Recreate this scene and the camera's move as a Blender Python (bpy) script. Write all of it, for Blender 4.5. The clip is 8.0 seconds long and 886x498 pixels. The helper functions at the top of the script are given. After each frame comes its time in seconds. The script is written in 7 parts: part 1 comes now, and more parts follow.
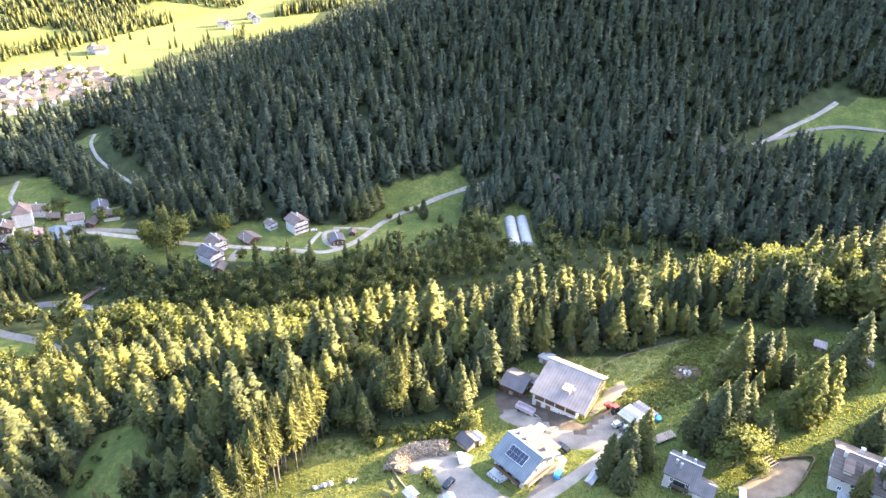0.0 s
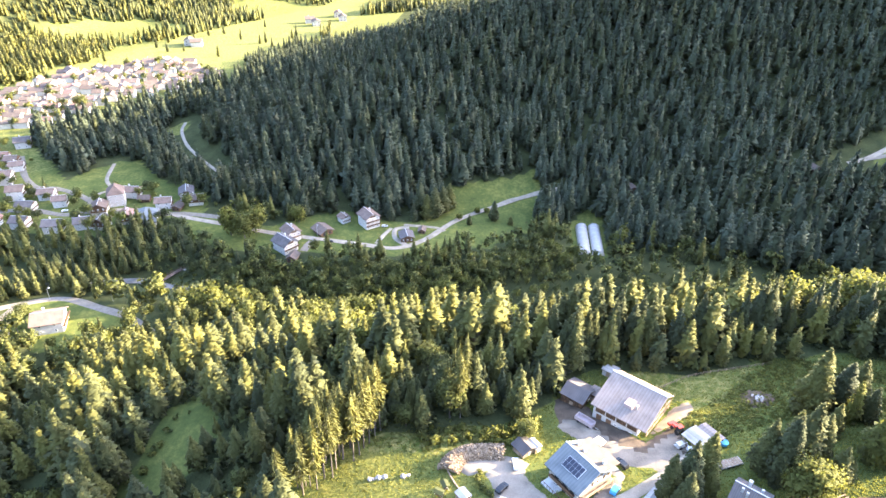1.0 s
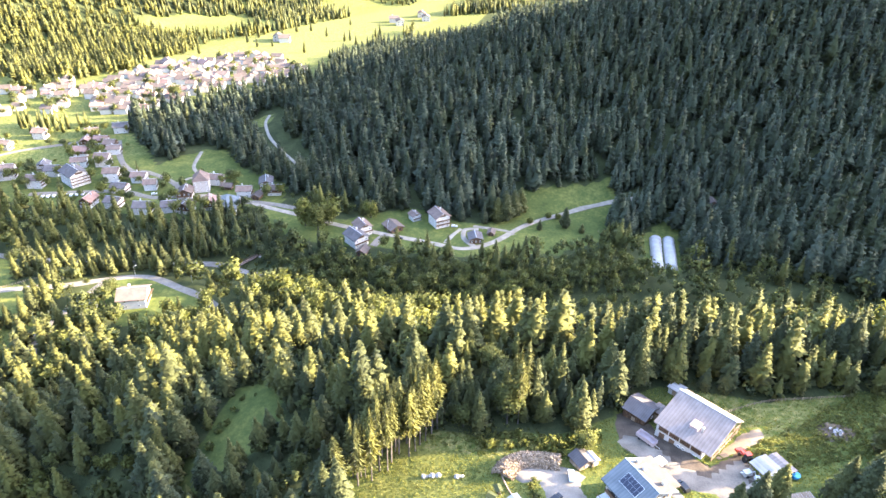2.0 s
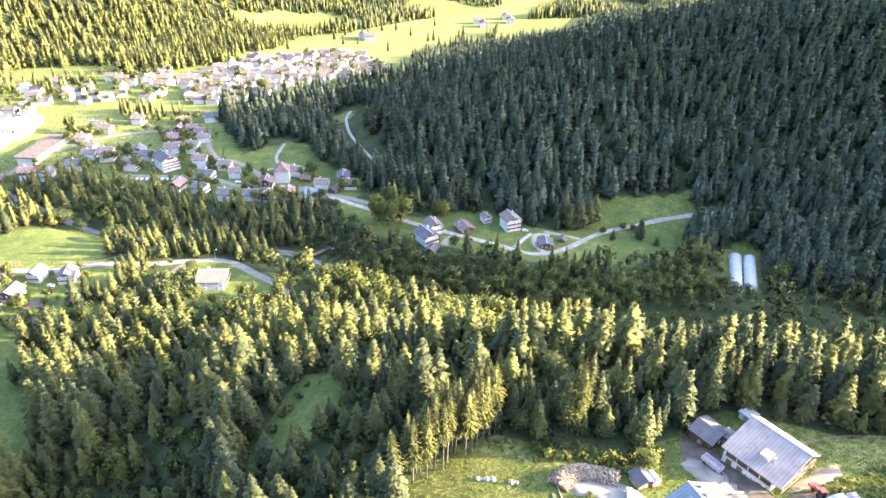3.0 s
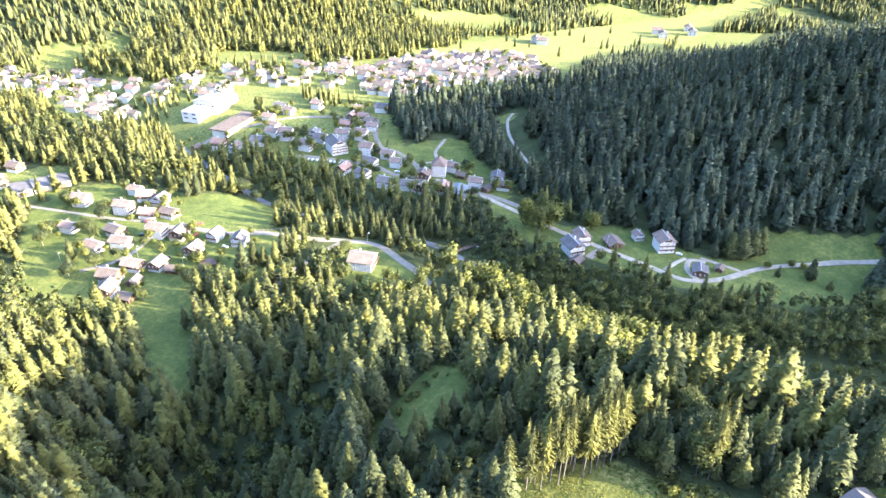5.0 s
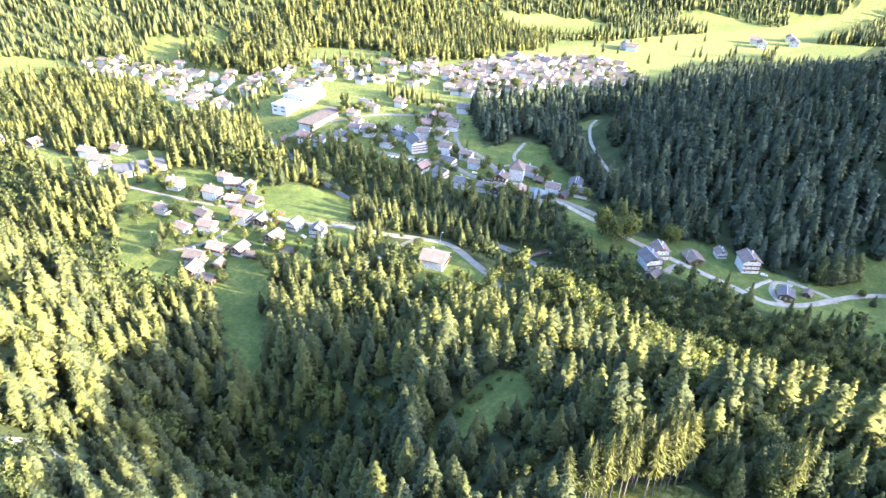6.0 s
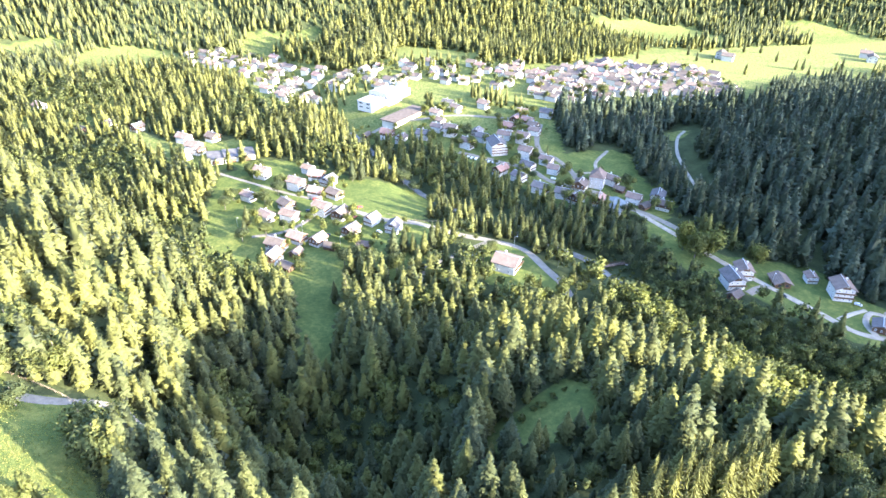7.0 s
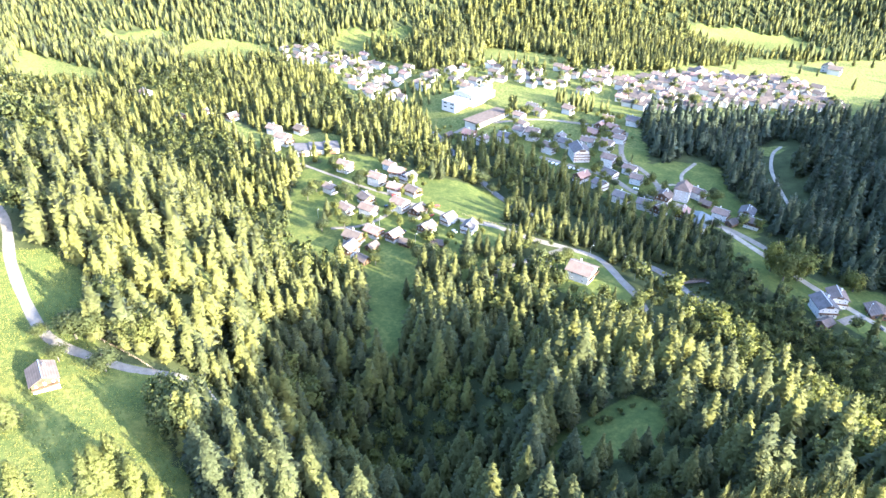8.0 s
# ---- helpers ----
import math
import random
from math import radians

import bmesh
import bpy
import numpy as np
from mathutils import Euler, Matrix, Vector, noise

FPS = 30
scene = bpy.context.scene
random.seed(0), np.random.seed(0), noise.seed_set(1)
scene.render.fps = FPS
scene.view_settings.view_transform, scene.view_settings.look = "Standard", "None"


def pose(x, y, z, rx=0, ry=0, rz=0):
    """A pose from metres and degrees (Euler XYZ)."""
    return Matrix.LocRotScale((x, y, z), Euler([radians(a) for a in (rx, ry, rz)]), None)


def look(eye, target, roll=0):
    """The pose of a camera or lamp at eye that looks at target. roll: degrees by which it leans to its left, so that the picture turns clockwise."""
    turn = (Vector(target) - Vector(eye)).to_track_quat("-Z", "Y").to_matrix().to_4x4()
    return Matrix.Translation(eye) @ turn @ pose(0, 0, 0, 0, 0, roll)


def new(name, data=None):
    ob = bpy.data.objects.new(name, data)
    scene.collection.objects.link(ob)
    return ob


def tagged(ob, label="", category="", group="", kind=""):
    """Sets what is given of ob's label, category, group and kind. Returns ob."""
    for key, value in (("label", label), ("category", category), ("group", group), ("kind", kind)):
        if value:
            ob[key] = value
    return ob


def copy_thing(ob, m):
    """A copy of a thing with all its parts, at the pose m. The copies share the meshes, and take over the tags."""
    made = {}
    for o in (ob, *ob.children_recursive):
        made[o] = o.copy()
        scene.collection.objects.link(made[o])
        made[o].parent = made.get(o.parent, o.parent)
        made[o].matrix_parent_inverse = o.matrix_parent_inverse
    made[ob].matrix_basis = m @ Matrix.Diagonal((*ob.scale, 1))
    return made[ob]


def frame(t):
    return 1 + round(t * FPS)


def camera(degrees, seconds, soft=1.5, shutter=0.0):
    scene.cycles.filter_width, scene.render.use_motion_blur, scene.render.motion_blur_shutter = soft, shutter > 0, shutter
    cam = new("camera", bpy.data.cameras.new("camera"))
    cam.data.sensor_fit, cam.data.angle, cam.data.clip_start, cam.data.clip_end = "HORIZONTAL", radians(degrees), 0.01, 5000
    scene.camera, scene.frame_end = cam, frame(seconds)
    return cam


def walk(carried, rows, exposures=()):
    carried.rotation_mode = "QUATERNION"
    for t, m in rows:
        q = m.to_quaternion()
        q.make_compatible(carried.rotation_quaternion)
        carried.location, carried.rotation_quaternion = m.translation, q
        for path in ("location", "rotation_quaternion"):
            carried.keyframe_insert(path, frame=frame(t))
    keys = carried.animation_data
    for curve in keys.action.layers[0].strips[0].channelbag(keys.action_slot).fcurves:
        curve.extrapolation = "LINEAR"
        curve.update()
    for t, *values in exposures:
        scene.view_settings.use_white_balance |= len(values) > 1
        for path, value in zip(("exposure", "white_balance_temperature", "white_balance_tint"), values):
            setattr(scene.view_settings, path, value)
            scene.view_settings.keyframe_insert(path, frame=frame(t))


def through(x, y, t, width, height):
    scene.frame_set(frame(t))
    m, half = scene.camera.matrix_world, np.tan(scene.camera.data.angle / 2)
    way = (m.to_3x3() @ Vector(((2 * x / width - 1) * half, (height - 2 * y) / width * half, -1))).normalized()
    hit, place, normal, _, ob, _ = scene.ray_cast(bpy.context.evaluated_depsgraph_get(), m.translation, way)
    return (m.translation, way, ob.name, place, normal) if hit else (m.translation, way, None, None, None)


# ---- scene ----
cam = camera(69.3, 8.0, soft=1.5)
PATH = [
    (0.0, pose(0, 0, 200, 59.13, -1.06, 0.62)),
    (0.5, pose(0, 0, 200, 59.13, -1.07, 4.15)),
    (1.0, pose(0, 0, 200, 59.13, -1.08, 7.71)),
    (1.5, pose(0, 0, 200, 59.13, -1.08, 11.24)),
    (3.0, pose(0, 0, 200, 59.13, -1.08, 21.99)),
    (3.5, pose(0, 0, 200, 59.12, -1.07, 25.65)),
    (4.0, pose(0, 0, 200, 59.12, -1.06, 29.38)),
    (4.5, pose(0, 0, 200, 59.12, -1.05, 33.14)),
    (6.0, pose(0, 0, 200, 59.13, -1.05, 44.41)),
    (6.5, pose(0, 0, 200, 59.14, -1.05, 48.20)),
    (7.0, pose(0, 0, 200, 59.14, -1.06, 52.01)),
    (7.5, pose(0, 0, 200, 59.14, -1.06, 55.83)),
    (8.0, pose(0, 0, 200, 59.13, -1.07, 59.70)),
]
walk(cam, PATH, exposures=[(0.0, 4.2, 6350, 19), (3.0, 4.12, 5950, 18), (5.0, 4.04, 5550, 15), (8.0, 3.96, 5250, 13)])

# ---- daylight: a low sun over the northern mountain, blue sky ----
SUN_AZIMUTH, SUN_HEIGHT = 66.5, 16.0
world = bpy.data.worlds.new("sky")
scene.world = world
world.use_nodes = True
wn = world.node_tree
sky = wn.nodes.new("ShaderNodeTexSky")
sky.sky_type = "NISHITA"
sky.sun_disc = False
sky.sun_elevation, sky.sun_rotation = radians(SUN_HEIGHT), radians(SUN_AZIMUTH)
sky.altitude, sky.air_density, sky.dust_density, sky.ozone_density = 1200, 0.85, 3.7, 0.65
wn.nodes["Background"].inputs["Strength"].default_value = 0.15
wn.links.new(sky.outputs[0], wn.nodes["Background"].inputs["Color"])
sun_data = bpy.data.lights.new("sun", "SUN")
sun_data.energy, sun_data.angle, sun_data.color = 3.35, radians(0.5), (1.0, 0.86, 0.56)
sun = new("sun", sun_data)
to_sun = Vector((math.sin(radians(SUN_AZIMUTH)), math.cos(radians(SUN_AZIMUTH)), math.tan(radians(SUN_HEIGHT))))
sun.matrix_world = look(to_sun * 900 + Vector((0, 0, 200)), (0, 0, 200))


# ---- materials ----
class Shade:
    """A node material put together step by step."""

    def __init__(self, name, rough=0.8, metal=0.0):
        self.m = bpy.data.materials.new(name)
        self.m.use_nodes = True
        self.t = self.m.node_tree
        self.b = self.t.nodes["Principled BSDF"]
        self.b.inputs["Roughness"].default_value = rough
        self.b.inputs["Metallic"].default_value = metal
        self.b.inputs["Specular IOR Level"].default_value = 0.16
        self.place = self.t.nodes.new("ShaderNodeTexCoord").outputs["Object"]

    def node(self, kind, **values):
        n = self.t.nodes.new(kind)
        for k, v in values.items():
            n.inputs[k].default_value = v
        return n

    def link(self, a, b):
        self.t.links.new(a, b)

    def noise(self, scale, detail=4, at=None):
        n = self.node("ShaderNodeTexNoise", Scale=scale, Detail=detail)
        self.link(at or self.place, n.inputs["Vector"])
        return n.outputs["Fac"]

    def ground_place(self):
        return self.t.nodes.new("ShaderNodeNewGeometry").outputs["Position"]

    def ramp(self, fac, *stops):
        n = self.node("ShaderNodeValToRGB")
        e = n.color_ramp.elements
        while len(e) < len(stops):
            e.new(0.5)
        for k, (at, colour) in enumerate(stops):
            e[k].position = at
            e[k].color = (*colour, 1)
        self.link(fac, n.inputs["Fac"])
        return n.outputs["Color"]

    def mix(self, fac, a, b, blend="MIX"):
        n = self.t.nodes.new("ShaderNodeMix")
        n.data_type, n.blend_type = "RGBA", blend
        for v, i in ((fac, 0), (a, 6), (b, 7)):
            if hasattr(v, "links"):
                self.link(v, n.inputs[i])
            else:
                n.inputs[i].default_value = v if i == 0 else (*v, 1)
        return n.outputs[2]

    def sum(self, a, b, op="ADD"):
        n = self.t.nodes.new("ShaderNodeMath")
        n.operation = op
        for v, i in ((a, 0), (b, 1)):
            if hasattr(v, "links"):
                self.link(v, n.inputs[i])
            else:
                n.inputs[i].default_value = v
        return n.outputs[0]

    def value(self, name):
        n = self.t.nodes.new("ShaderNodeAttribute")
        n.attribute_name = name
        return n.outputs["Fac"]

    def chance(self):
        return self.t.nodes.new("ShaderNodeObjectInfo").outputs["Random"]

    def bump(self, height, strength, distance):
        n = self.node("ShaderNodeBump", Strength=strength, Distance=distance)
        self.link(height, n.inputs["Height"])
        self.link(n.outputs[0], self.b.inputs["Normal"])

    def colour(self, c):
        if hasattr(c, "links"):
            self.link(c, self.b.inputs["Base Color"])
        else:
            self.b.inputs["Base Color"].default_value = (*c, 1)
        return self


def surface(name, dark, light, scale, rough=0.8, metal=0.0, fine=6.0, bump=0.3, depth=0.03):
    """A weathered surface: broad stains and fine grain."""
    s = Shade(name, rough, metal)
    broad, grain = s.noise(scale), s.noise(scale * fine, 6)
    both = s.sum(s.sum(broad, 0.65, "MULTIPLY"), s.sum(grain, 0.35, "MULTIPLY"))
    both = s.sum(both, s.sum(s.sum(s.chance(), 0.5, "SUBTRACT"), 0.16, "MULTIPLY"))
    s.colour(s.ramp(both, (0.32, dark), (0.68, light)))
    s.bump(grain, bump, depth)
    return s.m


def striped(name, dark, light, period, axis, rough=0.6, metal=0.0):
    """Boards or standing seams of that period along one axis, with stains."""
    s = Shade(name, rough, metal)
    s.b.inputs["Specular IOR Level"].default_value = 0.15
    w = s.node("ShaderNodeTexWave", Scale=0.314 / period, Distortion=0.4, Detail=1.0)
    w.wave_type, w.bands_direction, w.wave_profile = "BANDS", axis, "SAW"
    s.link(s.place, w.inputs["Vector"])
    stain = s.noise(0.35, 6)
    both = s.sum(s.sum(w.outputs["Fac"], 0.25, "MULTIPLY"), s.sum(stain, 0.75, "MULTIPLY"))
    both = s.sum(both, s.sum(s.sum(s.chance(), 0.5, "SUBTRACT"), 0.15, "MULTIPLY"))
    s.colour(s.ramp(both, (0.25, dark), (0.7, light)))
    s.bump(w.outputs["Fac"], 0.5, 0.05)
    return s.m


def foliage(name, stops, through):
    s = Shade(name, 0.75)
    at = s.ground_place()
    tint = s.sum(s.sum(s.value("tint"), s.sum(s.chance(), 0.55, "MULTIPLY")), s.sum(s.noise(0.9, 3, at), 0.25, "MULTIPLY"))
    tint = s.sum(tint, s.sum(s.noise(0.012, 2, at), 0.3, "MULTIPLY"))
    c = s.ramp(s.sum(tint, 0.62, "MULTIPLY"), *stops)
    s.colour(c)
    # faint bluish sheen, added for a hazy lift
    s.b.inputs["Sheen Weight"].default_value = 0.03
    s.b.inputs["Specular IOR Level"].default_value = 0.08
    s.b.inputs["Sheen Tint"].default_value = (0.8, 0.9, 1.0, 1)
    leaf = s.node("ShaderNodeBsdfTranslucent")
    glow = s.mix(1.0, c, (1.0, 1.0, 0.7), "MULTIPLY")
    s.link(glow, leaf.inputs["Color"])
    mixer = s.node("ShaderNodeMixShader", Fac=through)
    s.link(s.b.outputs[0], mixer.inputs[1])
    s.link(leaf.outputs[0], mixer.inputs[2])
    s.link(mixer.outputs[0], s.t.nodes["Material Output"].inputs["Surface"])
    return s.m


# the low end is lighter and bluish: haze painted into the needle colour
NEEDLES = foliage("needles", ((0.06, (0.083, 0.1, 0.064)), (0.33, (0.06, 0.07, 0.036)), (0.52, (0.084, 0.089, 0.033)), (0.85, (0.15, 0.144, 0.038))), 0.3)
LEAVES = foliage("leaves", ((0.15, (0.05, 0.065, 0.034)), (0.5, (0.088, 0.101, 0.04)), (0.9, (0.155, 0.158, 0.04))), 0.45)
GRASS = foliage("grass_blades", ((0.15, (0.085, 0.1, 0.027)), (0.5, (0.15, 0.16, 0.04)), (0.9, (0.25, 0.23, 0.06))), 0.45)
BARK = surface("bark", (0.06, 0.05, 0.042), (0.17, 0.145, 0.12), 2.0)


def meadow_material():
    s = Shade("meadow_and_woodland_floor", 0.95)
    s.b.inputs["Specular IOR Level"].default_value = 0.03
    at = s.ground_place()
    broad, mid, fine = s.noise(0.015, 4, at), s.noise(0.12, 5, at), s.noise(1.6, 6, at)
    tuft = s.noise(0.5, 5, at)
    both = s.sum(s.sum(s.sum(broad, 0.3, "MULTIPLY"), s.sum(mid, 0.25, "MULTIPLY")), s.sum(s.sum(tuft, 0.3, "MULTIPLY"), s.sum(fine, 0.15, "MULTIPLY")))
    grass = s.ramp(both, (0.36, (0.043, 0.058, 0.018)), (0.5, (0.08, 0.094, 0.026)), (0.66, (0.178, 0.164, 0.044)))
    duff = s.ramp(s.sum(s.sum(mid, 0.6, "MULTIPLY"), s.sum(fine, 0.4, "MULTIPLY")), (0.35, (0.025, 0.032, 0.014)), (0.7, (0.07, 0.075, 0.03)))
    rim = s.ramp(s.sum(s.value("open"), s.sum(s.sum(mid, 0.5, "SUBTRACT"), 0.7, "MULTIPLY")), (0.38, (0, 0, 0)), (0.6, (1, 1, 1)))
    rough = s.ramp(s.sum(s.value("rough"), s.sum(s.sum(fine, 0.5, "SUBTRACT"), 0.9, "MULTIPLY")), (0.4, (0, 0, 0)), (0.7, (1, 1, 1)))
    # dry grass tone, also painted on the far fields for their sunlit glare
    straw_glare = s.ramp(s.noise(0.5, 5, at), (0.35, (0.075, 0.1, 0.022)), (0.65, (0.22, 0.195, 0.07)))
    grass = s.mix(rough, grass, straw_glare)
    s.colour(s.mix(rim, duff, grass))
    s.bump(s.sum(fine, s.sum(tuft, 1.6, "MULTIPLY")), 0.45, 0.3)
    return s.m


GROUND = meadow_material()
ASPHALT = surface("asphalt", (0.12, 0.101, 0.08), (0.208, 0.18, 0.146), 0.5, 0.9)
GRAVEL = surface("gravel", (0.17, 0.143, 0.108), (0.315, 0.268, 0.205), 0.25, 0.95, fine=12)
STREAMBED = surface("streambed", (0.06, 0.058, 0.052), (0.17, 0.16, 0.145), 0.2, 0.7, fine=10, bump=0.8, depth=0.3)
PLASTER = surface("white_plaster", (0.4, 0.375, 0.34), (0.55, 0.52, 0.475), 0.35, 0.85)
CREAM = surface("cream_plaster", (0.42, 0.39, 0.32), (0.58, 0.545, 0.46), 0.35, 0.85)
TIMBER = striped("dark_timber", (0.05, 0.03, 0.018), (0.16, 0.095, 0.055), 0.25, "X", 0.75)
PALE_TIMBER = striped("pale_timber", (0.19, 0.13, 0.085), (0.36, 0.265, 0.18), 0.25, "X", 0.75)
ROOF_GREY = striped("grey_seamed_roof", (0.145, 0.118, 0.102), (0.255, 0.212, 0.183), 0.9, "Y", 0.8, 0.0)
ROOF_UMBER = striped("brown_grey_roof", (0.1, 0.07, 0.055), (0.18, 0.132, 0.106), 0.6, "Y", 0.85)
ROOF_SLATE = striped("slate_grey_roof", (0.085, 0.073, 0.068), (0.155, 0.136, 0.126), 0.6, "Y", 0.8)
ROOF_BROWN = striped("brown_shingle_roof", (0.07, 0.053, 0.042), (0.15, 0.113, 0.09), 0.5, "Z", 0.8)
ROOF_RED = striped("red_tile_roof", (0.15, 0.085, 0.065), (0.26, 0.165, 0.13), 0.45, "Z", 0.8)
ROOF_DARK = striped("dark_roof", (0.062, 0.054, 0.052), (0.128, 0.114, 0.108), 0.6, "Y", 0.75)
ROOF_PALE = striped("pale_sheet_roof", (0.22, 0.205, 0.19), (0.36, 0.34, 0.315), 1.2, "X", 0.7)
ROOF_BLUE = striped("pale_blue_sheet_roof", (0.082, 0.095, 0.1), (0.155, 0.168, 0.17), 0.8, "Y", 0.85)
CONCRETE = surface("concrete", (0.28, 0.27, 0.26), (0.45, 0.44, 0.42), 0.4, 0.9)
STONE = surface("rubble_stone", (0.22, 0.2, 0.18), (0.45, 0.42, 0.38), 0.8, 0.9, fine=3, bump=0.8, depth=0.1)
TRIM = surface("white_trim", (0.68, 0.67, 0.64), (0.8, 0.79, 0.77), 1.0, 0.6)
GLASS = Shade("window_glass", 0.08).colour((0.03, 0.035, 0.04)).m
FILM = surface("white_tunnel_film", (0.27, 0.245, 0.215), (0.38, 0.35, 0.315), 0.3, 0.5)


def log_material():
    s = Shade("split_firewood", 0.85)
    each = s.t.nodes.new("ShaderNodeNewGeometry").outputs["Random Per Island"]
    both = s.sum(s.sum(each, 0.7, "MULTIPLY"), s.sum(s.noise(4.0, 5), 0.3, "MULTIPLY"))
    s.colour(s.ramp(both, (0.1, (0.09, 0.062, 0.04)), (0.5, (0.23, 0.165, 0.105)), (0.9, (0.38, 0.29, 0.2))))
    s.bump(s.noise(9.0, 6), 0.4, 0.03)
    return s.m


LOG = log_material()
TERRACE = surface("tan_terrace_covering", (0.085, 0.067, 0.053), (0.14, 0.112, 0.09), 0.5, 0.95)
YARD = surface("yard_gravel", (0.105, 0.088, 0.068), (0.235, 0.198, 0.155), 0.22, 0.95, fine=12)
HAY = surface("trodden_clay", (0.13, 0.095, 0.062), (0.24, 0.18, 0.12), 0.4, 0.95)
EARTH = surface("dark_earth", (0.06, 0.044, 0.031), (0.145, 0.108, 0.075), 0.3, 0.95, fine=10)
SOLAR = Shade("solar_cell", 0.15).colour((0.035, 0.04, 0.055)).m
WAGON = surface("faded_wagon_boards", (0.27, 0.21, 0.2), (0.42, 0.34, 0.33), 0.8, 0.85)
STEEL = surface("galvanised_steel", (0.42, 0.42, 0.42), (0.6, 0.6, 0.59), 1.0, 0.4, 0.8)
RUBBER = Shade("rubber", 0.8).colour((0.02, 0.02, 0.02)).m


def paint(name, colour):
    s = Shade(name, 0.3)
    s.b.inputs["Coat Weight"].default_value = 0.5
    return s.colour(colour).m


CAR_WHITE, CAR_BLUE = paint("white_car_paint", (0.62, 0.62, 0.61)), paint("blue_paint", (0.04, 0.26, 0.5))
CAR_BLACK, CAR_SILVER = paint("black_car_paint", (0.015, 0.016, 0.018)), paint("silver_car_paint", (0.5, 0.5, 0.5))
CAR_RED = paint("red_paint", (0.33, 0.045, 0.025))


# ---- the land: height of the ground at any place ----
def smooth(a, b, v):
    k = np.clip((np.asarray(v, float) - a) / (b - a), 0, 1)
    return k * k * (3 - 2 * k)


def softmin(a, b, k):
    h = np.clip(0.5 + 0.5 * (b - a) / k, 0, 1)
    return b * (1 - h) + a * h - k * h * (1 - h)


def land(x, y):
    x, y = np.asarray(x, float), np.asarray(y, float)
    # gentle valley floor, lowest along the stream
    stream = np.interp(x, (-700, -480, -330, -250, -180, -120, 0, 150, 300, 700),
                       (310, 275, 255, 275, 284, 268, 278, 300, 330, 420))
    z = 1.5 + 3.0 * np.sin(x / 210 + 1) * np.cos(y / 170) - 9.0 * np.exp(-((y - stream) / 22) ** 2)
    z = z + 14 * smooth(200, 500, x)
    # southern slope with the farm terrace on it
    edge = np.interp(x, (-700, -430, -330, -270, -200, -150, -100, 0, 100, 300, 800),
                     (-160, -70, 0, 15, 40, 85, 130, 165, 188, 205, 300))
    foot = np.interp(x, (-700, -430, -330, -270, -200, -150, -100, 0, 100, 300, 800),
                     (0, 70, 95, 120, 170, 225, 248, 262, 280, 300, 400))
    top = np.interp(x, (-700, -480, -380, -300, -220, -150, -100, 0, 120, 800),
                    (70, 78, 86, 72, 60, 54, 52, 62, 70, 110))
    k = np.clip((foot - y) / (foot - edge), 0, None)
    rise = np.where(k < 1, k * k * (3 - 2 * k), 1)
    z = z * (1 - rise) + top * rise
    z = z + 0.12 * np.clip(edge - y - 20, 0, 200) + 0.42 * np.clip(-60 - y, 0, None) * smooth(-60, -260, y)
    # a wooded gully left of the terrace
    z = z - 56 * np.exp(-((x + 155) / 52) ** 2 - ((y - 70) / 46) ** 2)
    z = z - 38 * np.exp(-((x + 218) / 42) ** 2 - ((y - 58) / 38) ** 2)
    # northern mountain with its nose towards the village
    hillfoot = np.interp(x, (-400, -100, 0, 60, 200, 320, 700), (385, 372, 400, 385, 350, 345, 380))
    nose = np.interp(y, (300, 400, 470, 560, 650, 800, 1100), (-190, -205, -285, -345, -335, -262, -90))
    d1 = np.clip(y - hillfoot, 0, None)
    d2 = np.clip(x - nose, 0, None)
    h = softmin(0.40 * d1, 0.185 * d2 + 0.00022 * d2 * d2, 24)
    h = h * (1 - smooth(150, 240, x) * 0.22 * np.exp(-((y - 440) / 70) ** 2))
    h = softmin(h, 0.45 * np.clip(1500 - y, 0, None) + 0 * x, 60)
    z = z + np.clip(h, 0, None) * (d1 > 0) * (d2 > 0)
    # added, unseen high eastern shoulder before the sun, profiled to shade the valley
    z = z + np.interp(y, (600, 635, 655, 678, 720, 840, 980), (0, 130, 135, 168, 185, 125, 0)) * smooth(535, 615, x) * (1 - 0.5 * smooth(1000, 1700, x))
    # far mountain closing the valley to the west and north
    wall = np.interp(y, (-600, -100, 100, 250, 380, 500, 650, 800, 950, 1150, 1500),
                     (-1000, -900, -860, -790, -720, -660, -600, -545, -470, -250, 300))
    far = np.clip((wall - x) * 0.83, 0, None)
    z = z + 0.50 * softmin(far, far * 0 + 1500, 100) * smooth(0, 120, far)
    # low swells
    z = z + 1.2 * np.sin(x / 37 + 0.5 * np.sin(y / 51)) * np.sin(y / 43 + 1) * smooth(10, 45, z)
    return z


# ---- plan: open land, lanes and buildings, in metres ----
CHALET_MEADOW = [
    (-214, 346), (-189, 343), (-155, 338), (-133, 357), (-114, 370), (-85, 361), (-64, 363), (-52, 371), (-46,
    405), (16, 433), (18, 406), (10, 359), (-13, 338), (-50, 323), (-67, 319), (-93, 315), (-121, 313), (-150,
    310), (-169, 309), (-197, 319)
]
VILLAGE_GREEN = [
    (-463, 365), (-436, 432), (-402, 446), (-371, 422), (-329, 361), (-300, 353), (-299, 386), (-305, 417),
    (-285, 420), (-255, 393), (-212, 376), (-200, 347), (-224, 327), (-258, 306), (-297, 307), (-315, 311),
    (-352, 298), (-400, 301), (-450, 271), (-480, 271), (-499, 300), (-495, 335)
]
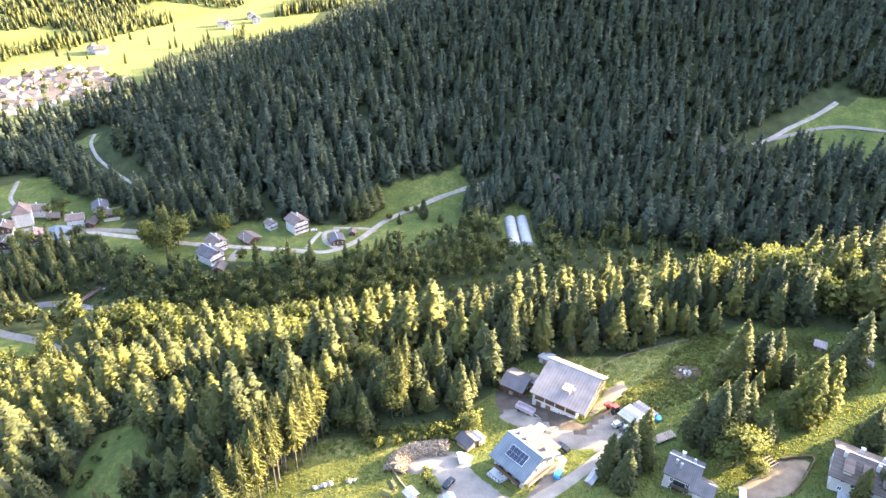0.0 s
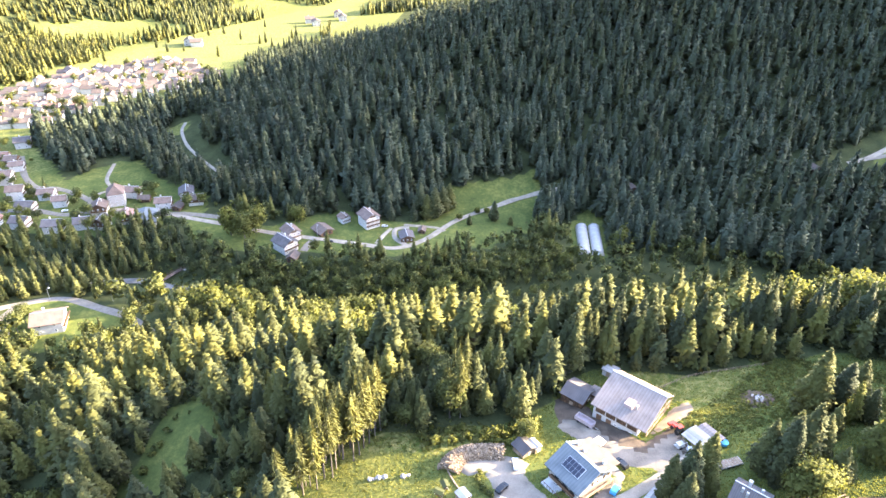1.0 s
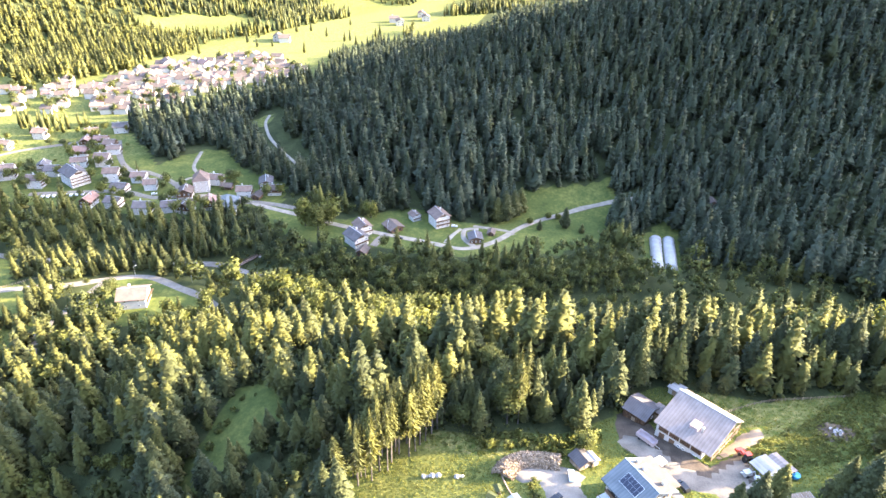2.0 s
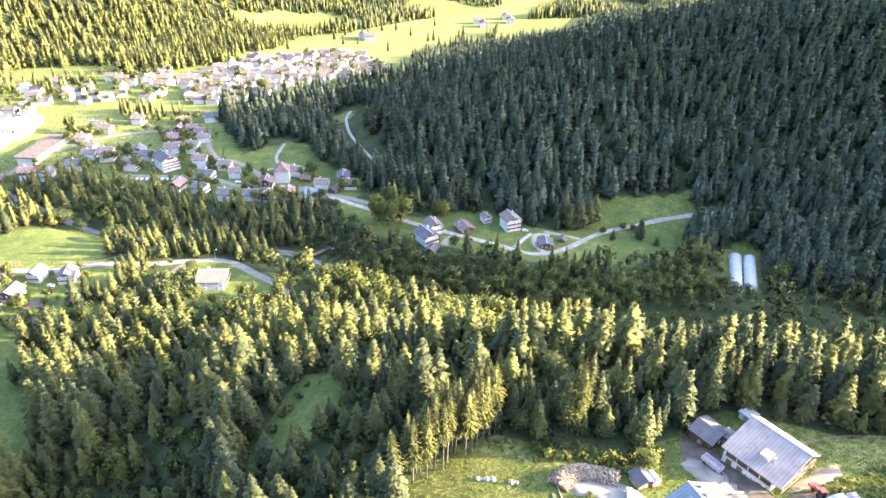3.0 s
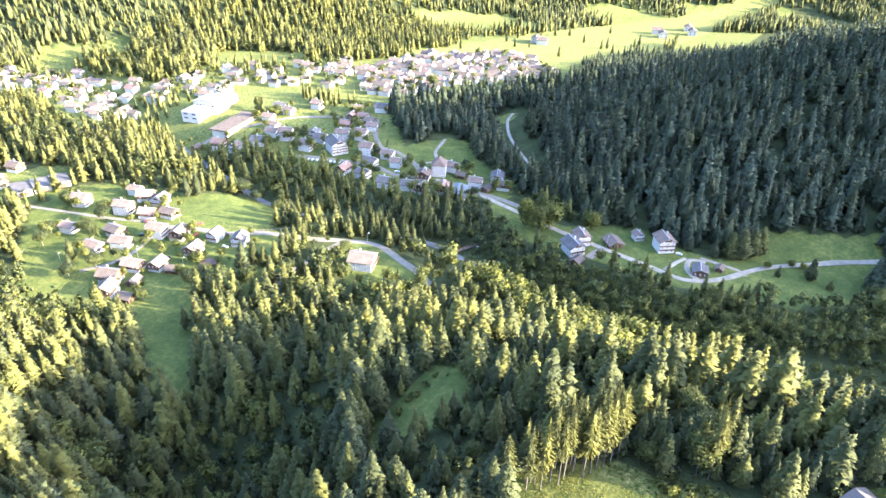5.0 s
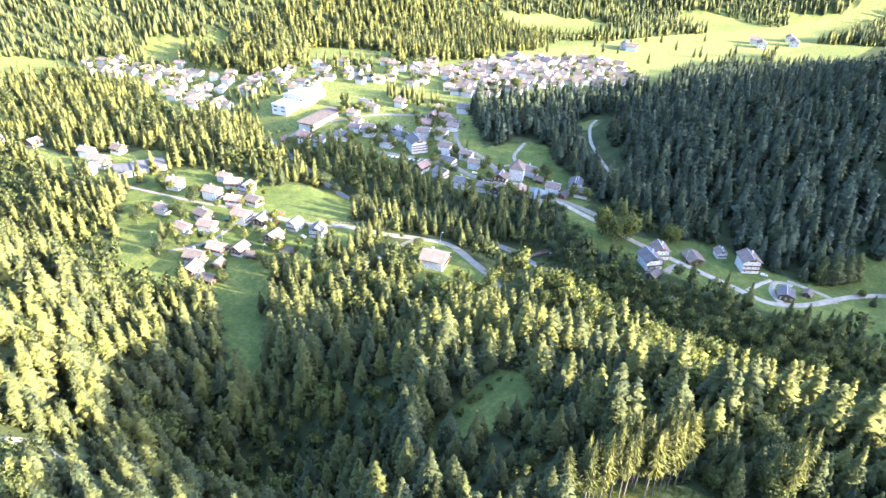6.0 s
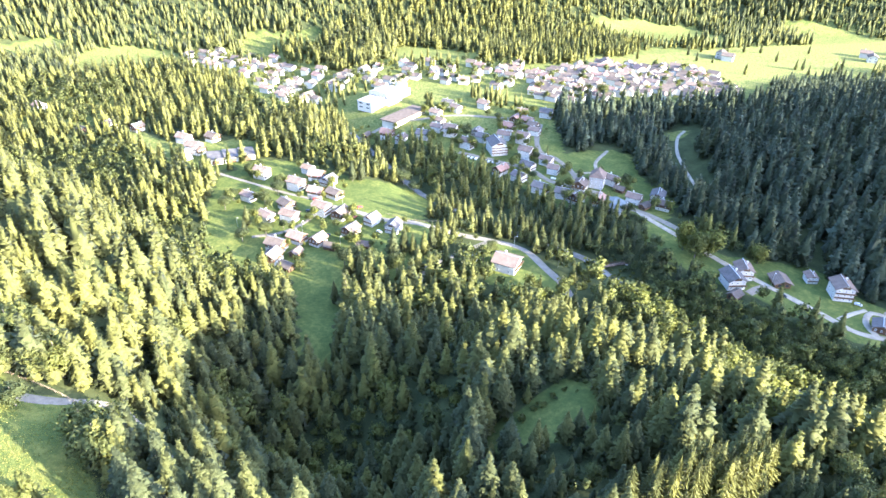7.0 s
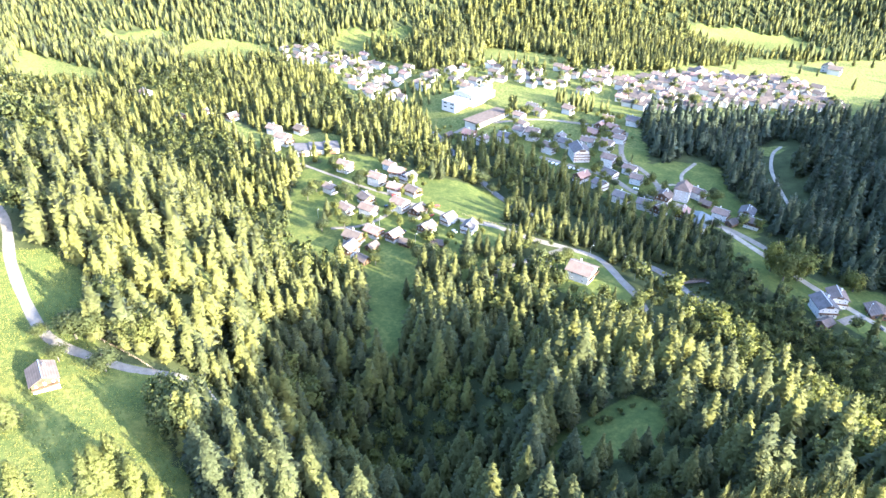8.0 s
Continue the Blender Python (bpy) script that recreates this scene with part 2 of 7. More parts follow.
TOWN_FLAT = [
    (-292, 649), (-300, 604), (-359, 530), (-395, 443), (-443, 396), (-479, 357), (-464, 273), (-530, 289),
    (-554, 274), (-558, 239), (-601, 234), (-659, 251), (-736, 219), (-776, 219), (-804, 257), (-756, 328),
    (-678, 336), (-621, 350), (-609, 372), (-673, 468), (-652, 496), (-580, 476), (-551, 510), (-520, 541),
    (-477, 631), (-497, 737), (-451, 793), (-396, 853)
]
HAMLET_GREEN = [
    (-441, 138), (-456, 174), (-425, 204), (-383, 216), (-371, 229), (-348, 255), (-322, 246), (-295, 220),
    (-266, 221), (-257, 191), (-245, 171), (-254, 155), (-269, 150), (-236, 126), (-200, 98), (-214, 90),
    (-275, 116), (-293, 121), (-310, 100), (-340, 91), (-399, 114)
]
ROADSIDE_GREEN = [
    (-252, 212), (-251, 238), (-233, 249), (-190, 239), (-186, 226), (-196, 215), (-215, 224), (-226, 217)
]
WEST_MEADOW = [
    (-266, -49), (-266, -33), (-262, -21), (-246, -14), (-215, -8), (-209, -16), (-197, -14), (-185, 0),
    (-182, 13), (-173, 2), (-153, 0), (-128, 3), (-109, -1), (-95, -19), (-127, -53)
]
WEST_GLADE = [
    (-259, 22), (-258, 27), (-242, 32), (-236, 28), (-245, 22)
]
DARK_CLEARING = [
    (-101, 99), (-110, 109), (-104, 121), (-106, 136), (-96, 142), (-86, 135), (-82, 124), (-85, 113), (-91, 104)
]
# its eastern notch, out of view, only lets a sun strip reach the meadow
FARM_TERRACE = [
    (-57, 106), (-46, 114), (-40, 124), (-25, 129), (-12, 130), (2, 133), (16, 144), (22, 156), (31, 162),
    (59, 161), (72, 165), (87, 171), (105, 174), (126, 172), (136, 160), (134, 144), (189, 167), (193, 157), (137, 132), (130, 122), (122, 94), (78, 69), (14, 66), (-33,
    80)
]
EAST_MEADOW = [
    (238, 448), (269, 468), (301, 482), (350, 484), (389, 477), (358, 418), (307, 415), (269, 433), (250, 443)
]
TUNNEL_YARD = [
    (34, 335), (37, 370), (42, 393), (54, 397), (58, 375), (58, 338)
]
SLOPE_CUT = [
    (-637, 764), (-611, 797), (-551, 814), (-504, 802), (-489, 764), (-553, 760), (-615, 761)
]
SLOPE_FIELD = [
    (-788, 390), (-779, 409), (-748, 400), (-720, 373), (-738, 361)
]
LOWER_SLOPE_FIELD = [
    (-672, 457), (-633, 506), (-593, 522), (-544, 484), (-610, 410)
]
NOSE_GLADE = [
    (-299, 475), (-294, 502), (-282, 492), (-279, 474)
]
DEPOT_GREEN = [
    (-591, 116), (-524, 135), (-509, 175), (-491, 194), (-458, 175), (-452, 140), (-499, 113), (-554, 109)
]
FAR_FIELD = [
    (-510, 607), (-475, 702), (-450, 804), (-413, 909), (-368, 996), (-318, 1117), (-198, 1321), (-213, 1253),
    (-254, 1054), (-277, 866), (-309, 756), (-341, 667), (-442, 585)
]
VILLAGE_GLADE = [(-375, 409), (-369, 419), (-339, 397), (-320, 377), (-308, 408), (-296, 404), (-288, 373), (-303, 356), (-330, 366)]
HALL_LAWN = [(-233, 218), (-228, 232), (-212, 237), (-188, 234), (-187, 222), (-196, 216), (-205, 209), (-215, 204)]
OPEN_LAND = [CHALET_MEADOW, HALL_LAWN, VILLAGE_GLADE, VILLAGE_GREEN, TOWN_FLAT, HAMLET_GREEN, ROADSIDE_GREEN, WEST_MEADOW, WEST_GLADE, DARK_CLEARING, FARM_TERRACE, EAST_MEADOW, TUNNEL_YARD, SLOPE_CUT, SLOPE_FIELD, LOWER_SLOPE_FIELD, NOSE_GLADE, DEPOT_GREEN, FAR_FIELD]
VALLEY_ROAD = [
    (-262, 343), (-234, 347), (-212, 342), (-186, 338), (-149, 332), (-121, 330), (-91, 328), (-70, 327),
    (-54, 340), (-36, 371), (-8, 399), (10, 408), (31, 414)
]
MAIN_ROAD = [
    (-363, 174), (-336, 190), (-314, 199), (-296, 214), (-266, 228), (-250, 239), (-232, 248), (-207, 242),
    (-189, 237), (-171, 227)
]
SIDE_LANE = [
    (-250, 238), (-250, 213), (-249, 190), (-241, 176), (-228, 168)
]
LOWER_LANE = [
    (-187, 150), (-194, 171), (-193, 181), (-191, 187)
]
WEST_ROAD = [
    (-315, -43), (-287, -36), (-256, -35), (-227, -31), (-208, -26), (-196, -17), (-186, -5), (-183, 11),
    (-174, 15), (-162, 18), (-151, 21)
]
VILLAGE_STREET = [
    (-371, 311), (-337, 325), (-314, 333), (-289, 331), (-275, 337), (-256, 341), (-233, 342), (-214, 346),
    (-195, 346), (-171, 343)
]
VILLAGE_LOOP = [
    (-275, 337), (-282, 350), (-297, 359), (-317, 365), (-333, 365), (-354, 382), (-377, 410)
]
CHURCH_PATH = [
    (-286, 355), (-283, 365), (-279, 371), (-292, 385), (-302, 411)
]
NOSE_TRACK = [
    (-288, 497), (-283, 480), (-266, 455), (-243, 432), (-218, 410)
]
EAST_TRACK = [
    (300, 483), (279, 471), (258, 461), (238, 449), (224, 443)
]
EAST_LANE = [
    (238, 449), (261, 455), (278, 459), (299, 459), (328, 451), (350, 446)
]
CHALET_DRIVE = [
    (-82, 330), (-80, 341), (-77, 351)
]
DARK_HOUSE_DRIVE = [
    (-63, 331), (-72, 339), (-74, 351), (-66, 354)
]
BARN_DRIVE = [
    (-70, 357), (-49, 357), (-43, 353)
]
LOWER_DRIVE = [
    (-123, 314), (-122, 324), (-120, 330)
]
FARM_TRACK = [
    (23, 101), (33, 108), (45, 118), (51, 124)
]
HAMLET_LANE = [
    (-343, 122), (-337, 141), (-344, 164), (-363, 178), (-373, 178), (-344, 177), (-335, 189)
]
HAMLET_BACK_LANE = [
    (-452, 140), (-418, 154), (-391, 165), (-369, 176)
]
SCHOOL_ROAD = [
    (-489, 241), (-466, 268), (-460, 300), (-450, 336), (-438, 366), (-405, 397)
]
HAMLET = [
    (-422, 165, 110, 1), (-393, 142, 110, 0), (-358, 139, 105, 0), (-366, 157, 105, 2), (-349, 151, 105, 0),
    (-389, 176, 120, 1), (-409, 196, 115, 0), (-394, 195, 115, 4), (-382, 198, 30, 3), (-371, 182, 115, 4),
    (-361, 191, 120, 2), (-344, 172, 120, 1), (-332, 179, 35, 2), (-313, 191, 30, 0), (-309, 173, 30, 2),
    (-291, 171, 120, 5), (-297, 197, 30, 3)
]
HAMLET_FARM = [
    (-311, 151, 20, 4), (-321, 142, 110, 4), (-320, 128, 110, 2), (-309, 120, 20, 2), (-307, 134, 20, 5),
    (-301, 154, 110, 5), (-296, 123, 110, 5)
]
VILLAGE_LOW = [
    (-266, 319, 110, 3), (-267, 338, 20, 2), (-431, 337, 110, 0), (-390, 346, 20, 3), (-223, 369, 40, 3), (-363, 388, 110, 0),
    (-332, 347, 110, 1), (-315, 333, 110, 3), (-321, 310, 20, 4), (-304, 313, 110, 3), (-313, 351, 115, 0),
    (-298, 343, 115, 0), (-281, 312, 115, 3), (-244, 331, 20, 4), (-260, 364, 110, 0), (-248, 359, 110, 5),
    (-231, 353, 110, 0), (-221, 352, 10, 5), (-213, 362, 110, 2), (-255, 321, 20, 2), (-356, 367, 115, 1),
    (-371, 360, 115, 0), (-378, 342, 110, 3), (-375, 323, 110, 1)
]
VILLAGE_HIGH = [
    (-403, 412, 110, 0), (-395, 396, 20, 4), (-373, 396, 110, 2), (-388, 428, 120, 3), (-384, 377, 110, 4),
    (-404, 328, 110, 1), (-419, 325, 110, 0), (-449, 347, 110, 0), (-464, 373, 110, 3), (-448, 370, 110, 0),
    (-440, 397, 110, 0), (-424, 291, 20, 0), (-442, 289, 110, 4), (-462, 280, 20, 5), (-385, 401, 120, 4),
    (-413, 307, 110, 3)
]
WEST_HOUSES = [
    (-525, 143, 110, 0), (-498, 142, 110, 1), (-514, 163, 120, 2), (-489, 130, 20, 0), (-675, 63, 110, 1),
    (-601, 82, 110, 5), (-595, 103, 110, 0), (-575, 120, 20, 2), (-495, 144, 110, 2), (-649, -50, 110, 0)
]
CHALETS = [
    (-135, 328, 40, 0, 0.84), (-134, 315, 45, 3, 0.82), (-118, 338, 35, 5, 1.15), (-109, 355, 40, 0, 0.62),
    (-92, 353, 42, 1, 0.84), (-65, 339, 15, 6, 0.78), (-57, 350, 10, 5, 0.55), (-126, 305, 10, 5, 0.68)
]
VILLAGE_WOOD = [
    (-280, 288), (-256, 303), (-245, 318), (-222, 338), (-191, 316), (-160, 304), (-124, 308), (-101, 287),
    (-137, 287), (-172, 288), (-197, 292), (-222, 288), (-264, 267)
]
STREAM_GAP = [(-212, 275), (-203, 284), (-193, 294), (-174, 286), (-163, 272), (-170, 262), (-186, 260), (-202, 264)]
STREAM_BANK = [(-225, 268), (-203, 286), (-193, 296), (-160, 285), (-133, 277), (-145, 258), (-173, 250), (-198, 248)]
EAST_HUTS = [
    (198, 430, 20, 5), (192, 433, 20, 5), (78, 411, 20, 5)
]
WEST_FARM = [
    (-184, -28, 105, 2)
]

TOWN_E = [
    (-500, 522), (-480, 615), (-436, 656), (-398, 691), (-330, 656), (-306, 606), (-368, 541), (-402, 456),
    (-432, 450), (-468, 475)
]
TOWN_W = [
    (-794, 239), (-798, 284), (-747, 324), (-667, 331), (-614, 346), (-616, 406), (-576, 472), (-523, 535),
    (-474, 482), (-455, 442), (-489, 434), (-541, 400), (-536, 369), (-561, 316), (-571, 283), (-572, 252),
    (-628, 245), (-693, 258), (-752, 225)
]

YARD_WEST = [
    (-11.4, 116.6), (-8.3, 119.8), (0.6, 119.8), (6.9, 120.2), (9.6, 117.7), (8.2, 113.4), (13.4, 107.2),
    (17.9, 102.6), (16.4, 93.0), (3.5, 93.8), (-0.4, 103.6), (0.4, 107.7), (-2.0, 114.0), (-5.9, 112.2),
    (-8.2, 113.1)
]
YARD_MIDDLE = [
    (16.6, 133.3), (19.9, 138.0), (26.0, 137.3), (32.1, 129.4), (39.2, 125.4), (43.8, 131.1), (49.8, 134.8),
    (52.0, 126.4), (49.0, 120.7), (42.8, 116.7), (40.4, 118.6), (33.5, 118.5), (31.3, 119.0), (33.3, 115.6),
    (32.1, 110.5), (26.2, 103.6), (22.8, 98.4), (19.5, 98.6), (22.7, 105.0), (30.7, 115.2), (28.1, 120.8),
    (26.1, 125.0), (20.4, 130.3)
]
BARN_YARD = [(16.8, 145.7), (22.4, 149.2), (26.9, 142.3), (34.2, 135.1), (40.2, 128.9), (48.7, 136.5), (51.6, 129.3), (50.5, 121.5), (43.6, 119.1), (36.8, 121.7), (31.3, 125.1), (24.7, 127.5), (18.9, 133.1), (16.0, 139.3)]
CLAY_STRIP = [
    (40.8, 130.2), (45.7, 134.5), (50.5, 137.3), (56.6, 144.3), (55.6, 148.4), (49.4, 143.7), (46.5, 139.1)
]
TRODDEN = [
    (51.2, 140.6), (59.3, 146.4), (66.7, 151.7), (74.6, 160.4), (85.2, 168.3), (77.1, 168.9), (68.1, 162.6),
    (54.3, 150.3)
]
COURT = [
    (72.8, 103.5), (77.4, 107.0), (80.3, 108.6), (85.5, 111.6), (93.4, 111.5), (88.2, 105.1), (82.6, 99.9),
    (75.7, 98.6), (69.4, 98.9)
]
GROVE_SPRUCES = [
    (42.3, 108.4, 15.0, 1.1), (46.2, 110.2, 18.0, 1.1), (51.3, 114.7, 17.0, 1.1), (44.4, 104.1, 14.0, 1.2),
    (52.1, 111.3, 10.0, 1.2), (69.7, 117.4, 21.0, 1.05), (75.0, 120.7, 22.0, 1.1), (81.8, 126.0, 15.0, 1.2),
    (86.3, 144.2, 23.0, 1.1), (94.1, 146.2, 17.0, 1.3), (100.2, 149.6, 15.0, 1.3), (82.0, 116.2, 13.0, 1.2),
    (118.8, 144.1, 23.0, 1.2), (108.0, 114.9, 13.0, 1.4), (101.8, 98.8, 11.0, 1.3), (96.7, 98.1, 10.0, 1.2),
    (67.0, 120.4, 17.0, 1.1), (76.4, 128.3, 14.0, 1.2)
]
LARCHES = [
    (95.3, 124.7, 22.0, 1.35), (101.7, 126.5, 20.0, 1.3), (100.9, 130.2, 18.0, 1.3)
]
FARM_BROADLEAF = [
    (73.9, 110.1, 15.0, 1.15), (70.0, 109.0, 11.0, 1.2), (8.6, 127.0, 8.0, 1.4), (118.6, 140.3, 7.0, 2.0),
    (113.4, 138.0, 5.0, 2.0), (76.3, 105.8, 7.0, 1.5)
]
EDGE_SPRUCES = [
    (-44.7, 106.0, 24.0, 1.0), (-43.8, 109.5, 26.0, 1.0), (-41.7, 113.3, 25.0, 1.0), (-40.8, 116.8, 26.0,
    1.0), (-37.7, 116.4, 24.0, 1.0), (-36.1, 121.4, 26.0, 1.0), (-35.0, 123.4, 25.0, 1.0), (-34.1, 126.4,
    26.0, 1.0), (-32.9, 128.5, 25.0, 1.0), (-47.7, 103.8, 22.0, 1.1), (-51.4, 100.1, 20.0, 1.3), (-10.6,
    135.2, 23.0, 1.0), (-10.3, 140.5, 26.0, 1.0), (-36.6, 118.7, 24.0, 1.0), (-41.7, 110.1, 23.0, 1.0)
]
MEADOW_TREES = [
    (-134.7, -17.0, 13.0, 1.3), (-135.9, -13.3, 15.0, 1.2), (-134.8, -20.1, 12.0, 1.3), (-129.8, -9.7, 11.0,
    1.4), (-167.9, -36.5, 10.0, 1.5), (-184.3, -42.1, 12.0, 1.3), (-136.8, -34.1, 12.0, 1.3), (-125.4, -6.1,
    8.0, 1.6)
]
MEADOW_BROADLEAF = [
    (-150.4, 3.3, 14.0, 1.3), (-161.2, 2.1, 12.0, 1.3), (-167.2, 10.2, 10.0, 1.2), (-185.6, -12.0, 6.0, 1.9),
    (-205.7, -18.5, 8.0, 1.8), (-204.0, -13.8, 9.0, 1.6), (-198.9, 1.8, 12.0, 1.4), (-201.7, -4.0, 10.0, 1.4),
    (-208.0, -27.9, 5.0, 1.5), (-194.4, -24.0, 5.0, 1.6), (-215.6, -6.6, 13.0, 1.4)
]
VALLEY_TREES = [
    (-158.6, 330.3, 17.0, 1.25), (-162.9, 323.1, 15.0, 1.3), (-172.7, 325.6, 19.0, 1.0), (-136.9, 348.2, 11.0,
    1.3), (-13.0, 373.7, 15.0, 1.0), (-28.3, 364.8, 8.0, 1.0), (-2.1, 369.3, 7.0, 1.2), (-52.4, 371.4, 22.0,
    1.2), (-47.5, 378.9, 20.0, 1.2), (-56.8, 368.4, 18.0, 1.2), (-44.0, 386.0, 19.0, 1.1), (-35.6, 371.1, 4.0,
    1.6), (-24.9, 383.1, 4.0, 1.6), (-18.5, 383.5, 4.0, 1.6)
]
HAMLET_SPRUCES = [
    (-397.3, 215.5, 12.0, 1.2), (-377.6, 219.2, 15.0, 1.2), (-376.4, 214.7, 13.0, 1.2), (-373.9, 220.9, 14.0,
    1.2), (-374.1, 232.4, 11.0, 1.1), (-271.2, 178.8, 16.0, 1.3), (-270.5, 186.3, 14.0, 1.3), (-265.5, 189.1,
    12.0, 1.3), (-259.7, 193.2, 15.0, 1.1), (-261.4, 200.6, 17.0, 1.1), (-263.3, 206.0, 16.0, 1.1), (-264.4,
    211.9, 15.0, 1.1), (-251.2, 137.3, 11.0, 1.2), (-249.7, 127.9, 12.0, 1.1), (-358.1, 125.8, 12.0, 1.3),
    (-348.1, 119.9, 9.0, 1.4)
]
HAMLET_BROADLEAF = [
    (-379.8, 147.7, 8.0, 1.4), (-429.7, 158.6, 8.0, 1.4), (-398.0, 167.9, 8.0, 1.4), (-387.7, 161.1, 9.0,
    1.3), (-276.3, 156.7, 10.0, 1.2), (-278.3, 150.2, 9.0, 1.2), (-264.1, 159.1, 12.0, 1.1), (-252.3, 168.8,
    12.0, 1.1), (-257.0, 166.1, 9.0, 1.2), (-361.2, 249.5, 10.0, 1.5), (-365.4, 244.6, 9.0, 1.4), (-345.9,
    248.0, 7.0, 1.6), (-316.7, 242.3, 8.0, 1.4), (-340.7, 142.3, 5.0, 1.5), (-339.3, 159.9, 5.0, 1.5),
    (-338.6, 129.6, 8.0, 1.5), (-341.1, 115.3, 7.0, 1.6), (-398.1, 133.0, 7.0, 1.4), (-388.4, 123.2, 8.0,
    1.4), (-289.1, 128.1, 6.0, 1.4), (-235.2, 224.3, 9.0, 1.3), (-233.9, 217.0, 10.0, 1.2)
]
VILLAGE_TREES = [
    (-389.7, 333.9, 10.0, 1.1), (-299.0, 321.7, 6.0, 1.5), (-271.0, 321.6, 8.0, 1.3), (-378.8, 316.6, 8.0,
    1.3), (-406.7, 385.4, 6.0, 1.8), (-421.8, 386.4, 5.0, 1.8), (-322.5, 349.4, 6.0, 1.4), (-330.0, 336.1,
    6.0, 1.3), (-480.1, 360.7, 10.0, 1.1), (-453.2, 360.8, 9.0, 1.1), (-392.2, 510.4, 13.0, 1.3), (-254.7,
    374.0, 6.0, 1.5), (-239.5, 385.0, 7.0, 1.4), (-261.6, 400.7, 7.0, 1.5)
]
FIELD_TREES = [
    (-338.2, 794.5, 14.0, 0.9), (-332.3, 799.2, 16.0, 0.9), (-317.7, 782.8, 13.0, 1.0), (-370.2, 810.6, 14.0,
    0.9), (-360.2, 721.2, 14.0, 1.0), (-307.4, 844.0, 16.0, 0.9), (-308.8, 831.6, 13.0, 1.0), (-265.7, 779.7,
    13.0, 1.0), (-420.0, 824.0, 15.0, 1.0), (-417.7, 779.2, 14.0, 1.0), (-450.4, 775.0, 15.0, 1.0), (-449.2,
    743.7, 14.0, 1.0), (-427.0, 728.3, 12.0, 1.0), (-410.1, 735.5, 10.0, 1.0), (-404.8, 837.2, 14.0, 1.0),
    (-368.5, 890.3, 12.0, 1.0), (-471.6, 671.7, 15.0, 1.0), (-488.5, 664.8, 14.0, 1.0)
]
STREAM_WOOD = [
    (-161.2, 262.9), (-158.0, 289.5), (-143.0, 296.9), (-121.2, 297.4), (-88.8, 302.7), (-61.3, 307.3),
    (-12.1, 324.9), (15.3, 346.8), (39.8, 336.7), (29.8, 310.0), (-13.6, 295.0), (-66.0, 279.1), (-112.1,
    272.9), (-127.0, 235.9)
]


FARM_EDGE = [(-30, 132), (-14, 137), (-6, 139), (2, 140), (9, 144), (15, 150), (21, 158), (26, 164)]

GROVE_MORE = [(100.2, 141.5, 12.0, 1.2), (88.8, 135.3, 11.0, 1.2), (86.2, 118.4, 7.0, 1.2), (78.4, 123.4, 10.0, 1.2), (73.0, 120.4, 9.0, 1.2), (103.5, 134.4, 11.0, 1.2)]
LARCH_MORE = [(84.0, 127.8, 9.0, 1.1), (94.9, 140.1, 14.0, 1.1), (98.8, 132.6, 10.0, 1.1)]

# tree heights raised or lowered to fit the camera's view: x, y, reach, gain
HEIGHT_FIT = [(-80, 228, 22, 0.45), (-102, 235, 14, 0.3), (-118, 100, 10, 0.3), (-142, 18, 16, 0.4), (-206, 171, 20, 0.3), (-85, 72, 12, 0.4), (-34, 135, 20, 0.2), (-147, 112, 26, -0.08), (-82, 153, 15, -0.45), (-154, 77, 24, -0.05), (-73, 104, 11, -0.55), (-59, 144, 10, -0.3), (-78, 116, 10, -0.5), (-200, 202, 14, -0.4)]
ROAD_SPRUCES = [
    (-275.3, 230.9, 11.2, 0.99), (-270.4, 234.7, 11.8, 1.00), (-265.4, 238.5, 13.1, 0.87), (-260.4, 242.1, 10.1, 1.06), (-256.1, 246.3, 11.3, 0.91), (-252.3, 251.0, 15.0, 0.97), (-249.0, 256.3, 14.2, 0.97), (-246.3, 262.1, 13.2, 0.89), (-243.0, 267.3, 13.2, 1.07), (-239.0, 271.8, 12.6, 1.04), (-234.9, 276.3, 13.4, 0.87), (-229.7, 279.3, 13.8, 1.00), (-224.6, 282.2, 11.5, 0.86), (-219.4, 285.0, 14.3, 0.97), (-214.3, 287.7, 13.6, 1.07), (-209.2, 290.3, 13.6, 1.08)
]
# ---- ground sheet: one mesh, fine below the flight, coarse to the horizon ----
MID_X, MID_Y, REACH, BEND, STEPS = -150.0, 230.0, 4000.0, 4.0, 370
SPREAD = REACH / math.sinh(BEND)
lines = np.linspace(-1, 1, STEPS)
grid_x, grid_y = MID_X + SPREAD * np.sinh(BEND * lines), MID_Y + SPREAD * np.sinh(BEND * lines)
mesh_x, mesh_y = np.meshgrid(grid_x, grid_y)
mesh_z = land(mesh_x, mesh_y)


def ground_z(x, y):
    """Height of the ground sheet itself."""
    u = (np.arcsinh((np.asarray(x, float) - MID_X) / SPREAD) / BEND + 1) / 2 * (STEPS - 1)
    v = (np.arcsinh((np.asarray(y, float) - MID_Y) / SPREAD) / BEND + 1) / 2 * (STEPS - 1)
    i, j = np.clip(u.astype(int), 0, STEPS - 2), np.clip(v.astype(int), 0, STEPS - 2)
    a = (np.asarray(x, float) - grid_x[i]) / (grid_x[i + 1] - grid_x[i])
    b = (np.asarray(y, float) - grid_y[j]) / (grid_y[j + 1] - grid_y[j])
    return (mesh_z[j, i] * (1 - a) + mesh_z[j, i + 1] * a) * (1 - b) + (mesh_z[j + 1, i] * (1 - a) + mesh_z[j + 1, i + 1] * a) * b


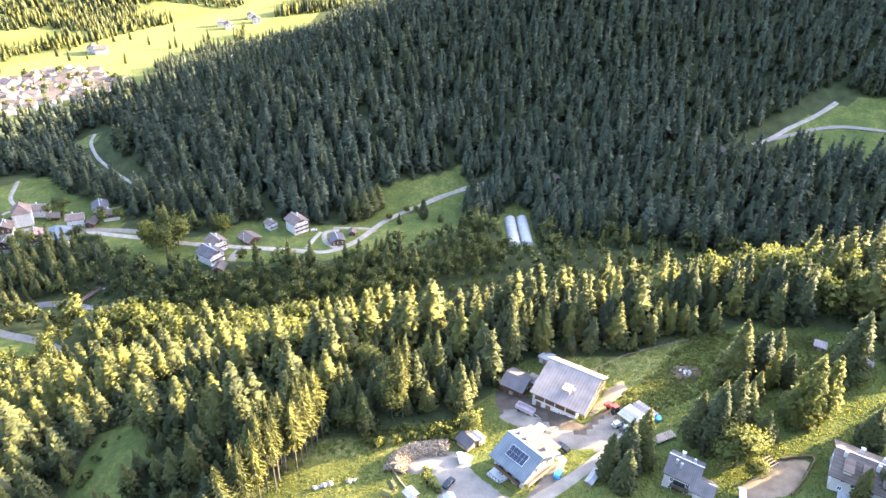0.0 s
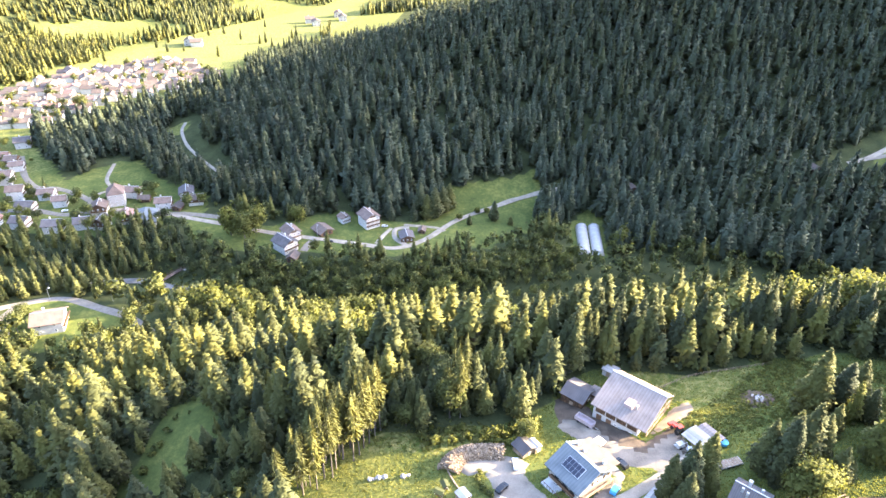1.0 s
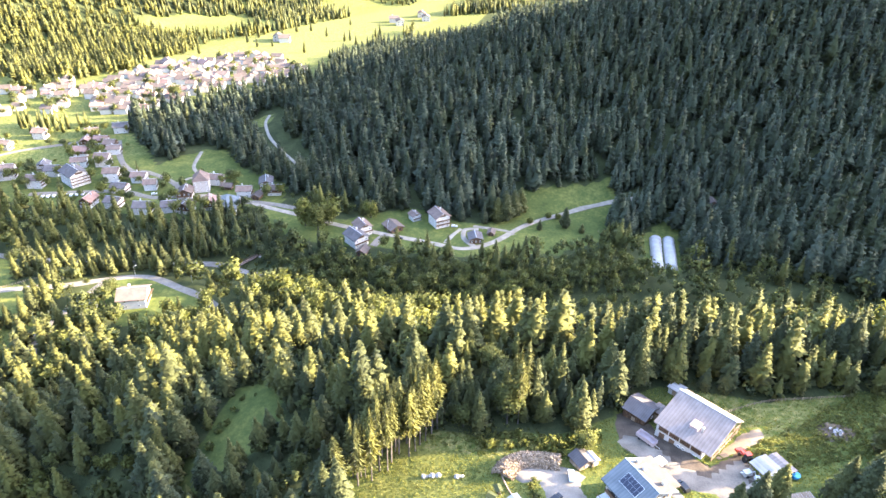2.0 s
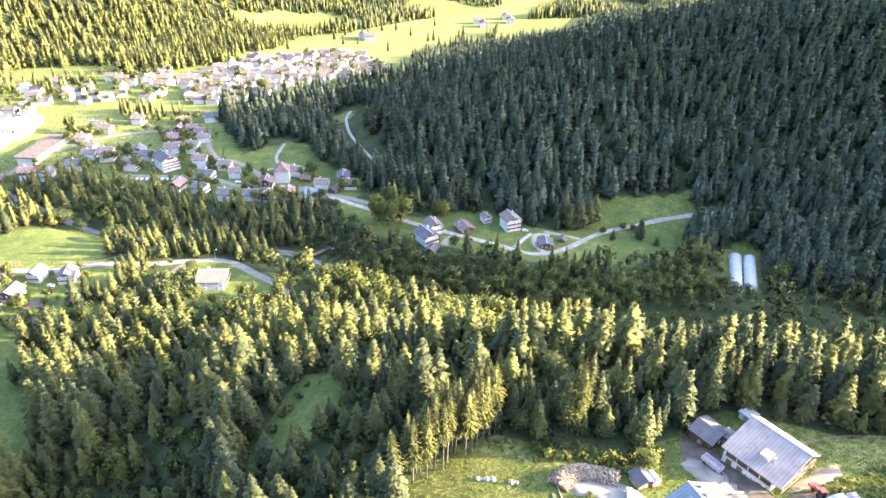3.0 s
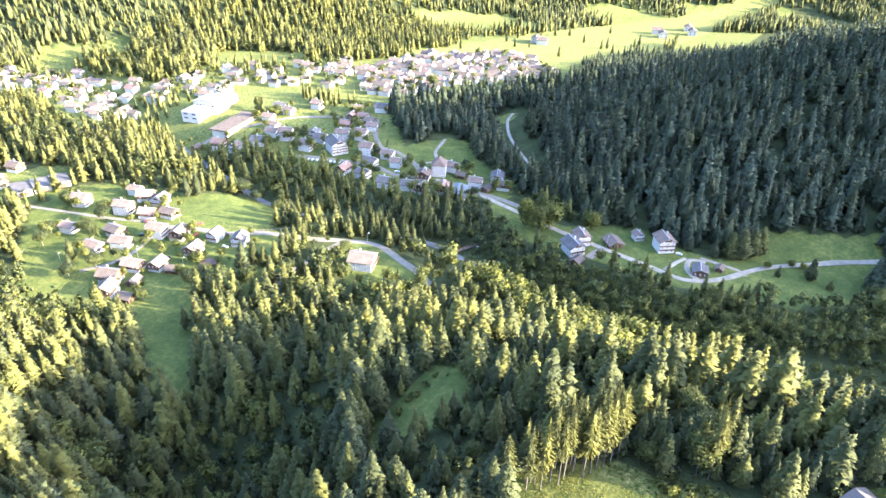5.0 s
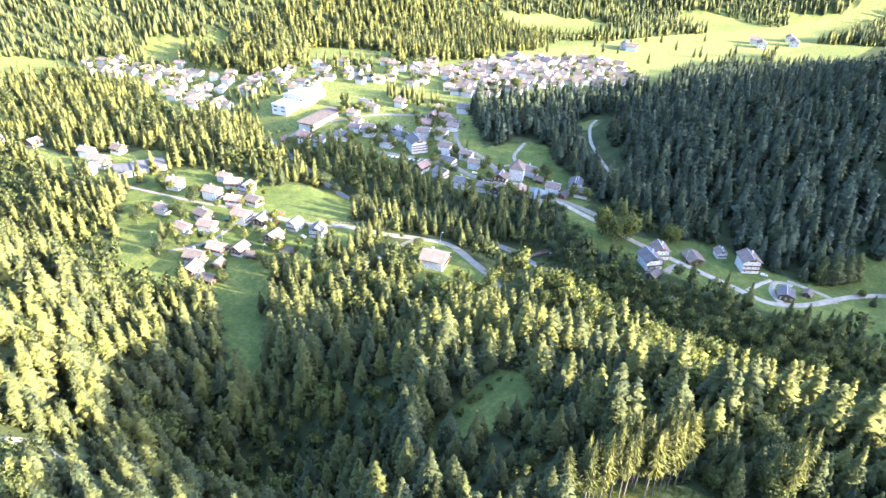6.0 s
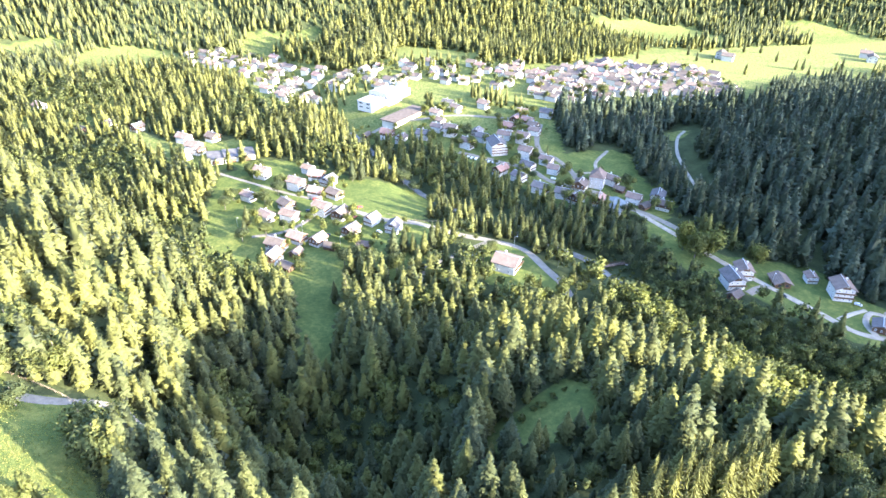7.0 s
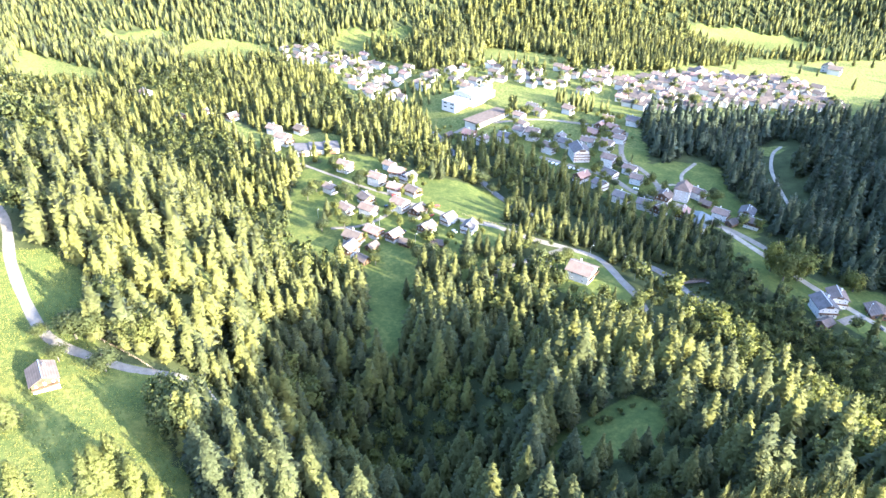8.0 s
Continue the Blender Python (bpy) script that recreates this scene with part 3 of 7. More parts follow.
def inside(poly, x, y):
    """Which of the places lie inside the polygon."""
    hit = np.zeros(np.shape(x), bool)
    for (ax, ay), (bx, by) in zip(poly, poly[1:] + poly[:1]):
        if ay != by:
            hit ^= ((ay > y) != (by > y)) & (x < (bx - ax) * (y - ay) / (by - ay) + ax)
    return hit


def beside(line, x, y):
    """Distance of the places from a line of points."""
    best = np.full(np.shape(x), 1e9)
    for (ax, ay), (bx, by) in zip(line, line[1:]):
        k = np.clip(((x - ax) * (bx - ax) + (y - ay) * (by - ay)) / max((bx - ax) ** 2 + (by - ay) ** 2, 1e-9), 0, 1)
        best = np.minimum(best, np.hypot(x - ax - k * (bx - ax), y - ay - k * (by - ay)))
    return best


LANES = {"valley_road": (VALLEY_ROAD, 4.0), "main_road": (MAIN_ROAD, 4.8), "side_lane": (SIDE_LANE, 4.0), "lower_lane": (LOWER_LANE, 3.8),
         "west_road": (WEST_ROAD, 3.8), "village_street": (VILLAGE_STREET, 4.8), "village_loop": (VILLAGE_LOOP, 4.4),
         "church_path": (CHURCH_PATH, 2.8), "nose_track": (NOSE_TRACK, 2.6), "east_track": (EAST_TRACK, 3.6), "east_lane": (EAST_LANE, 3.6),
         "chalet_drive": (CHALET_DRIVE, 2.6), "dark_house_drive": (DARK_HOUSE_DRIVE, 3.2), "barn_drive": (BARN_DRIVE, 2.8),
         "lower_drive": (LOWER_DRIVE, 4.5), "farm_track": (FARM_TRACK, 3.2), "hamlet_lane": (HAMLET_LANE, 3.0),
         "hamlet_back_lane": (HAMLET_BACK_LANE, 2.8), "school_road": (SCHOOL_ROAD, 4.8)}
open_mask = np.zeros(mesh_x.shape, bool)
for poly in OPEN_LAND:
    open_mask |= inside(poly, mesh_x, mesh_y)
open_mask |= (mesh_z < 13) & (np.hypot(mesh_x, mesh_y) > 620) & (mesh_x < -200)


def sheet(name, verts, faces, material, kind="structure", label="", category=""):
    me = bpy.data.meshes.new(name)
    me.from_pydata(verts, [], faces)
    me.materials.append(material)
    ob = new(name, me)
    me.polygons.foreach_set("use_smooth", [True] * len(me.polygons))
    return tagged(ob, label, category, kind=kind)


n = STEPS
index = np.arange(n * n).reshape(n, n)
quads = np.stack([index[:-1, :-1], index[:-1, 1:], index[1:, 1:], index[1:, :-1]], -1).reshape(-1, 4)
land_verts = np.stack([mesh_x, mesh_y, mesh_z], -1).reshape(-1, 3)
ground = sheet("ground", land_verts.tolist(), quads.tolist(), GROUND, label="green meadows and dark woodland floor on mountain slopes", category="ground")
field = ground.data.attributes.new("open", "FLOAT", "POINT")
field.data.foreach_set("value", open_mask.astype(np.float32).ravel())
DRY_SLOPE = [(33, 163), (50, 167), (68, 164.5), (64, 156), (57, 148), (52, 144.5), (46, 147), (44, 156)]
ROUGH_GRASS = [(-50, 131), (-36, 122), (-16, 119), (-4, 124), (4, 131), (-12, 134), (-30, 137)]
field = ground.data.attributes.new("rough", "FLOAT", "POINT")
# far field and valley floor share this tone, imitating pale sunlit grass
field.data.foreach_set("value", np.maximum(inside(ROUGH_GRASS, mesh_x, mesh_y) | inside(DRY_SLOPE, mesh_x, mesh_y) | inside(TRODDEN, mesh_x, mesh_y) | inside(FAR_FIELD, mesh_x, mesh_y), 0.55 * (np.hypot(mesh_x, mesh_y) > 520) * (mesh_z < 13)).astype(np.float32).ravel())


def fine_line(points, step=3.0):
    """The points with a smooth curve drawn through them."""
    p = [np.array(q, float) for q in points]
    p = [2 * p[0] - p[1]] + p + [2 * p[-1] - p[-2]]
    out = []
    for a, b, c, d in zip(p, p[1:], p[2:], p[3:]):
        m = max(2, int(np.hypot(*(c - b)) / step))
        for k in range(m):
            t = k / m
            out.append(0.5 * (2 * b + (c - a) * t + (2 * a - 5 * b + 4 * c - d) * t * t + (3 * b - a - 3 * c + d) * t ** 3))
    return out + [p[-2]]


def lane(name, points, width, material, label, category="road", lift=0.3):
    path = fine_line(points)
    across = (-0.5, -0.25, 0.0, 0.25, 0.5)
    verts, faces = [], []
    for k, q in enumerate(path):
        d = path[min(k + 1, len(path) - 1)] - path[max(k - 1, 0)]
        side = np.array((-d[1], d[0])) / max(np.hypot(*d), 1e-6)
        wob = width * (1 + 0.06 * math.sin(k * 0.9) + 0.05 * math.sin(k * 0.37 + 1))
        middle = float(ground_z(*q))
        for c in across:
            s = q + side * wob * c
            verts.append((s[0], s[1], max(middle, float(ground_z(*s))) * 0.7 + 0.3 * float(ground_z(*s)) + lift - 0.25 * (abs(c) == 0.5)))
    m = len(across)
    for k in range(len(path) - 1):
        for c in range(m - 1):
            faces.append((k * m + c, (k + 1) * m + c, (k + 1) * m + c + 1, k * m + c + 1))
    return sheet(name, verts, faces, material, label=label, category=category)


for lane_name, (points, width) in LANES.items():
    soft_lane = lane_name in ("farm_track", "nose_track", "east_track", "church_path", "valley_road", "chalet_drive", "dark_house_drive", "barn_drive")
    lane(lane_name, points, width, GRAVEL if soft_lane else ASPHALT,
         "pale gravel lane across the grass" if soft_lane else "light grey asphalt lane with worn verges")
STREAM_LINE = [(-480, 275), (-362, 254), (-329, 253), (-290, 258), (-231, 274), (-210, 280), (-190, 277), (-170, 273), (-151, 271), (-120, 268), (-60, 272), (0, 278), (150, 300)]
lane("water", STREAM_LINE, 5.5, STREAMBED, "pale stony mountain stream bed with shallow water", "stream", 0.4)


# ---- building helpers ----
def part(name, bm, material, parent, label="", smooth_faces=False):
    me = bpy.data.meshes.new(name)
    bmesh.ops.recalc_face_normals(bm, faces=bm.faces)
    bm.to_mesh(me)
    bm.free()
    me.materials.append(material)
    if smooth_faces:
        me.polygons.foreach_set("use_smooth", [True] * len(me.polygons))
    ob = new(name, me)
    ob.parent = parent
    return tagged(ob, label)


def block(bm, x0, y0, z0, x1, y1, z1):
    v = [bm.verts.new(c) for c in ((x0, y0, z0), (x1, y0, z0), (x1, y1, z0), (x0, y1, z0), (x0, y0, z1), (x1, y0, z1), (x1, y1, z1), (x0, y1, z1))]
    for f in ((3, 2, 1, 0), (4, 5, 6, 7), (0, 1, 5, 4), (1, 2, 6, 5), (2, 3, 7, 6), (3, 0, 4, 7)):
        bm.faces.new([v[k] for k in f])
    return bm


def boxes(*all_boxes):
    bm = bmesh.new()
    for b in all_boxes:
        block(bm, *b)
    return bm


def prism(bm, profile, y0, y1):
    """A profile of (x, z) pairs drawn out from y0 to y1."""
    a = [bm.verts.new((x, y0, z)) for x, z in profile]
    b = [bm.verts.new((x, y1, z)) for x, z in profile]
    bm.faces.new(a)
    bm.faces.new(b[::-1])
    for k in range(len(a)):
        j = (k + 1) % len(a)
        bm.faces.new((a[j], a[k], b[k], b[j]))
    return bm


def rod(bm, a, b, r0, r1, sides=6):
    a, b = Vector(a), Vector(b)
    q = (b - a).to_track_quat("Z", "Y")
    rings = []
    for c, r in ((a, r0), (b, r1)):
        rings.append([bm.verts.new(c + q @ Vector((r * math.cos(t * math.tau / sides), r * math.sin(t * math.tau / sides), 0))) for t in range(sides)])
    for k in range(sides):
        j = (k + 1) % sides
        bm.faces.new((rings[0][k], rings[0][j], rings[1][j], rings[1][k]))
    bm.faces.new(rings[0][::-1])
    bm.faces.new(rings[1])
    return bm


def thing(name, label, category, group="", kind=""):
    return tagged(new(name), label, category, group, kind)


def set_down(ob, x, y, turn=0.0, sink=0.0):
    ob.matrix_basis = pose(x, y, float(ground_z(x, y)) - sink, 0, 0, turn)
    return ob


def window(parent, at, turn, w=1.1, h=1.3, frame_material=None, shutters=False, plain=False):
    """A framed window standing proud of a wall; at is its middle, turn the way that the wall faces."""
    m = pose(*at, 0, 0, turn)
    if plain:
        bm = boxes((-w / 2, -0.03, -h / 2, w / 2, 0.1, h / 2))
        bm.transform(m)
        return part("window", bm, GLASS, parent)
    t = 0.12
    bm = boxes((-w / 2, -0.06, -h / 2, w / 2, 0.1, -h / 2 + t), (-w / 2, -0.06, h / 2 - t, w / 2, 0.1, h / 2),
               (-w / 2, -0.06, -h / 2 + t, -w / 2 + t, 0.1, h / 2 - t), (w / 2 - t, -0.06, -h / 2 + t, w / 2, 0.1, h / 2 - t),
               (-0.04, -0.05, -h / 2 + t, 0.04, 0.1, h / 2 - t))
    bm.transform(m)
    win = part("window", bm, frame_material or TRIM, parent)
    bm = boxes((-w / 2 + t, -0.03, -h / 2 + t, w / 2 - t, 0.05, h / 2 - t))
    bm.transform(m)
    part("pane", bm, GLASS, win)
    if shutters:
        for sx in (-1, 1):
            bm = boxes((sx * w / 2 + (0.02 if sx > 0 else -w * 0.5), -0.09, -h / 2, sx * w / 2 + (w * 0.5 if sx > 0 else -0.02), 0.0, h / 2))
            bm.transform(m)
            part("shutter", bm, TIMBER, win)
    return win


def gable_roof(w, l, h, rise, over, thick=0.3):
    bm = bmesh.new()
    e = over * rise / (w / 2)
    for s in (-1, 1):
        prism(bm, [(0, h + rise), (0, h + rise + thick), (s * (w / 2 + over), h - e + thick), (s * (w / 2 + over), h - e)], -l / 2 - over, l / 2 + over)
    return bm


def chalet(name, label, w, l, h, rise, wall, upper, roof, floors=2, detail=2, chimney=True, balcony=True, group="", sink=3.0, over=1.1):
    """An alpine house: gable towards -y, ridge along y, standing 0 at its base."""
    house = thing(name, label, "house", group)
    split = h * (floors - 1) / floors if upper else h
    bm = bmesh.new()
    if upper:
        block(bm, -w / 2, -l / 2, -sink, w / 2, l / 2, split)
        part("wall", bm, wall, house)
        bm = prism(bmesh.new(), [(-w / 2 - 0.05, split), (w / 2 + 0.05, split), (w / 2 + 0.05, h), (0, h + rise), (-w / 2 - 0.05, h)], -l / 2 - 0.05, l / 2 + 0.05)
        part("upper_wall", bm, upper, house, "boarded timber upper storey")
    else:
        prism(bm, [(-w / 2, -sink), (w / 2, -sink), (w / 2, h), (0, h + rise), (-w / 2, h)], -l / 2, l / 2)
        part("wall", bm, wall, house)
    top = part("roof", gable_roof(w, l, h, rise, over), roof, house)
    bm = boxes((-0.15, -l / 2 - over - 0.02, h + rise + 0.26, 0.15, l / 2 + over + 0.02, h + rise + 0.42))
    if detail > 1:
        part("ridge_cap", bm, STEEL, top)
    else:
        bm.free()
    if chimney:
        cx, cy = w * 0.18, l * 0.15
        bm = boxes((cx - 0.4, cy - 0.4, h + rise * 0.4, cx + 0.4, cy + 0.4, h + rise + 0.9), (cx - 0.55, cy - 0.55, h + rise + 0.9, cx + 0.55, cy + 0.55, h + rise + 1.05))
        part("chimney", bm, PLASTER, top)
    storey = h / floors
    for f in range(floors):
        z = storey * f + storey * 0.55
        gap = 0.11 if upper and f == floors - 1 else 0.06
        count = max(2, int(w / 3.2)) if detail > 1 else 2
        for k in range(count):
            x = -w / 2 + w * (k + 0.5) / count
            window(house, (x, -l / 2 - gap, z), 0, shutters=detail > 2, plain=detail < 2)
            if detail > 2:
                window(house, (-x, l / 2 + gap, z), 180)
        for k in range(max(2, int(l / 4.5)) if detail > 1 else f):
            n_side = max(2, int(l / 4.5)) if detail > 1 else 1
            y = -l / 2 + l * (k + 0.5) / n_side
            window(house, (w / 2 + gap, y, z), 90, shutters=detail > 2, plain=detail < 2)
            if detail > 1:
                window(house, (-w / 2 - gap, y, z), -90)
        if balcony and f > 0 and detail > 1:
            zb = storey * f
            bm = boxes((-w / 2 - 0.3, -l / 2 - 1.3, zb, w / 2 + 0.3, -l / 2 - 0.12, zb + 0.18))
            b = part("balcony", bm, TIMBER, house, "brown timber balcony")
            rails = [(-w / 2 - 0.3, -l / 2 - 1.32, zb + 0.95, w / 2 + 0.3, -l / 2 - 1.2, zb + 1.08)]
            count = int(w / 0.45)
            rails += [(-w / 2 - 0.3 + k * (w + 0.5) / count, -l / 2 - 1.31, zb + 0.18, -w / 2 - 0.02 + k * (w + 0.5) / count, -l / 2 - 1.25, zb + 0.95) for k in range(count + 1)]
            part("railing", boxes(*rails), TIMBER, b)
    if detail < 2:
        return house
    bm = boxes((w * 0.5 + 0.03, -l * 0.05 - 0.5, 0, w * 0.5 + 0.12, -l * 0.05 + 0.5, 2.1))
    part("door", bm, TIMBER, house, "brown wooden door")
    if not upper:
        bm = boxes((-w * 0.2, -l / 2 - 0.1, h + 0.1, w * 0.2, -l / 2 - 0.02, h + rise * 0.55))
        part("gable_boarding", bm, TIMBER, house, "dark timber gable boarding")
    return house


# ---- kinds of houses ----
def house_kinds(group):
    return [
        chalet("house", "white plastered two-storey house with a grey sheet roof", 10, 12, 6.2, 2.3, PLASTER, None, ROOF_UMBER, 2, 2, group=group),
        chalet("house", "white three-storey guesthouse with brown balconies and grey roof", 11.5, 13, 8.2, 2.6, PLASTER, None, ROOF_UMBER, 3, 2, group=group),
        chalet("house", "cream chalet with timber upper floor and brown shingle roof", 11, 12, 6.0, 2.6, CREAM, TIMBER, ROOF_BROWN, 2, 2, group=group),
        chalet("house", "white house with a dark slate roof", 11, 13, 6.2, 2.6, PLASTER, None, ROOF_DARK, 2, 2, group=group),
        chalet("house", "white house with a red-brown tiled roof", 10, 13, 5.8, 2.8, PLASTER, TIMBER, ROOF_RED, 2, 2, group=group),
        chalet("barn", "small weathered timber barn with brown roof", 7, 9, 3.4, 1.9, TIMBER, None, ROOF_BROWN, 1, 1, False, False, group=group),
        chalet("house", "low black-roofed house with dark timber walls", 10, 11, 3.6, 1.6, TIMBER, None, ROOF_DARK, 1, 2, False, False, group=group),
    ]


KINDS = house_kinds("")
used_kinds = set()


def put_houses(rows, group, scale=0.8):
    for x, y, turn, kind, *own in rows:
        m = pose(x, y, float(ground_z(x, y)) - 0.2, 0, 0, turn + random.uniform(-14, 14))
        if kind in used_kinds:
            ob = copy_thing(KINDS[kind], m)
        else:
            ob = KINDS[kind]
            ob.matrix_basis = m
            used_kinds.add(kind)
        size = (own[0] if own else scale) * (0.92 + 0.16 * random.random())
        ob.scale = (size, size * (0.9 + 0.2 * random.random()), min(1.0, size * 1.14) * (0.93 + 0.14 * random.random()))
        tagged(ob, group=group)


put_houses(HAMLET, "houses of the hamlet", 0.72)
put_houses(HAMLET_FARM, "farm buildings of the hamlet", 0.74)
put_houses(VILLAGE_LOW, "houses of the village", 0.77)
put_houses(VILLAGE_HIGH, "houses of the village", 0.77)
put_houses(WEST_HOUSES, "houses by the depot")
put_houses(CHALETS, "chalets on the valley road")
put_houses(EAST_HUTS, "huts in the wood")
put_houses(WEST_FARM, "house on the western meadow", 0.58)


# ---- the far town: smaller houses on a crooked grid ----
def town_house(wall, roof, label):
    return chalet("house", label, 11, 13, 6.5, 2.8, wall, None, roof, 2, 1, roof is not ROOF_BROWN, False, "houses of the far town", over=0.9)


TOWN_KINDS = [town_house(PLASTER, ROOF_BROWN, "white town house with a brown roof"), town_house(CREAM, ROOF_BROWN, "cream town house with a brown roof"),
              town_house(PLASTER, ROOF_UMBER, "white town house with a grey roof"), town_house(CREAM, ROOF_RED, "cream town house with a reddish roof")]
TOWN_PLACES = []


def fill_town(poly, gap, chance, scale):
    xs, ys = [p[0] for p in poly], [p[1] for p in poly]
    made = 0
    y = min(ys)
    while y < max(ys):
        x = min(xs)
        while x < max(xs):
            px, py = x + random.uniform(-4, 4), y + random.uniform(-4, 4)
            if random.random() < chance and inside(poly, np.array([px]), np.array([py]))[0]:
                kind = random.choice((0, 1, 1, 1, 2, 3))
                turn = 110 + random.choice((0, 0, 90)) + random.uniform(-12, 12)
                ob = copy_thing(TOWN_KINDS[kind], pose(px, py, float(ground_z(px, py)), 0, 0, turn))
                s = scale * random.uniform(0.85, 1.2)
                ob.scale = (s, s * random.uniform(0.85, 1.2), scale * random.uniform(0.9, 1.15))
                made += 1
                TOWN_PLACES.append((px, py))
            x += gap
        y += gap
    return made


fill_town(TOWN_E, 14.0, 0.92, 0.76)
fill_town(TOWN_W, 16.0, 0.7, 0.76)
for k, (x, y) in enumerate(((-455, 560), (-440, 590), (-470, 610), (-430, 620))):
    set_down(TOWN_KINDS[k], x, y, 20 + 15 * k)


# ---- yards: draped patches of ground ----
from mathutils.geometry import delaunay_2d_cdt


def patch(name, poly, material, label, category="yard", lift=0.22, gap=2.0):
    ring = []
    for (ax, ay), (bx, by) in zip(poly, poly[1:] + poly[:1]):
        m = max(1, int(math.hypot(bx - ax, by - ay) / 1.5))
        for k in range(m):
            jx, jy = random.uniform(-0.45, 0.45), random.uniform(-0.45, 0.45)
            ring.append((ax + (bx - ax) * k / m + jx, ay + (by - ay) * k / m + jy))
    xs, ys = [p[0] for p in ring], [p[1] for p in ring]
    gx, gy = np.meshgrid(np.arange(min(xs), max(xs), gap), np.arange(min(ys), max(ys), gap))
    gx, gy = gx.ravel(), gy.ravel()
    ok = inside(ring, gx, gy)
    pts = [Vector(p) for p in ring] + [Vector((a, b)) for a, b in zip(gx[ok], gy[ok])]
    verts, _, faces, *_ = delaunay_2d_cdt(pts, [], [list(range(len(ring)))], 1, 0.001)
    rim = len(ring)
    return sheet(name, [(v.x, v.y, float(ground_z(v.x, v.y)) + (lift if k >= rim else -0.06)) for k, v in enumerate(verts)], [tuple(f) for f in faces], material, label=label, category=category)


patch("yard_west", YARD_WEST, YARD, "pale gravel parking yard beside the farmhouse")
patch("yard_middle", YARD_MIDDLE, YARD, "trodden grey gravel yard between barn and farmhouse", lift=0.26)
patch("barn_yard", BARN_YARD, EARTH, "trodden brown earth yard in front of the barn", lift=0.2)
patch("clay_strip", CLAY_STRIP, HAY, "bare tan earth track beside the barn", lift=0.3)
patch("court", COURT, HAY, "reddish earth forecourt below the meadow", lift=0.24)


# ---- the big barn ----
def big_barn():
    barn = thing("barn", "large barn with grey seamed roof and white ground floor", "barn")
    w, l, h, rise, top = 17.4, 15.2, 5.1, 3.5, 3.4
    slope = rise / (w / 2 + top)
    part("wall", prism(bmesh.new(), [(-w / 2, -3), (w / 2, -3), (w / 2, h), (top, h + rise), (-w / 2, h)], -l / 2 + 1.6, l / 2), PLASTER, barn)
    bm = bmesh.new()
    low = -0.8 * slope
    prism(bm, [(top, h + rise), (top, h + rise + 0.28), (-w / 2 - 0.8, h + low + 0.28), (-w / 2 - 0.8, h + low)], -l / 2 - 0.8, l / 2 + 0.8)
    prism(bm, [(top, h + rise), (top, h + rise + 0.28), (w / 2 + 0.8, h - 0.2), (w / 2 + 0.8, h - 0.48)], -l / 2 - 0.8, l / 2 + 0.8)
    roof = part("roof", bm, ROOF_GREY, barn)
    for k in range(22):
        y = -l / 2 - 0.7 + k * (l + 1.4) / 21
        bm = bmesh.new()
        prism(bm, [(top - 0.1, h + rise + 0.24), (top - 0.1, h + rise + 0.305), (-w / 2 - 0.78, h + low + 0.325), (-w / 2 - 0.78, h + low + 0.26)], y - 0.05, y + 0.05)
        part("roof_seam", bm, ROOF_GREY, roof)
    part("ridge_cap", boxes((top - 0.3, -l / 2 - 1.0, h + rise + 0.22, top + 0.3, l / 2 + 1.0, h + rise + 0.42)), STEEL, roof)
    dorm = bmesh.new()
    zc = h + rise - (4.0 + top) * slope
    prism(dorm, [(-5.4, zc - 1.2), (-2.6, zc + 0.2), (-2.6, zc + 1.0), (-5.4, zc + 0.9)], -2.0, 0.4)
    part("roof_hatch", dorm, WAGON, roof, "pinkish boxed roof hatch")
    rodm = rod(bmesh.new(), (-4.6, -3.0, zc - 1), (-4.6, -3.0, zc + 1.6), 0.3, 0.3, 8)
    rod(rodm, (-4.6, -3.0, zc + 1.6), (-4.6, -3.0, zc + 1.9), 0.45, 0.2, 8)
    part("flue", rodm, STEEL, roof, "round steel flue")
    # long openings under the eave
    for k in range(4):
        y0 = -l / 2 + 2.0 + k * 3.2
        op = part("opening", boxes((-w / 2 - 0.05, y0, 2.7, -w / 2 + 0.1, y0 + 2.9, 4.5)), TIMBER, barn, "dark timber-slatted opening")
        for j in range(6):
            part("slat", boxes((-w / 2 - 0.12, y0 + j * 0.48, 2.7, -w / 2 - 0.06, y0 + j * 0.48 + 0.1, 4.5)), TIMBER, op)
    for y in (-5.6, -4.2, -0.9, 0.6):
        window(barn, (-w / 2 - 0.06, y, 1.35), -90, 0.9, 0.8)
    for y in (2.6, 5.6):
        part("door", boxes((-w / 2 - 0.1, y - 0.8, 0, -w / 2 - 0.02, y + 0.8, 2.1)), TIMBER, barn, "dark stable door")
    # open timber porch at the sunny gable
    for x in (-7.6, -3.8, 0.0, 3.8, 7.6):
        part("post", boxes((x - 0.12, -l / 2 - 0.6, -2, x + 0.12, -l / 2 - 0.36, h + (rise * (x + w / 2) / (w / 2 + top) if x < top else rise * 0.4) - 0.1)), PALE_TIMBER, barn)
    for z in (2.2, 4.4):
        part("beam", boxes((-7.8, -l / 2 - 0.62, z, 7.8, -l / 2 - 0.34, z + 0.24)), PALE_TIMBER, barn)
    for x in (-6, -2, 2, 6):
        bm = rod(bmesh.new(), (x, -l / 2 - 0.48, 2.3), (x + 1.8, -l / 2 - 0.48, 4.4), 0.08, 0.08, 4)
        part("brace", bm, PALE_TIMBER, barn)
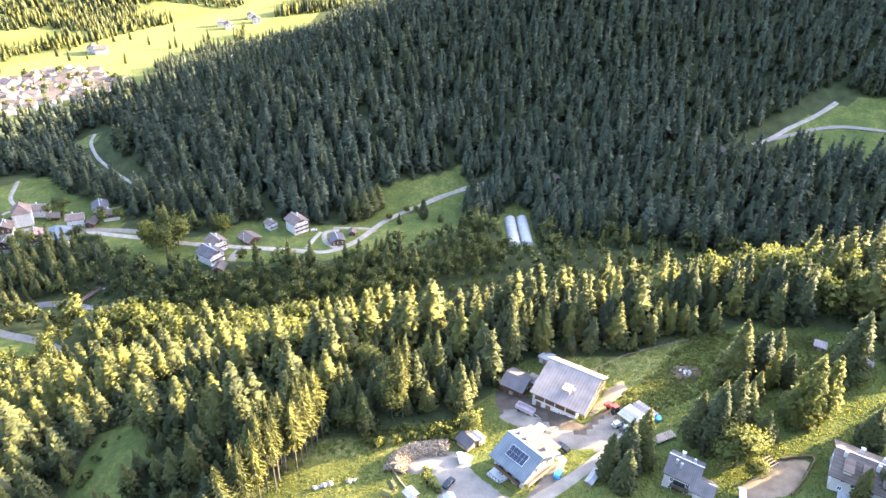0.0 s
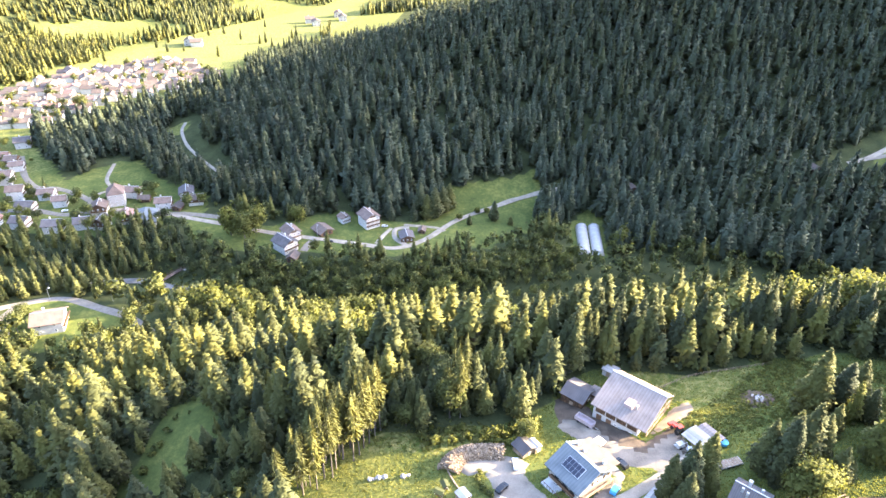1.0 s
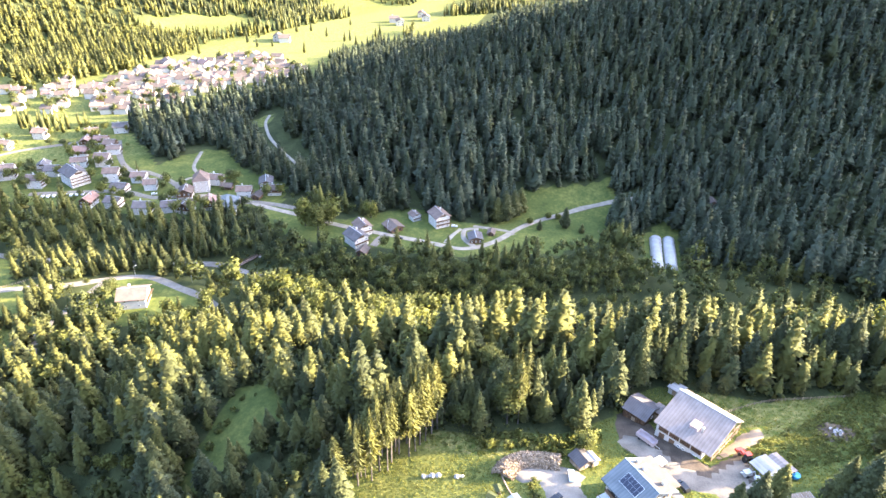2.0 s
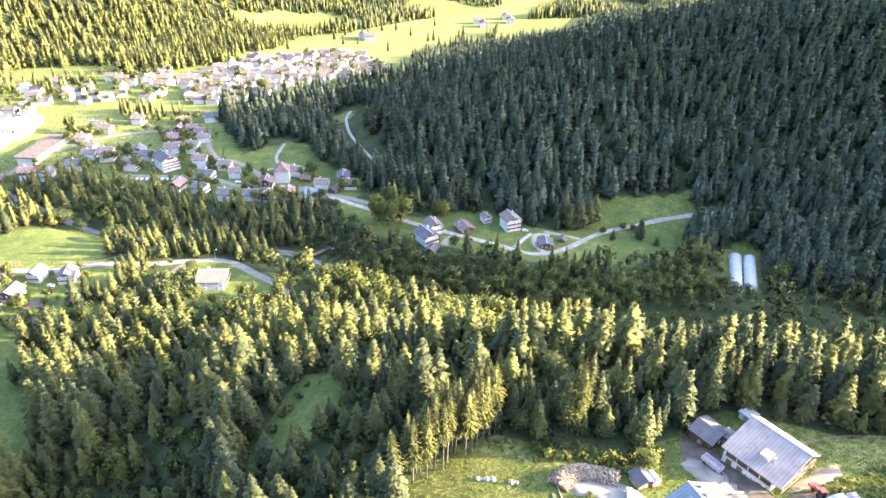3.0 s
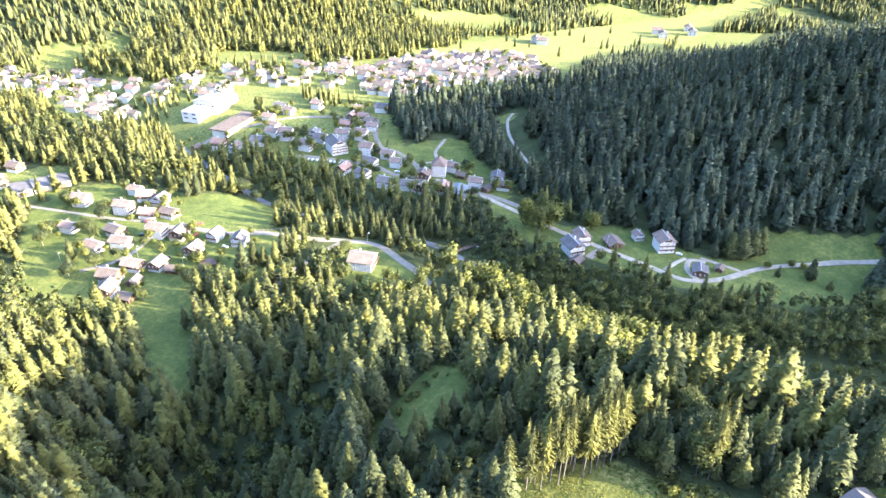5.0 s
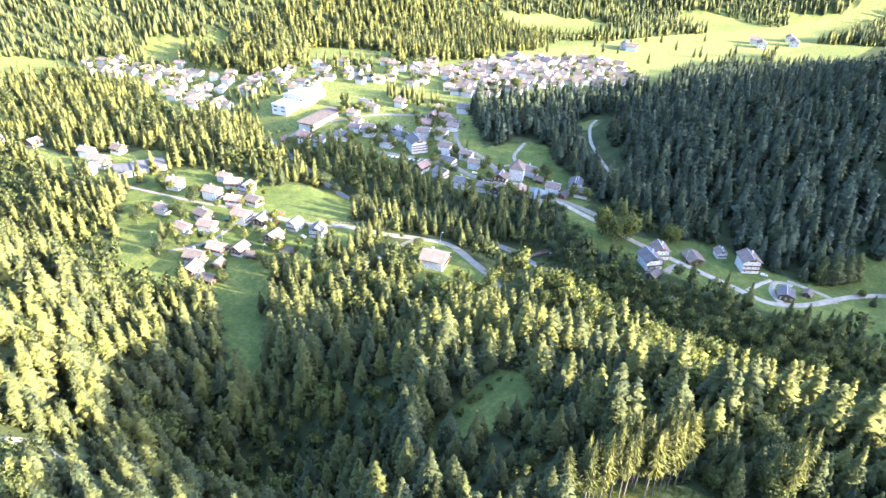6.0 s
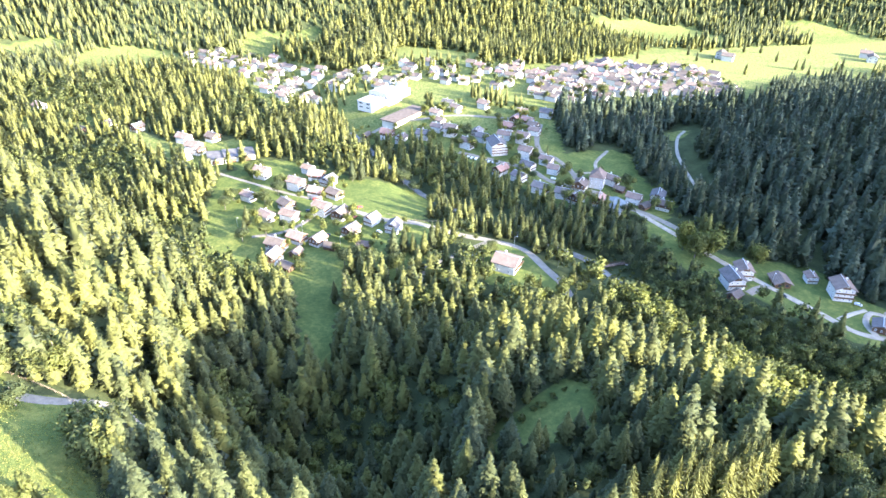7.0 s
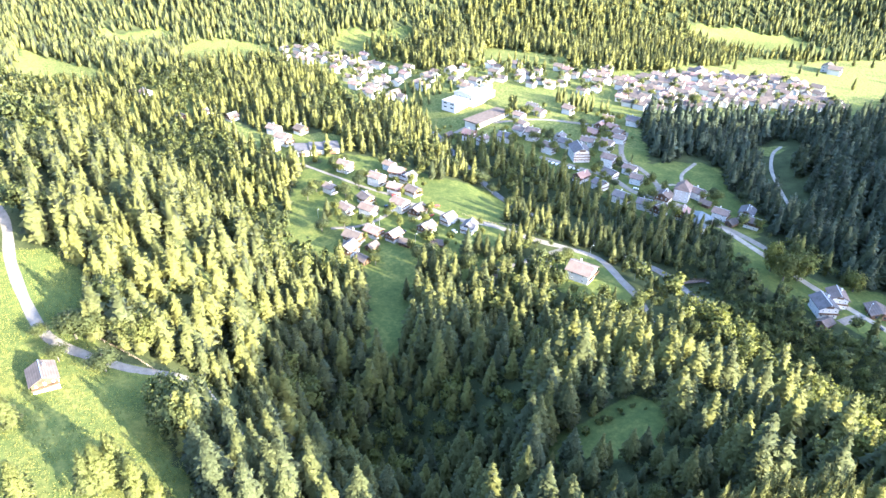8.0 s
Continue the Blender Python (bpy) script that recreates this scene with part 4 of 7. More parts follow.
    ramp_mesh = prism(bmesh.new(), [(-w / 2 - 4.2, -0.6), (-w / 2 - 1.0, -0.6), (-w / 2 - 1.0, 0.9), (-w / 2 - 4.2, 0.2)], -l / 2 + 0.2, -l / 2 + 2.4)
    part("ramp", ramp_mesh, CONCRETE, barn, "pale concrete ramp")
    return set_down(barn, 38.2, 142.0, 57.7, 0.3)


# ---- the farmhouse with solar panels ----
def solar_house():
    w, l, h, rise = 12.0, 9.6, 5.4, 3.0
    house = chalet("house", "white farmhouse with blue-grey metal roof and solar panels", w, l, h, rise, PLASTER, None, ROOF_BLUE, 2, 3, True, False)
    slope = rise / (w / 2)
    tilt = math.degrees(math.atan(slope))
    m = pose(-3.2, -0.2, h + rise - 3.2 * slope + 0.42, 0, -tilt, 0)
    bm = boxes((-1.6, -2.75, -0.02, 1.6, 2.75, 0.08))
    bm.transform(m)
    array = part("solar_array", bm, TRIM, house, "white-framed solar collector")
    for i in range(2):
        for j in range(5):
            bm = boxes((-1.52 + i * 1.54, -2.67 + j * 1.08, 0.09, -0.02 + i * 1.54, -1.65 + j * 1.08, 0.14))
            bm.transform(m)
            part("panel", bm, SOLAR, array)
    # pale terrace roof and flat annex to the back
    bm = bmesh.new()
    prism(bm, [(0.5, h + rise - 0.45), (w / 2 + 1.2, h + rise - 1.3), (w / 2 + 1.2, h + rise - 1.1), (0.5, h + rise - 0.2)], -l / 2 - 1.0, l / 2 - 0.4)
    part("dormer_roof", bm, TERRACE, house, "low tan dormer roof")
    part("dormer_wall", boxes((1.2, -l / 2 - 0.1, h - 0.6, w / 2 + 0.4, l / 2 - 0.9, h + rise - 1.15)), PLASTER, house)
    for x, y in ((2.6, 4.0), (3.4, -3.9)):
        part("chimney", boxes((x - 0.5, y - 0.4, h + 0.6, x + 0.5, y + 0.4, h + rise + 0.5)), CREAM, house)
    part("terrace", boxes((-w / 2 - 2.6, -l / 2 - 0.5, -2.0, -w / 2 - 0.02, l / 2, 0.5)), CONCRETE, house, "raised concrete terrace")
    bm = boxes((-w / 2 - 2.6, -l / 2 - 0.5, 1.35, -w / 2 - 2.5, l / 2, 1.45), *[(-w / 2 - 2.6, -l / 2 - 0.5 + k * 1.0, 0.5, -w / 2 - 2.5, -l / 2 - 0.4 + k * 1.0, 1.35) for k in range(11)])
    part("railing", bm, TIMBER, house, "brown terrace railing")
    part("gable_balcony", boxes((-5.4, -l / 2 - 1.5, 2.7, 5.4, -l / 2 - 0.02, 2.9), (-5.4, -l / 2 - 1.5, 2.9, 5.4, -l / 2 - 1.4, 3.7)), PALE_TIMBER, house, "pale timber gable balcony")
    b = part("side_balcony", boxes((-w / 2 - 1.1, -l / 2 + 0.6, 2.65, -w / 2 - 0.02, l / 2 - 0.8, 2.85)), TIMBER, house, "dark timber side balcony")
    part("railing", boxes((-w / 2 - 1.1, -l / 2 + 0.6, 2.85, -w / 2 - 1.02, l / 2 - 0.8, 3.7)), TIMBER, b)
    for y in (-3.2, -0.6, 2.2):
        part("balcony_door", boxes((-w / 2 - 0.09, y - 0.7, 2.85, -w / 2 - 0.02, y + 0.7, 4.95)), GLASS, house, "dark glazed balcony door")
        part("lower_door", boxes((-w / 2 - 0.09, y - 0.6, 0.55, -w / 2 - 0.02, y + 0.6, 2.35)), GLASS, house, "dark glazed terrace door")
    for x in (-5.2, 0, 5.2):
        part("post", boxes((x - 0.1, -l / 2 - 1.5, -1.5, x + 0.1, -l / 2 - 1.3, 2.7)), PALE_TIMBER, house)
    return set_down(house, 21.9, 113.2, 43.0, 0.3)


def side_house():
    house = chalet("house", "white house with slate-grey roof above the lane", 10, 9.5, 5.2, 2.2, PLASTER, None, ROOF_SLATE, 2, 3, True, False, over=0.5)
    bm = bmesh.new()
    prism(bm, [(-6.2, -2), (-0.5, -2), (-0.5, 4.6), (-3.3, 5.9), (-6.2, 4.6)], -9.4, -4.6)
    part("wing_wall", bm, PLASTER, house)
    bm = bmesh.new()
    for s in (-1, 1):
        prism(bm, [(-3.3, 6.0), (-3.3, 6.25), (-3.3 + s * 3.8, 4.55), (-3.3 + s * 3.8, 4.3)], -10.2, -3.0)
    part("wing_roof", bm, ROOF_SLATE, house)
    part("balcony", boxes((-5.9, -3.2, 2.5, -5.02, 2.4, 2.66), (-5.9, -3.2, 2.66, -5.82, 2.4, 3.4)), TIMBER, house, "dark timber balcony")
    # flat dark glass bands stand in for the shade inside the loggias
    for z0, z1 in ((0.5, 2.0), (2.9, 4.3)):
        part("loggia", boxes((-5.035, -3.0, z0, -4.9, 2.2, z1)), GLASS, house, "flat dark glass band in place of a shaded loggia")
    for x, y in ((-1.6, 2.5), (-2.4, 0.9), (1.5, -2.2)):
        part("chimney", boxes((x - 0.35, y - 0.35, 6.0, x + 0.35, y + 0.35, 8.0)), CONCRETE, house)
    for x in (-4.6, -2.2):
        window(house, (x, -9.46, 2.8), 0, 1.2, 1.3)
    set_down(house, 59.5, 106.3, 58.0, 1.2)
    house.scale = (0.78, 0.78, 1.08)
    return house


def brown_house():
    house = chalet("house", "large house with pale brown tiled roof and dormers", 13, 15, 5.6, 3.2, PLASTER, None, ROOF_BROWN, 2, 3, True, False)
    for y in (-4.6, 0.2, 4.6):
        bm = bmesh.new()
        prism(bm, [(-5.8, 5.6), (-2.4, 7.0), (-2.4, 8.2), (-5.8, 7.2)], y - 1.0, y + 1.0)
        d = part("dormer", bm, CREAM, house, "small dormer with a sloped roof")
        part("dormer_roof", prism(bmesh.new(), [(-6.2, 7.15), (-2.0, 8.3), (-2.0, 8.5), (-6.2, 7.4)], y - 1.3, y + 1.3), ROOF_BROWN, d)
    for x, y in ((-1.5, 6.0), (1.6, -3.0), (-2.0, -1.8)):
        part("chimney", boxes((x - 0.4, y - 0.4, 7.0, x + 0.4, y + 0.4, 10.0)), PLASTER, house)
    part("terrace", boxes((-11.0, -6.0, -2.5, -6.52, 5.0, 0.6)), CONCRETE, house, "pale walled terrace")
    set_down(house, 100.0, 103.0, 58.0, 0.4)
    house.scale = (0.86, 0.86, 0.9)
    return house


big_barn()
solar_house()
side_house()
brown_house()


def shed(name, label, w, l, h, rise, wall, roof, x, y, turn, over=0.5, open_front=False):
    s = thing(name, label, "shed")
    if open_front:
        for px in (-w / 2, w / 2 - 0.2):
            for py in (-l / 2, 0, l / 2 - 0.2):
                part("post", boxes((px, py, -1.5, px + 0.2, py + 0.2, h)), wall, s)
        part("back_wall", boxes((w / 2 - 0.3, -l / 2 + 0.2, -1.5, w / 2 - 0.2, l / 2 - 0.2, h)), wall, s)
    else:
        part("wall", prism(bmesh.new(), [(-w / 2, -1.5), (w / 2, -1.5), (w / 2, h), (0, h + rise), (-w / 2, h)], -l / 2, l / 2), wall, s)
        part("door", boxes((-w / 2 - 0.07, -0.6, 0, -w / 2 - 0.01, 0.6, 2.0)), PALE_TIMBER, s)
        window(s, (0, -l / 2 - 0.06, h * 0.55), 0, 0.9, 0.8)
    part("roof", gable_roof(w, l, h, rise, over, 0.18), roof, s)
    return set_down(s, x, y, turn, 0.2)


shed("shed", "dark timber lean-to shed beside the big barn", 8.0, 7.0, 3.4, 1.5, TIMBER, ROOF_DARK, 23.5, 147.0, 57.7)
shed("link_roof", "narrow grey roofed passage between shed and barn", 4.0, 2.6, 3.0, 0.6, TIMBER, ROOF_GREY, 28.5, 147.8, 57.7, 0.2)
shed("hut", "small hut with pale sheet roof behind the barn", 3.4, 3.8, 2.4, 0.5, PLASTER, ROOF_PALE, 34.2, 159.5, 57.7, 0.4)
shed("garden_shed", "small garden shed with a black roof and timber walls", 4.4, 4.2, 2.4, 1.0, PALE_TIMBER, ROOF_DARK, 8.0, 122.5, 43.0)
shed("porch_shed", "small pale porch beside the garden shed", 2.2, 3.4, 2.2, 0.5, PALE_TIMBER, ROOF_PALE, 10.6, 123.6, 43.0, 0.2)
shed("machine_shelter", "open machine shelter with white sheet roof", 5.2, 6.0, 3.0, 0.5, PALE_TIMBER, ROOF_PALE, 53.6, 128.6, 40.0, 0.4, True)
shed("machine_shelter", "open machine shelter with grey sheet roof", 3.4, 6.0, 2.8, 0.4, TIMBER, ROOF_GREY, 57.2, 131.0, 40.0, 0.3, True)
shed("hut", "dark hut with grey sheet roof at the wood edge", 3.2, 2.8, 2.0, 0.5, TIMBER, ROOF_GREY, 119.4, 159.0, 60.0)
shed("hut", "small weathered hut with grey roof on the upper meadow", 2.6, 3.2, 2.0, 0.5, TIMBER, ROOF_GREY, 127.0, 148.5, 60.0)
shed("garden_hut", "small white-roofed garden hut on the lawn", 2.6, 2.8, 2.1, 0.4, PALE_TIMBER, ROOF_PALE, -6.6, 104.3, 43.0, 0.25)
shed("garden_hut", "small pale hut beside the parking yard", 2.4, 2.4, 2.1, 0.5, PALE_TIMBER, ROOF_PALE, 3.0, 101.8, 20.0, 0.25)


# ---- vehicles ----
def car(name, label, colour, length=4.3, width=1.75, height=1.45, van=False):
    c = thing(name, label, "car")
    l, w, h = length / 2, width / 2, height
    bm = bmesh.new()
    side = [(-l, 0.35), (l, 0.35), (l, 0.85), (l * 0.55, 0.95), (l * 0.25, h), (-l * 0.75, h), (-l, 0.95)] if not van else [(-l, 0.35), (l, 0.35), (l, 1.05), (l * 0.8, 1.15), (l * 0.55, h), (-l * 0.97, h), (-l, 1.0)]
    prism(bm, side, -w, w)
    bmesh.ops.bevel(bm, geom=bm.edges[:], offset=0.08, segments=1, affect="EDGES")
    part("body", bm, colour, c)
    part("side_window", boxes((-l * 0.65, -w - 0.01, h * 0.64, l * 0.25, w + 0.01, h * 0.9)), GLASS, c)
    part("windscreen", prism(bmesh.new(), [(l * 0.54, 0.97), (l * 0.58, 0.97), (l * 0.3, h * 0.97), (l * 0.26, h * 0.97)], -w * 0.85, w * 0.85), GLASS, c)
    for x in (-l * 0.62, l * 0.62):
        for y in (-w, w):
            wheel = part("wheel", rod(bmesh.new(), (x, y - 0.12, 0.32), (x, y + 0.12, 0.32), 0.32, 0.32, 12), RUBBER, c)
            part("rim", rod(bmesh.new(), (x, y - 0.13, 0.32), (x, y + 0.13, 0.32), 0.18, 0.18, 8), STEEL, wheel)
    return c


def park(ob, x, y, turn, lift=0.24):
    ob.matrix_basis = pose(x, y, float(ground_z(x, y)) + lift, 0, 0, turn)
    if ob.name.startswith("car"):
        ob.scale = (0.9, 0.9, 0.92)


park(car("van", "white delivery van parked behind the farmhouse", CAR_WHITE, 5.2, 2.0, 2.2, True), 27.3, 126.0, 45)
park(car("car", "small white car on the gravel yard", CAR_WHITE), 5.9, 116.6, 100)
park(car("car", "black car on the gravel yard", CAR_BLACK), 2.7, 107.8, 55)
park(car("car", "blue car beside the farmhouse gable", CAR_BLUE, 3.6), 30.2, 109.6, 60)
park(car("car", "black estate car beside the farmhouse", CAR_BLACK, 4.4), 33.0, 119.2, 130)
park(car("car", "white car beside the earth forecourt", CAR_WHITE), 71.5, 100.4, 70)
park(car("car", "silver car outside the white chalet", CAR_SILVER), -81.5, 352.0, 20, 0.3)
park(car("car", "dark car on the chalet drive", CAR_BLACK), -110.0, 326.5, 10, 0.3)
town_cars = []
for tone, words in ((CAR_WHITE, "white"), (CAR_BLACK, "black"), (CAR_RED, "red")):
    town_cars.append(car("car", words + " car parked beside the houses", tone))
    tagged(town_cars[-1], group="cars beside the houses")
park(town_cars[0], -372, 160, 20)
park(town_cars[1], -300, 310, 50)
park(town_cars[2], -336, 196, 80)
row_car = car("car", "silver car in the village parking row", CAR_SILVER)
tagged(row_car, group="cars of the village parking row")
park(row_car, -358.5, 309.5, 115)
for k in range(1, 8):
    copy_thing(row_car, pose(-358.5 + 3.3 * k, 309.5 + 1.55 * k, float(ground_z(-358.5 + 3.3 * k, 309.5 + 1.55 * k)) + 0.24, 0, 0, 115))

for k, (x, y, turn) in enumerate(((-340, 171, 30), (-352, 166, 40), (-326, 186, 110), (-300, 188, 20), (-316, 160, 70), (-365, 178, 100), (-290, 335, 40), (-275, 340, 30),
                                  (-310, 322, 120), (-325, 340, 60), (-228, 318, 20), (-247, 345, 100))):
    copy_thing(town_cars[k % 3], pose(x, y, float(ground_z(x, y)) + 0.24, 0, 0, turn))


def wagon():
    g = thing("hay_wagon", "pinkish-grey open hay wagon beside the barn", "wagon")
    bm = boxes((-2.8, -1.1, 0.7, 2.8, 1.1, 0.85), (-2.8, -1.1, 0.85, 2.8, -1.0, 1.9), (-2.8, 1.0, 0.85, 2.8, 1.1, 1.9), (-2.8, -1.0, 0.85, -2.7, 1.0, 1.9), (2.7, -1.0, 0.85, 2.8, 1.0, 1.9))
    part("bed", bm, WAGON, g)
    for x in (-1.6, 1.6):
        for y in (-1.0, 1.0):
            part("wheel", rod(bmesh.new(), (x, y - 0.12, 0.4), (x, y + 0.12, 0.4), 0.4, 0.4, 12), RUBBER, g)
    part("drawbar", rod(bmesh.new(), (2.8, 0, 0.75), (4.4, 0, 0.55), 0.07, 0.07), STEEL, g)
    park(g, 24.8, 135.4, -35)


def flat_trailer():
    g = thing("trailer", "pale flatbed trailer with a covered end", "trailer")
    part("bed", boxes((-3.2, -1.2, 0.7, 3.2, 1.2, 0.88)), STEEL, g)
    for k in range(7):
        part("plank", boxes((-3.1 + k * 0.9, -1.15, 0.89, -2.3 + k * 0.9, 1.15, 0.95)), PALE_TIMBER, g)
    for x in (-1.2, 0.2):
        for y in (-1.1, 1.1):
            part("wheel", rod(bmesh.new(), (x, y - 0.12, 0.4), (x, y + 0.12, 0.4), 0.4, 0.4, 12), RUBBER, g)
    part("cover", prism(bmesh.new(), [(-5.6, -0.3), (-3.3, -0.3), (-3.4, 1.5), (-4.5, 1.9), (-5.5, 1.4)], -1.2, 1.2), ROOF_PALE, g, "white tarpaulin cover")
    park(g, 60.0, 121.6, 25, 0.05)


def tractor():
    g = thing("tractor", "red and grey tractor with loader beside the shelter", "tractor")
    part("bonnet", boxes((0.2, -0.45, 0.9, 2.0, 0.45, 1.6)), CAR_RED, g)
    part("cab", prism(bmesh.new(), [(-1.1, 1.0), (0.2, 1.0), (0.1, 2.5), (-0.9, 2.5)], -0.7, 0.7), GLASS, g)
    part("cab_roof", boxes((-1.1, -0.8, 2.5, 0.3, 0.8, 2.65)), CAR_RED, g)
    for x, y, r in ((-0.7, -0.95, 0.8), (-0.7, 0.95, 0.8), (1.5, -0.8, 0.5), (1.5, 0.8, 0.5)):
        part("wheel", rod(bmesh.new(), (x, y - 0.2, r), (x, y + 0.2, r), r, r, 14), RUBBER, g)
    part("loader", boxes((2.2, -1.0, 0.4, 3.2, 1.0, 1.1), (0.6, -0.9, 1.2, 2.4, -0.75, 1.4), (0.6, 0.75, 1.2, 2.4, 0.9, 1.4)), CAR_RED, g)
    park(g, 49.6, 133.6, 120, 0.3)


wagon()
flat_trailer()
tractor()
tub = thing("water_tub", "bright blue plastic water tub beside the shelter", "tub")
bm = rod(bmesh.new(), (0, 0, 0), (0, 0, 1.1), 0.9, 1.1, 14)
part("basin", bm, CAR_BLUE, tub)
park(tub, 60.6, 129.4, 0, 0.0)


def machine(label, x, y, turn, colour):
    g = thing("farm_machine", label, "machine")
    part("frame", boxes((-1.3, -0.8, 0.5, 1.3, 0.8, 0.7), (-1.3, -0.1, 0.6, 2.6, 0.1, 0.75)), STEEL, g)
    part("hopper", prism(bmesh.new(), [(-0.6, 0.7), (0.6, 0.7), (1.0, 1.5), (-1.0, 1.5)], -0.7, 0.7), colour, g)
    for y2 in (-0.95, 0.95):
        part("wheel", rod(bmesh.new(), (-0.3, y2 - 0.12, 0.4), (-0.3, y2 + 0.12, 0.4), 0.4, 0.4, 12), RUBBER, g)
    park(g, x, y, turn, 0.25)


machine("pale yellow hopper machine parked by the shelter", 48.9, 127.4, 30, CREAM)
machine("grey spreader parked by the shelter", 51.2, 125.2, 100, CAR_SILVER)
machine("white spreader parked by the shelter", 53.4, 124.4, 60, CAR_WHITE)


# ---- stacks, walls and garden things ----
def stack_of_logs(name, label, points, width, height, step, length):
    """A heap of cut logs along a line, each log lying across it."""
    heap = thing(name, label, "log pile")
    shapes = []
    for r in (0.12, 0.16, 0.2):
        bm = rod(bmesh.new(), (0, -length / 2, 0), (0, length / 2, 0), r, r * 0.9, 7)
        me = bpy.data.meshes.new("log")
        bm.to_mesh(me)
        bm.free()
        me.materials.append(LOG)
        shapes.append(me)
    path = fine_line(points, 1.0)
    made = 0
    core, faces, across = [], [], 7
    for k, q in enumerate(path):
        d = path[min(k + 1, len(path) - 1)] - path[max(k - 1, 0)]
        side = np.array((-d[1], d[0])) / max(np.hypot(*d), 1e-6)
        ends = 0.35 if k in (0, len(path) - 1) else 1.0
        for c in range(across):
            u = 2 * c / (across - 1) - 1
            s = q + side * u * width / 2
            core.append((s[0], s[1], float(ground_z(*s)) - 0.1 + (height * 0.85 * (1 - u * u) * ends + random.uniform(-0.25, 0.25)) * (abs(u) < 1)))
    for k in range(len(path) - 1):
        for c in range(across - 1):
            faces.append((k * across + c, (k + 1) * across + c, (k + 1) * across + c + 1, k * across + c + 1))
    me = bpy.data.meshes.new("heap_core")
    me.from_pydata(core, [], faces)
    me.materials.append(LOG)
    new("heap_core", me).parent = heap
    for k in range(0, len(path) - 1):
        d = path[k + 1] - path[k]
        turn = math.degrees(math.atan2(d[1], d[0])) + 90
        for row in range(int(width / step)):
            off = (row + 0.5) * step - width / 2
            side = np.array((-d[1], d[0])) / max(np.hypot(*d), 1e-6)
            q = path[k] + side * off
            lift_here = height * (1 - (2 * off / width) ** 2) * random.uniform(0.7, 1.05)
            for z in (max(0.25, lift_here),):
                if made < 300:
                    o = new("log", random.choice(shapes))
                    o.parent = heap
                    o.matrix_basis = pose(q[0] + random.uniform(-0.3, 0.3), q[1] + random.uniform(-0.3, 0.3), float(ground_z(*q)) + z + 0.1, random.uniform(-14, 14), 0, turn + random.uniform(-35, 35))
                    made += 1
    # the heap's many other logs
    rest = bmesh.new()
    for n_ in range(2600):
        k = random.randrange(len(path) - 1)
        d = path[k + 1] - path[k]
        side = np.array((-d[1], d[0])) / max(np.hypot(*d), 1e-6)
        u = random.uniform(-1, 1)
        q = path[k] + side * u * width / 2 + d * random.random()
        z = float(ground_z(*q)) + height * 0.9 * (1 - u * u) * random.uniform(0.75, 1.12) + 0.1
        m = pose(q[0], q[1], z, random.uniform(-30, 30), random.uniform(-180, 180), random.uniform(0, 360))
        r, ln = random.uniform(0.1, 0.21), random.uniform(0.3, 0.62)
        ends = [[rest.verts.new(m @ Vector((r * math.cos(t_), y_, r * math.sin(t_)))) for t_ in (0.4, 2.3, 4.5)] for y_ in (-ln, ln)]
        for c in range(3):
            rest.faces.new((ends[0][c], ends[0][(c + 1) % 3], ends[1][(c + 1) % 3], ends[1][c]))
        rest.faces.new(ends[0])
        rest.faces.new(ends[1])
    tagged(part("loose_firewood", rest, LOG, heap), kind="stuff")
    return heap


stack_of_logs("firewood_heap", "long curved heap of pale split firewood logs", [(-11.5, 113.5), (-10.2, 117.5), (-7.0, 120.3), (-2.0, 121.0), (2.5, 121.2)], 6.0, 2.3, 0.6, 0.9)


def covered_stack():
    g = thing("covered_woodpile", "long woodpile under pale sheets beside the lane", "woodpile")
    for k in range(5):
        part("sheet", prism(bmesh.new(), [(-1.1, 1.35), (0, 1.75), (1.1, 1.35), (1.1, 1.42), (0, 1.82), (-1.1, 1.42)], -5 + k * 2.0, -3.05 + k * 2.0), ROOF_PALE, g)
    for k in range(24):
        part("log", boxes((-0.95, -4.9 + k * 0.41, -0.2, 0.95, -4.55 + k * 0.41, 1.3)), LOG, g)
    park(g, 39.8, 109.6, -38, 0.0)


covered_stack()
pile = thing("building_rubble", "heap of white stone on bare dug earth", "rubble")
patch("dug_earth", [(70.5, 148.5), (73, 145.8), (78, 146.8), (80.6, 151), (78.5, 154.8), (74, 155.6), (70.8, 153)], EARTH, "bare brown earth round a stone heap", lift=0.2)
for k in range(18):
    bm = bmesh.new()
    bmesh.ops.create_icosphere(bm, subdivisions=1, radius=random.uniform(0.25, 0.65))
    for v in bm.verts:
        v.co *= random.uniform(0.7, 1.25)
        v.co.z *= 0.55
    bm.transform(pose(75.2 + random.gauss(0, 0.8), 150.5 + random.gauss(0, 0.6), float(ground_z(75, 150.5)) + 0.2 + 0.45 * random.random(), random.uniform(-25, 25), random.uniform(-25, 25), random.uniform(0, 360)))
    part("stone", bm, STONE, pile)
rocks = thing("boulders", "row of pale boulders on the sunny slope", "rocks")
for k in range(9):
    bm = bmesh.new()
    bmesh.ops.create_icosphere(bm, subdivisions=1, radius=random.uniform(0.4, 1.0))
    for v in bm.verts:
        v.co *= random.uniform(0.7, 1.2)
    px, py = -31.5 + k * 0.75 + (4 if k > 5 else 0), 109.5 + k * 0.25
    bm.transform(pose(px, py, float(ground_z(px, py)) + 0.25))
    part("boulder", bm, STONE, rocks)


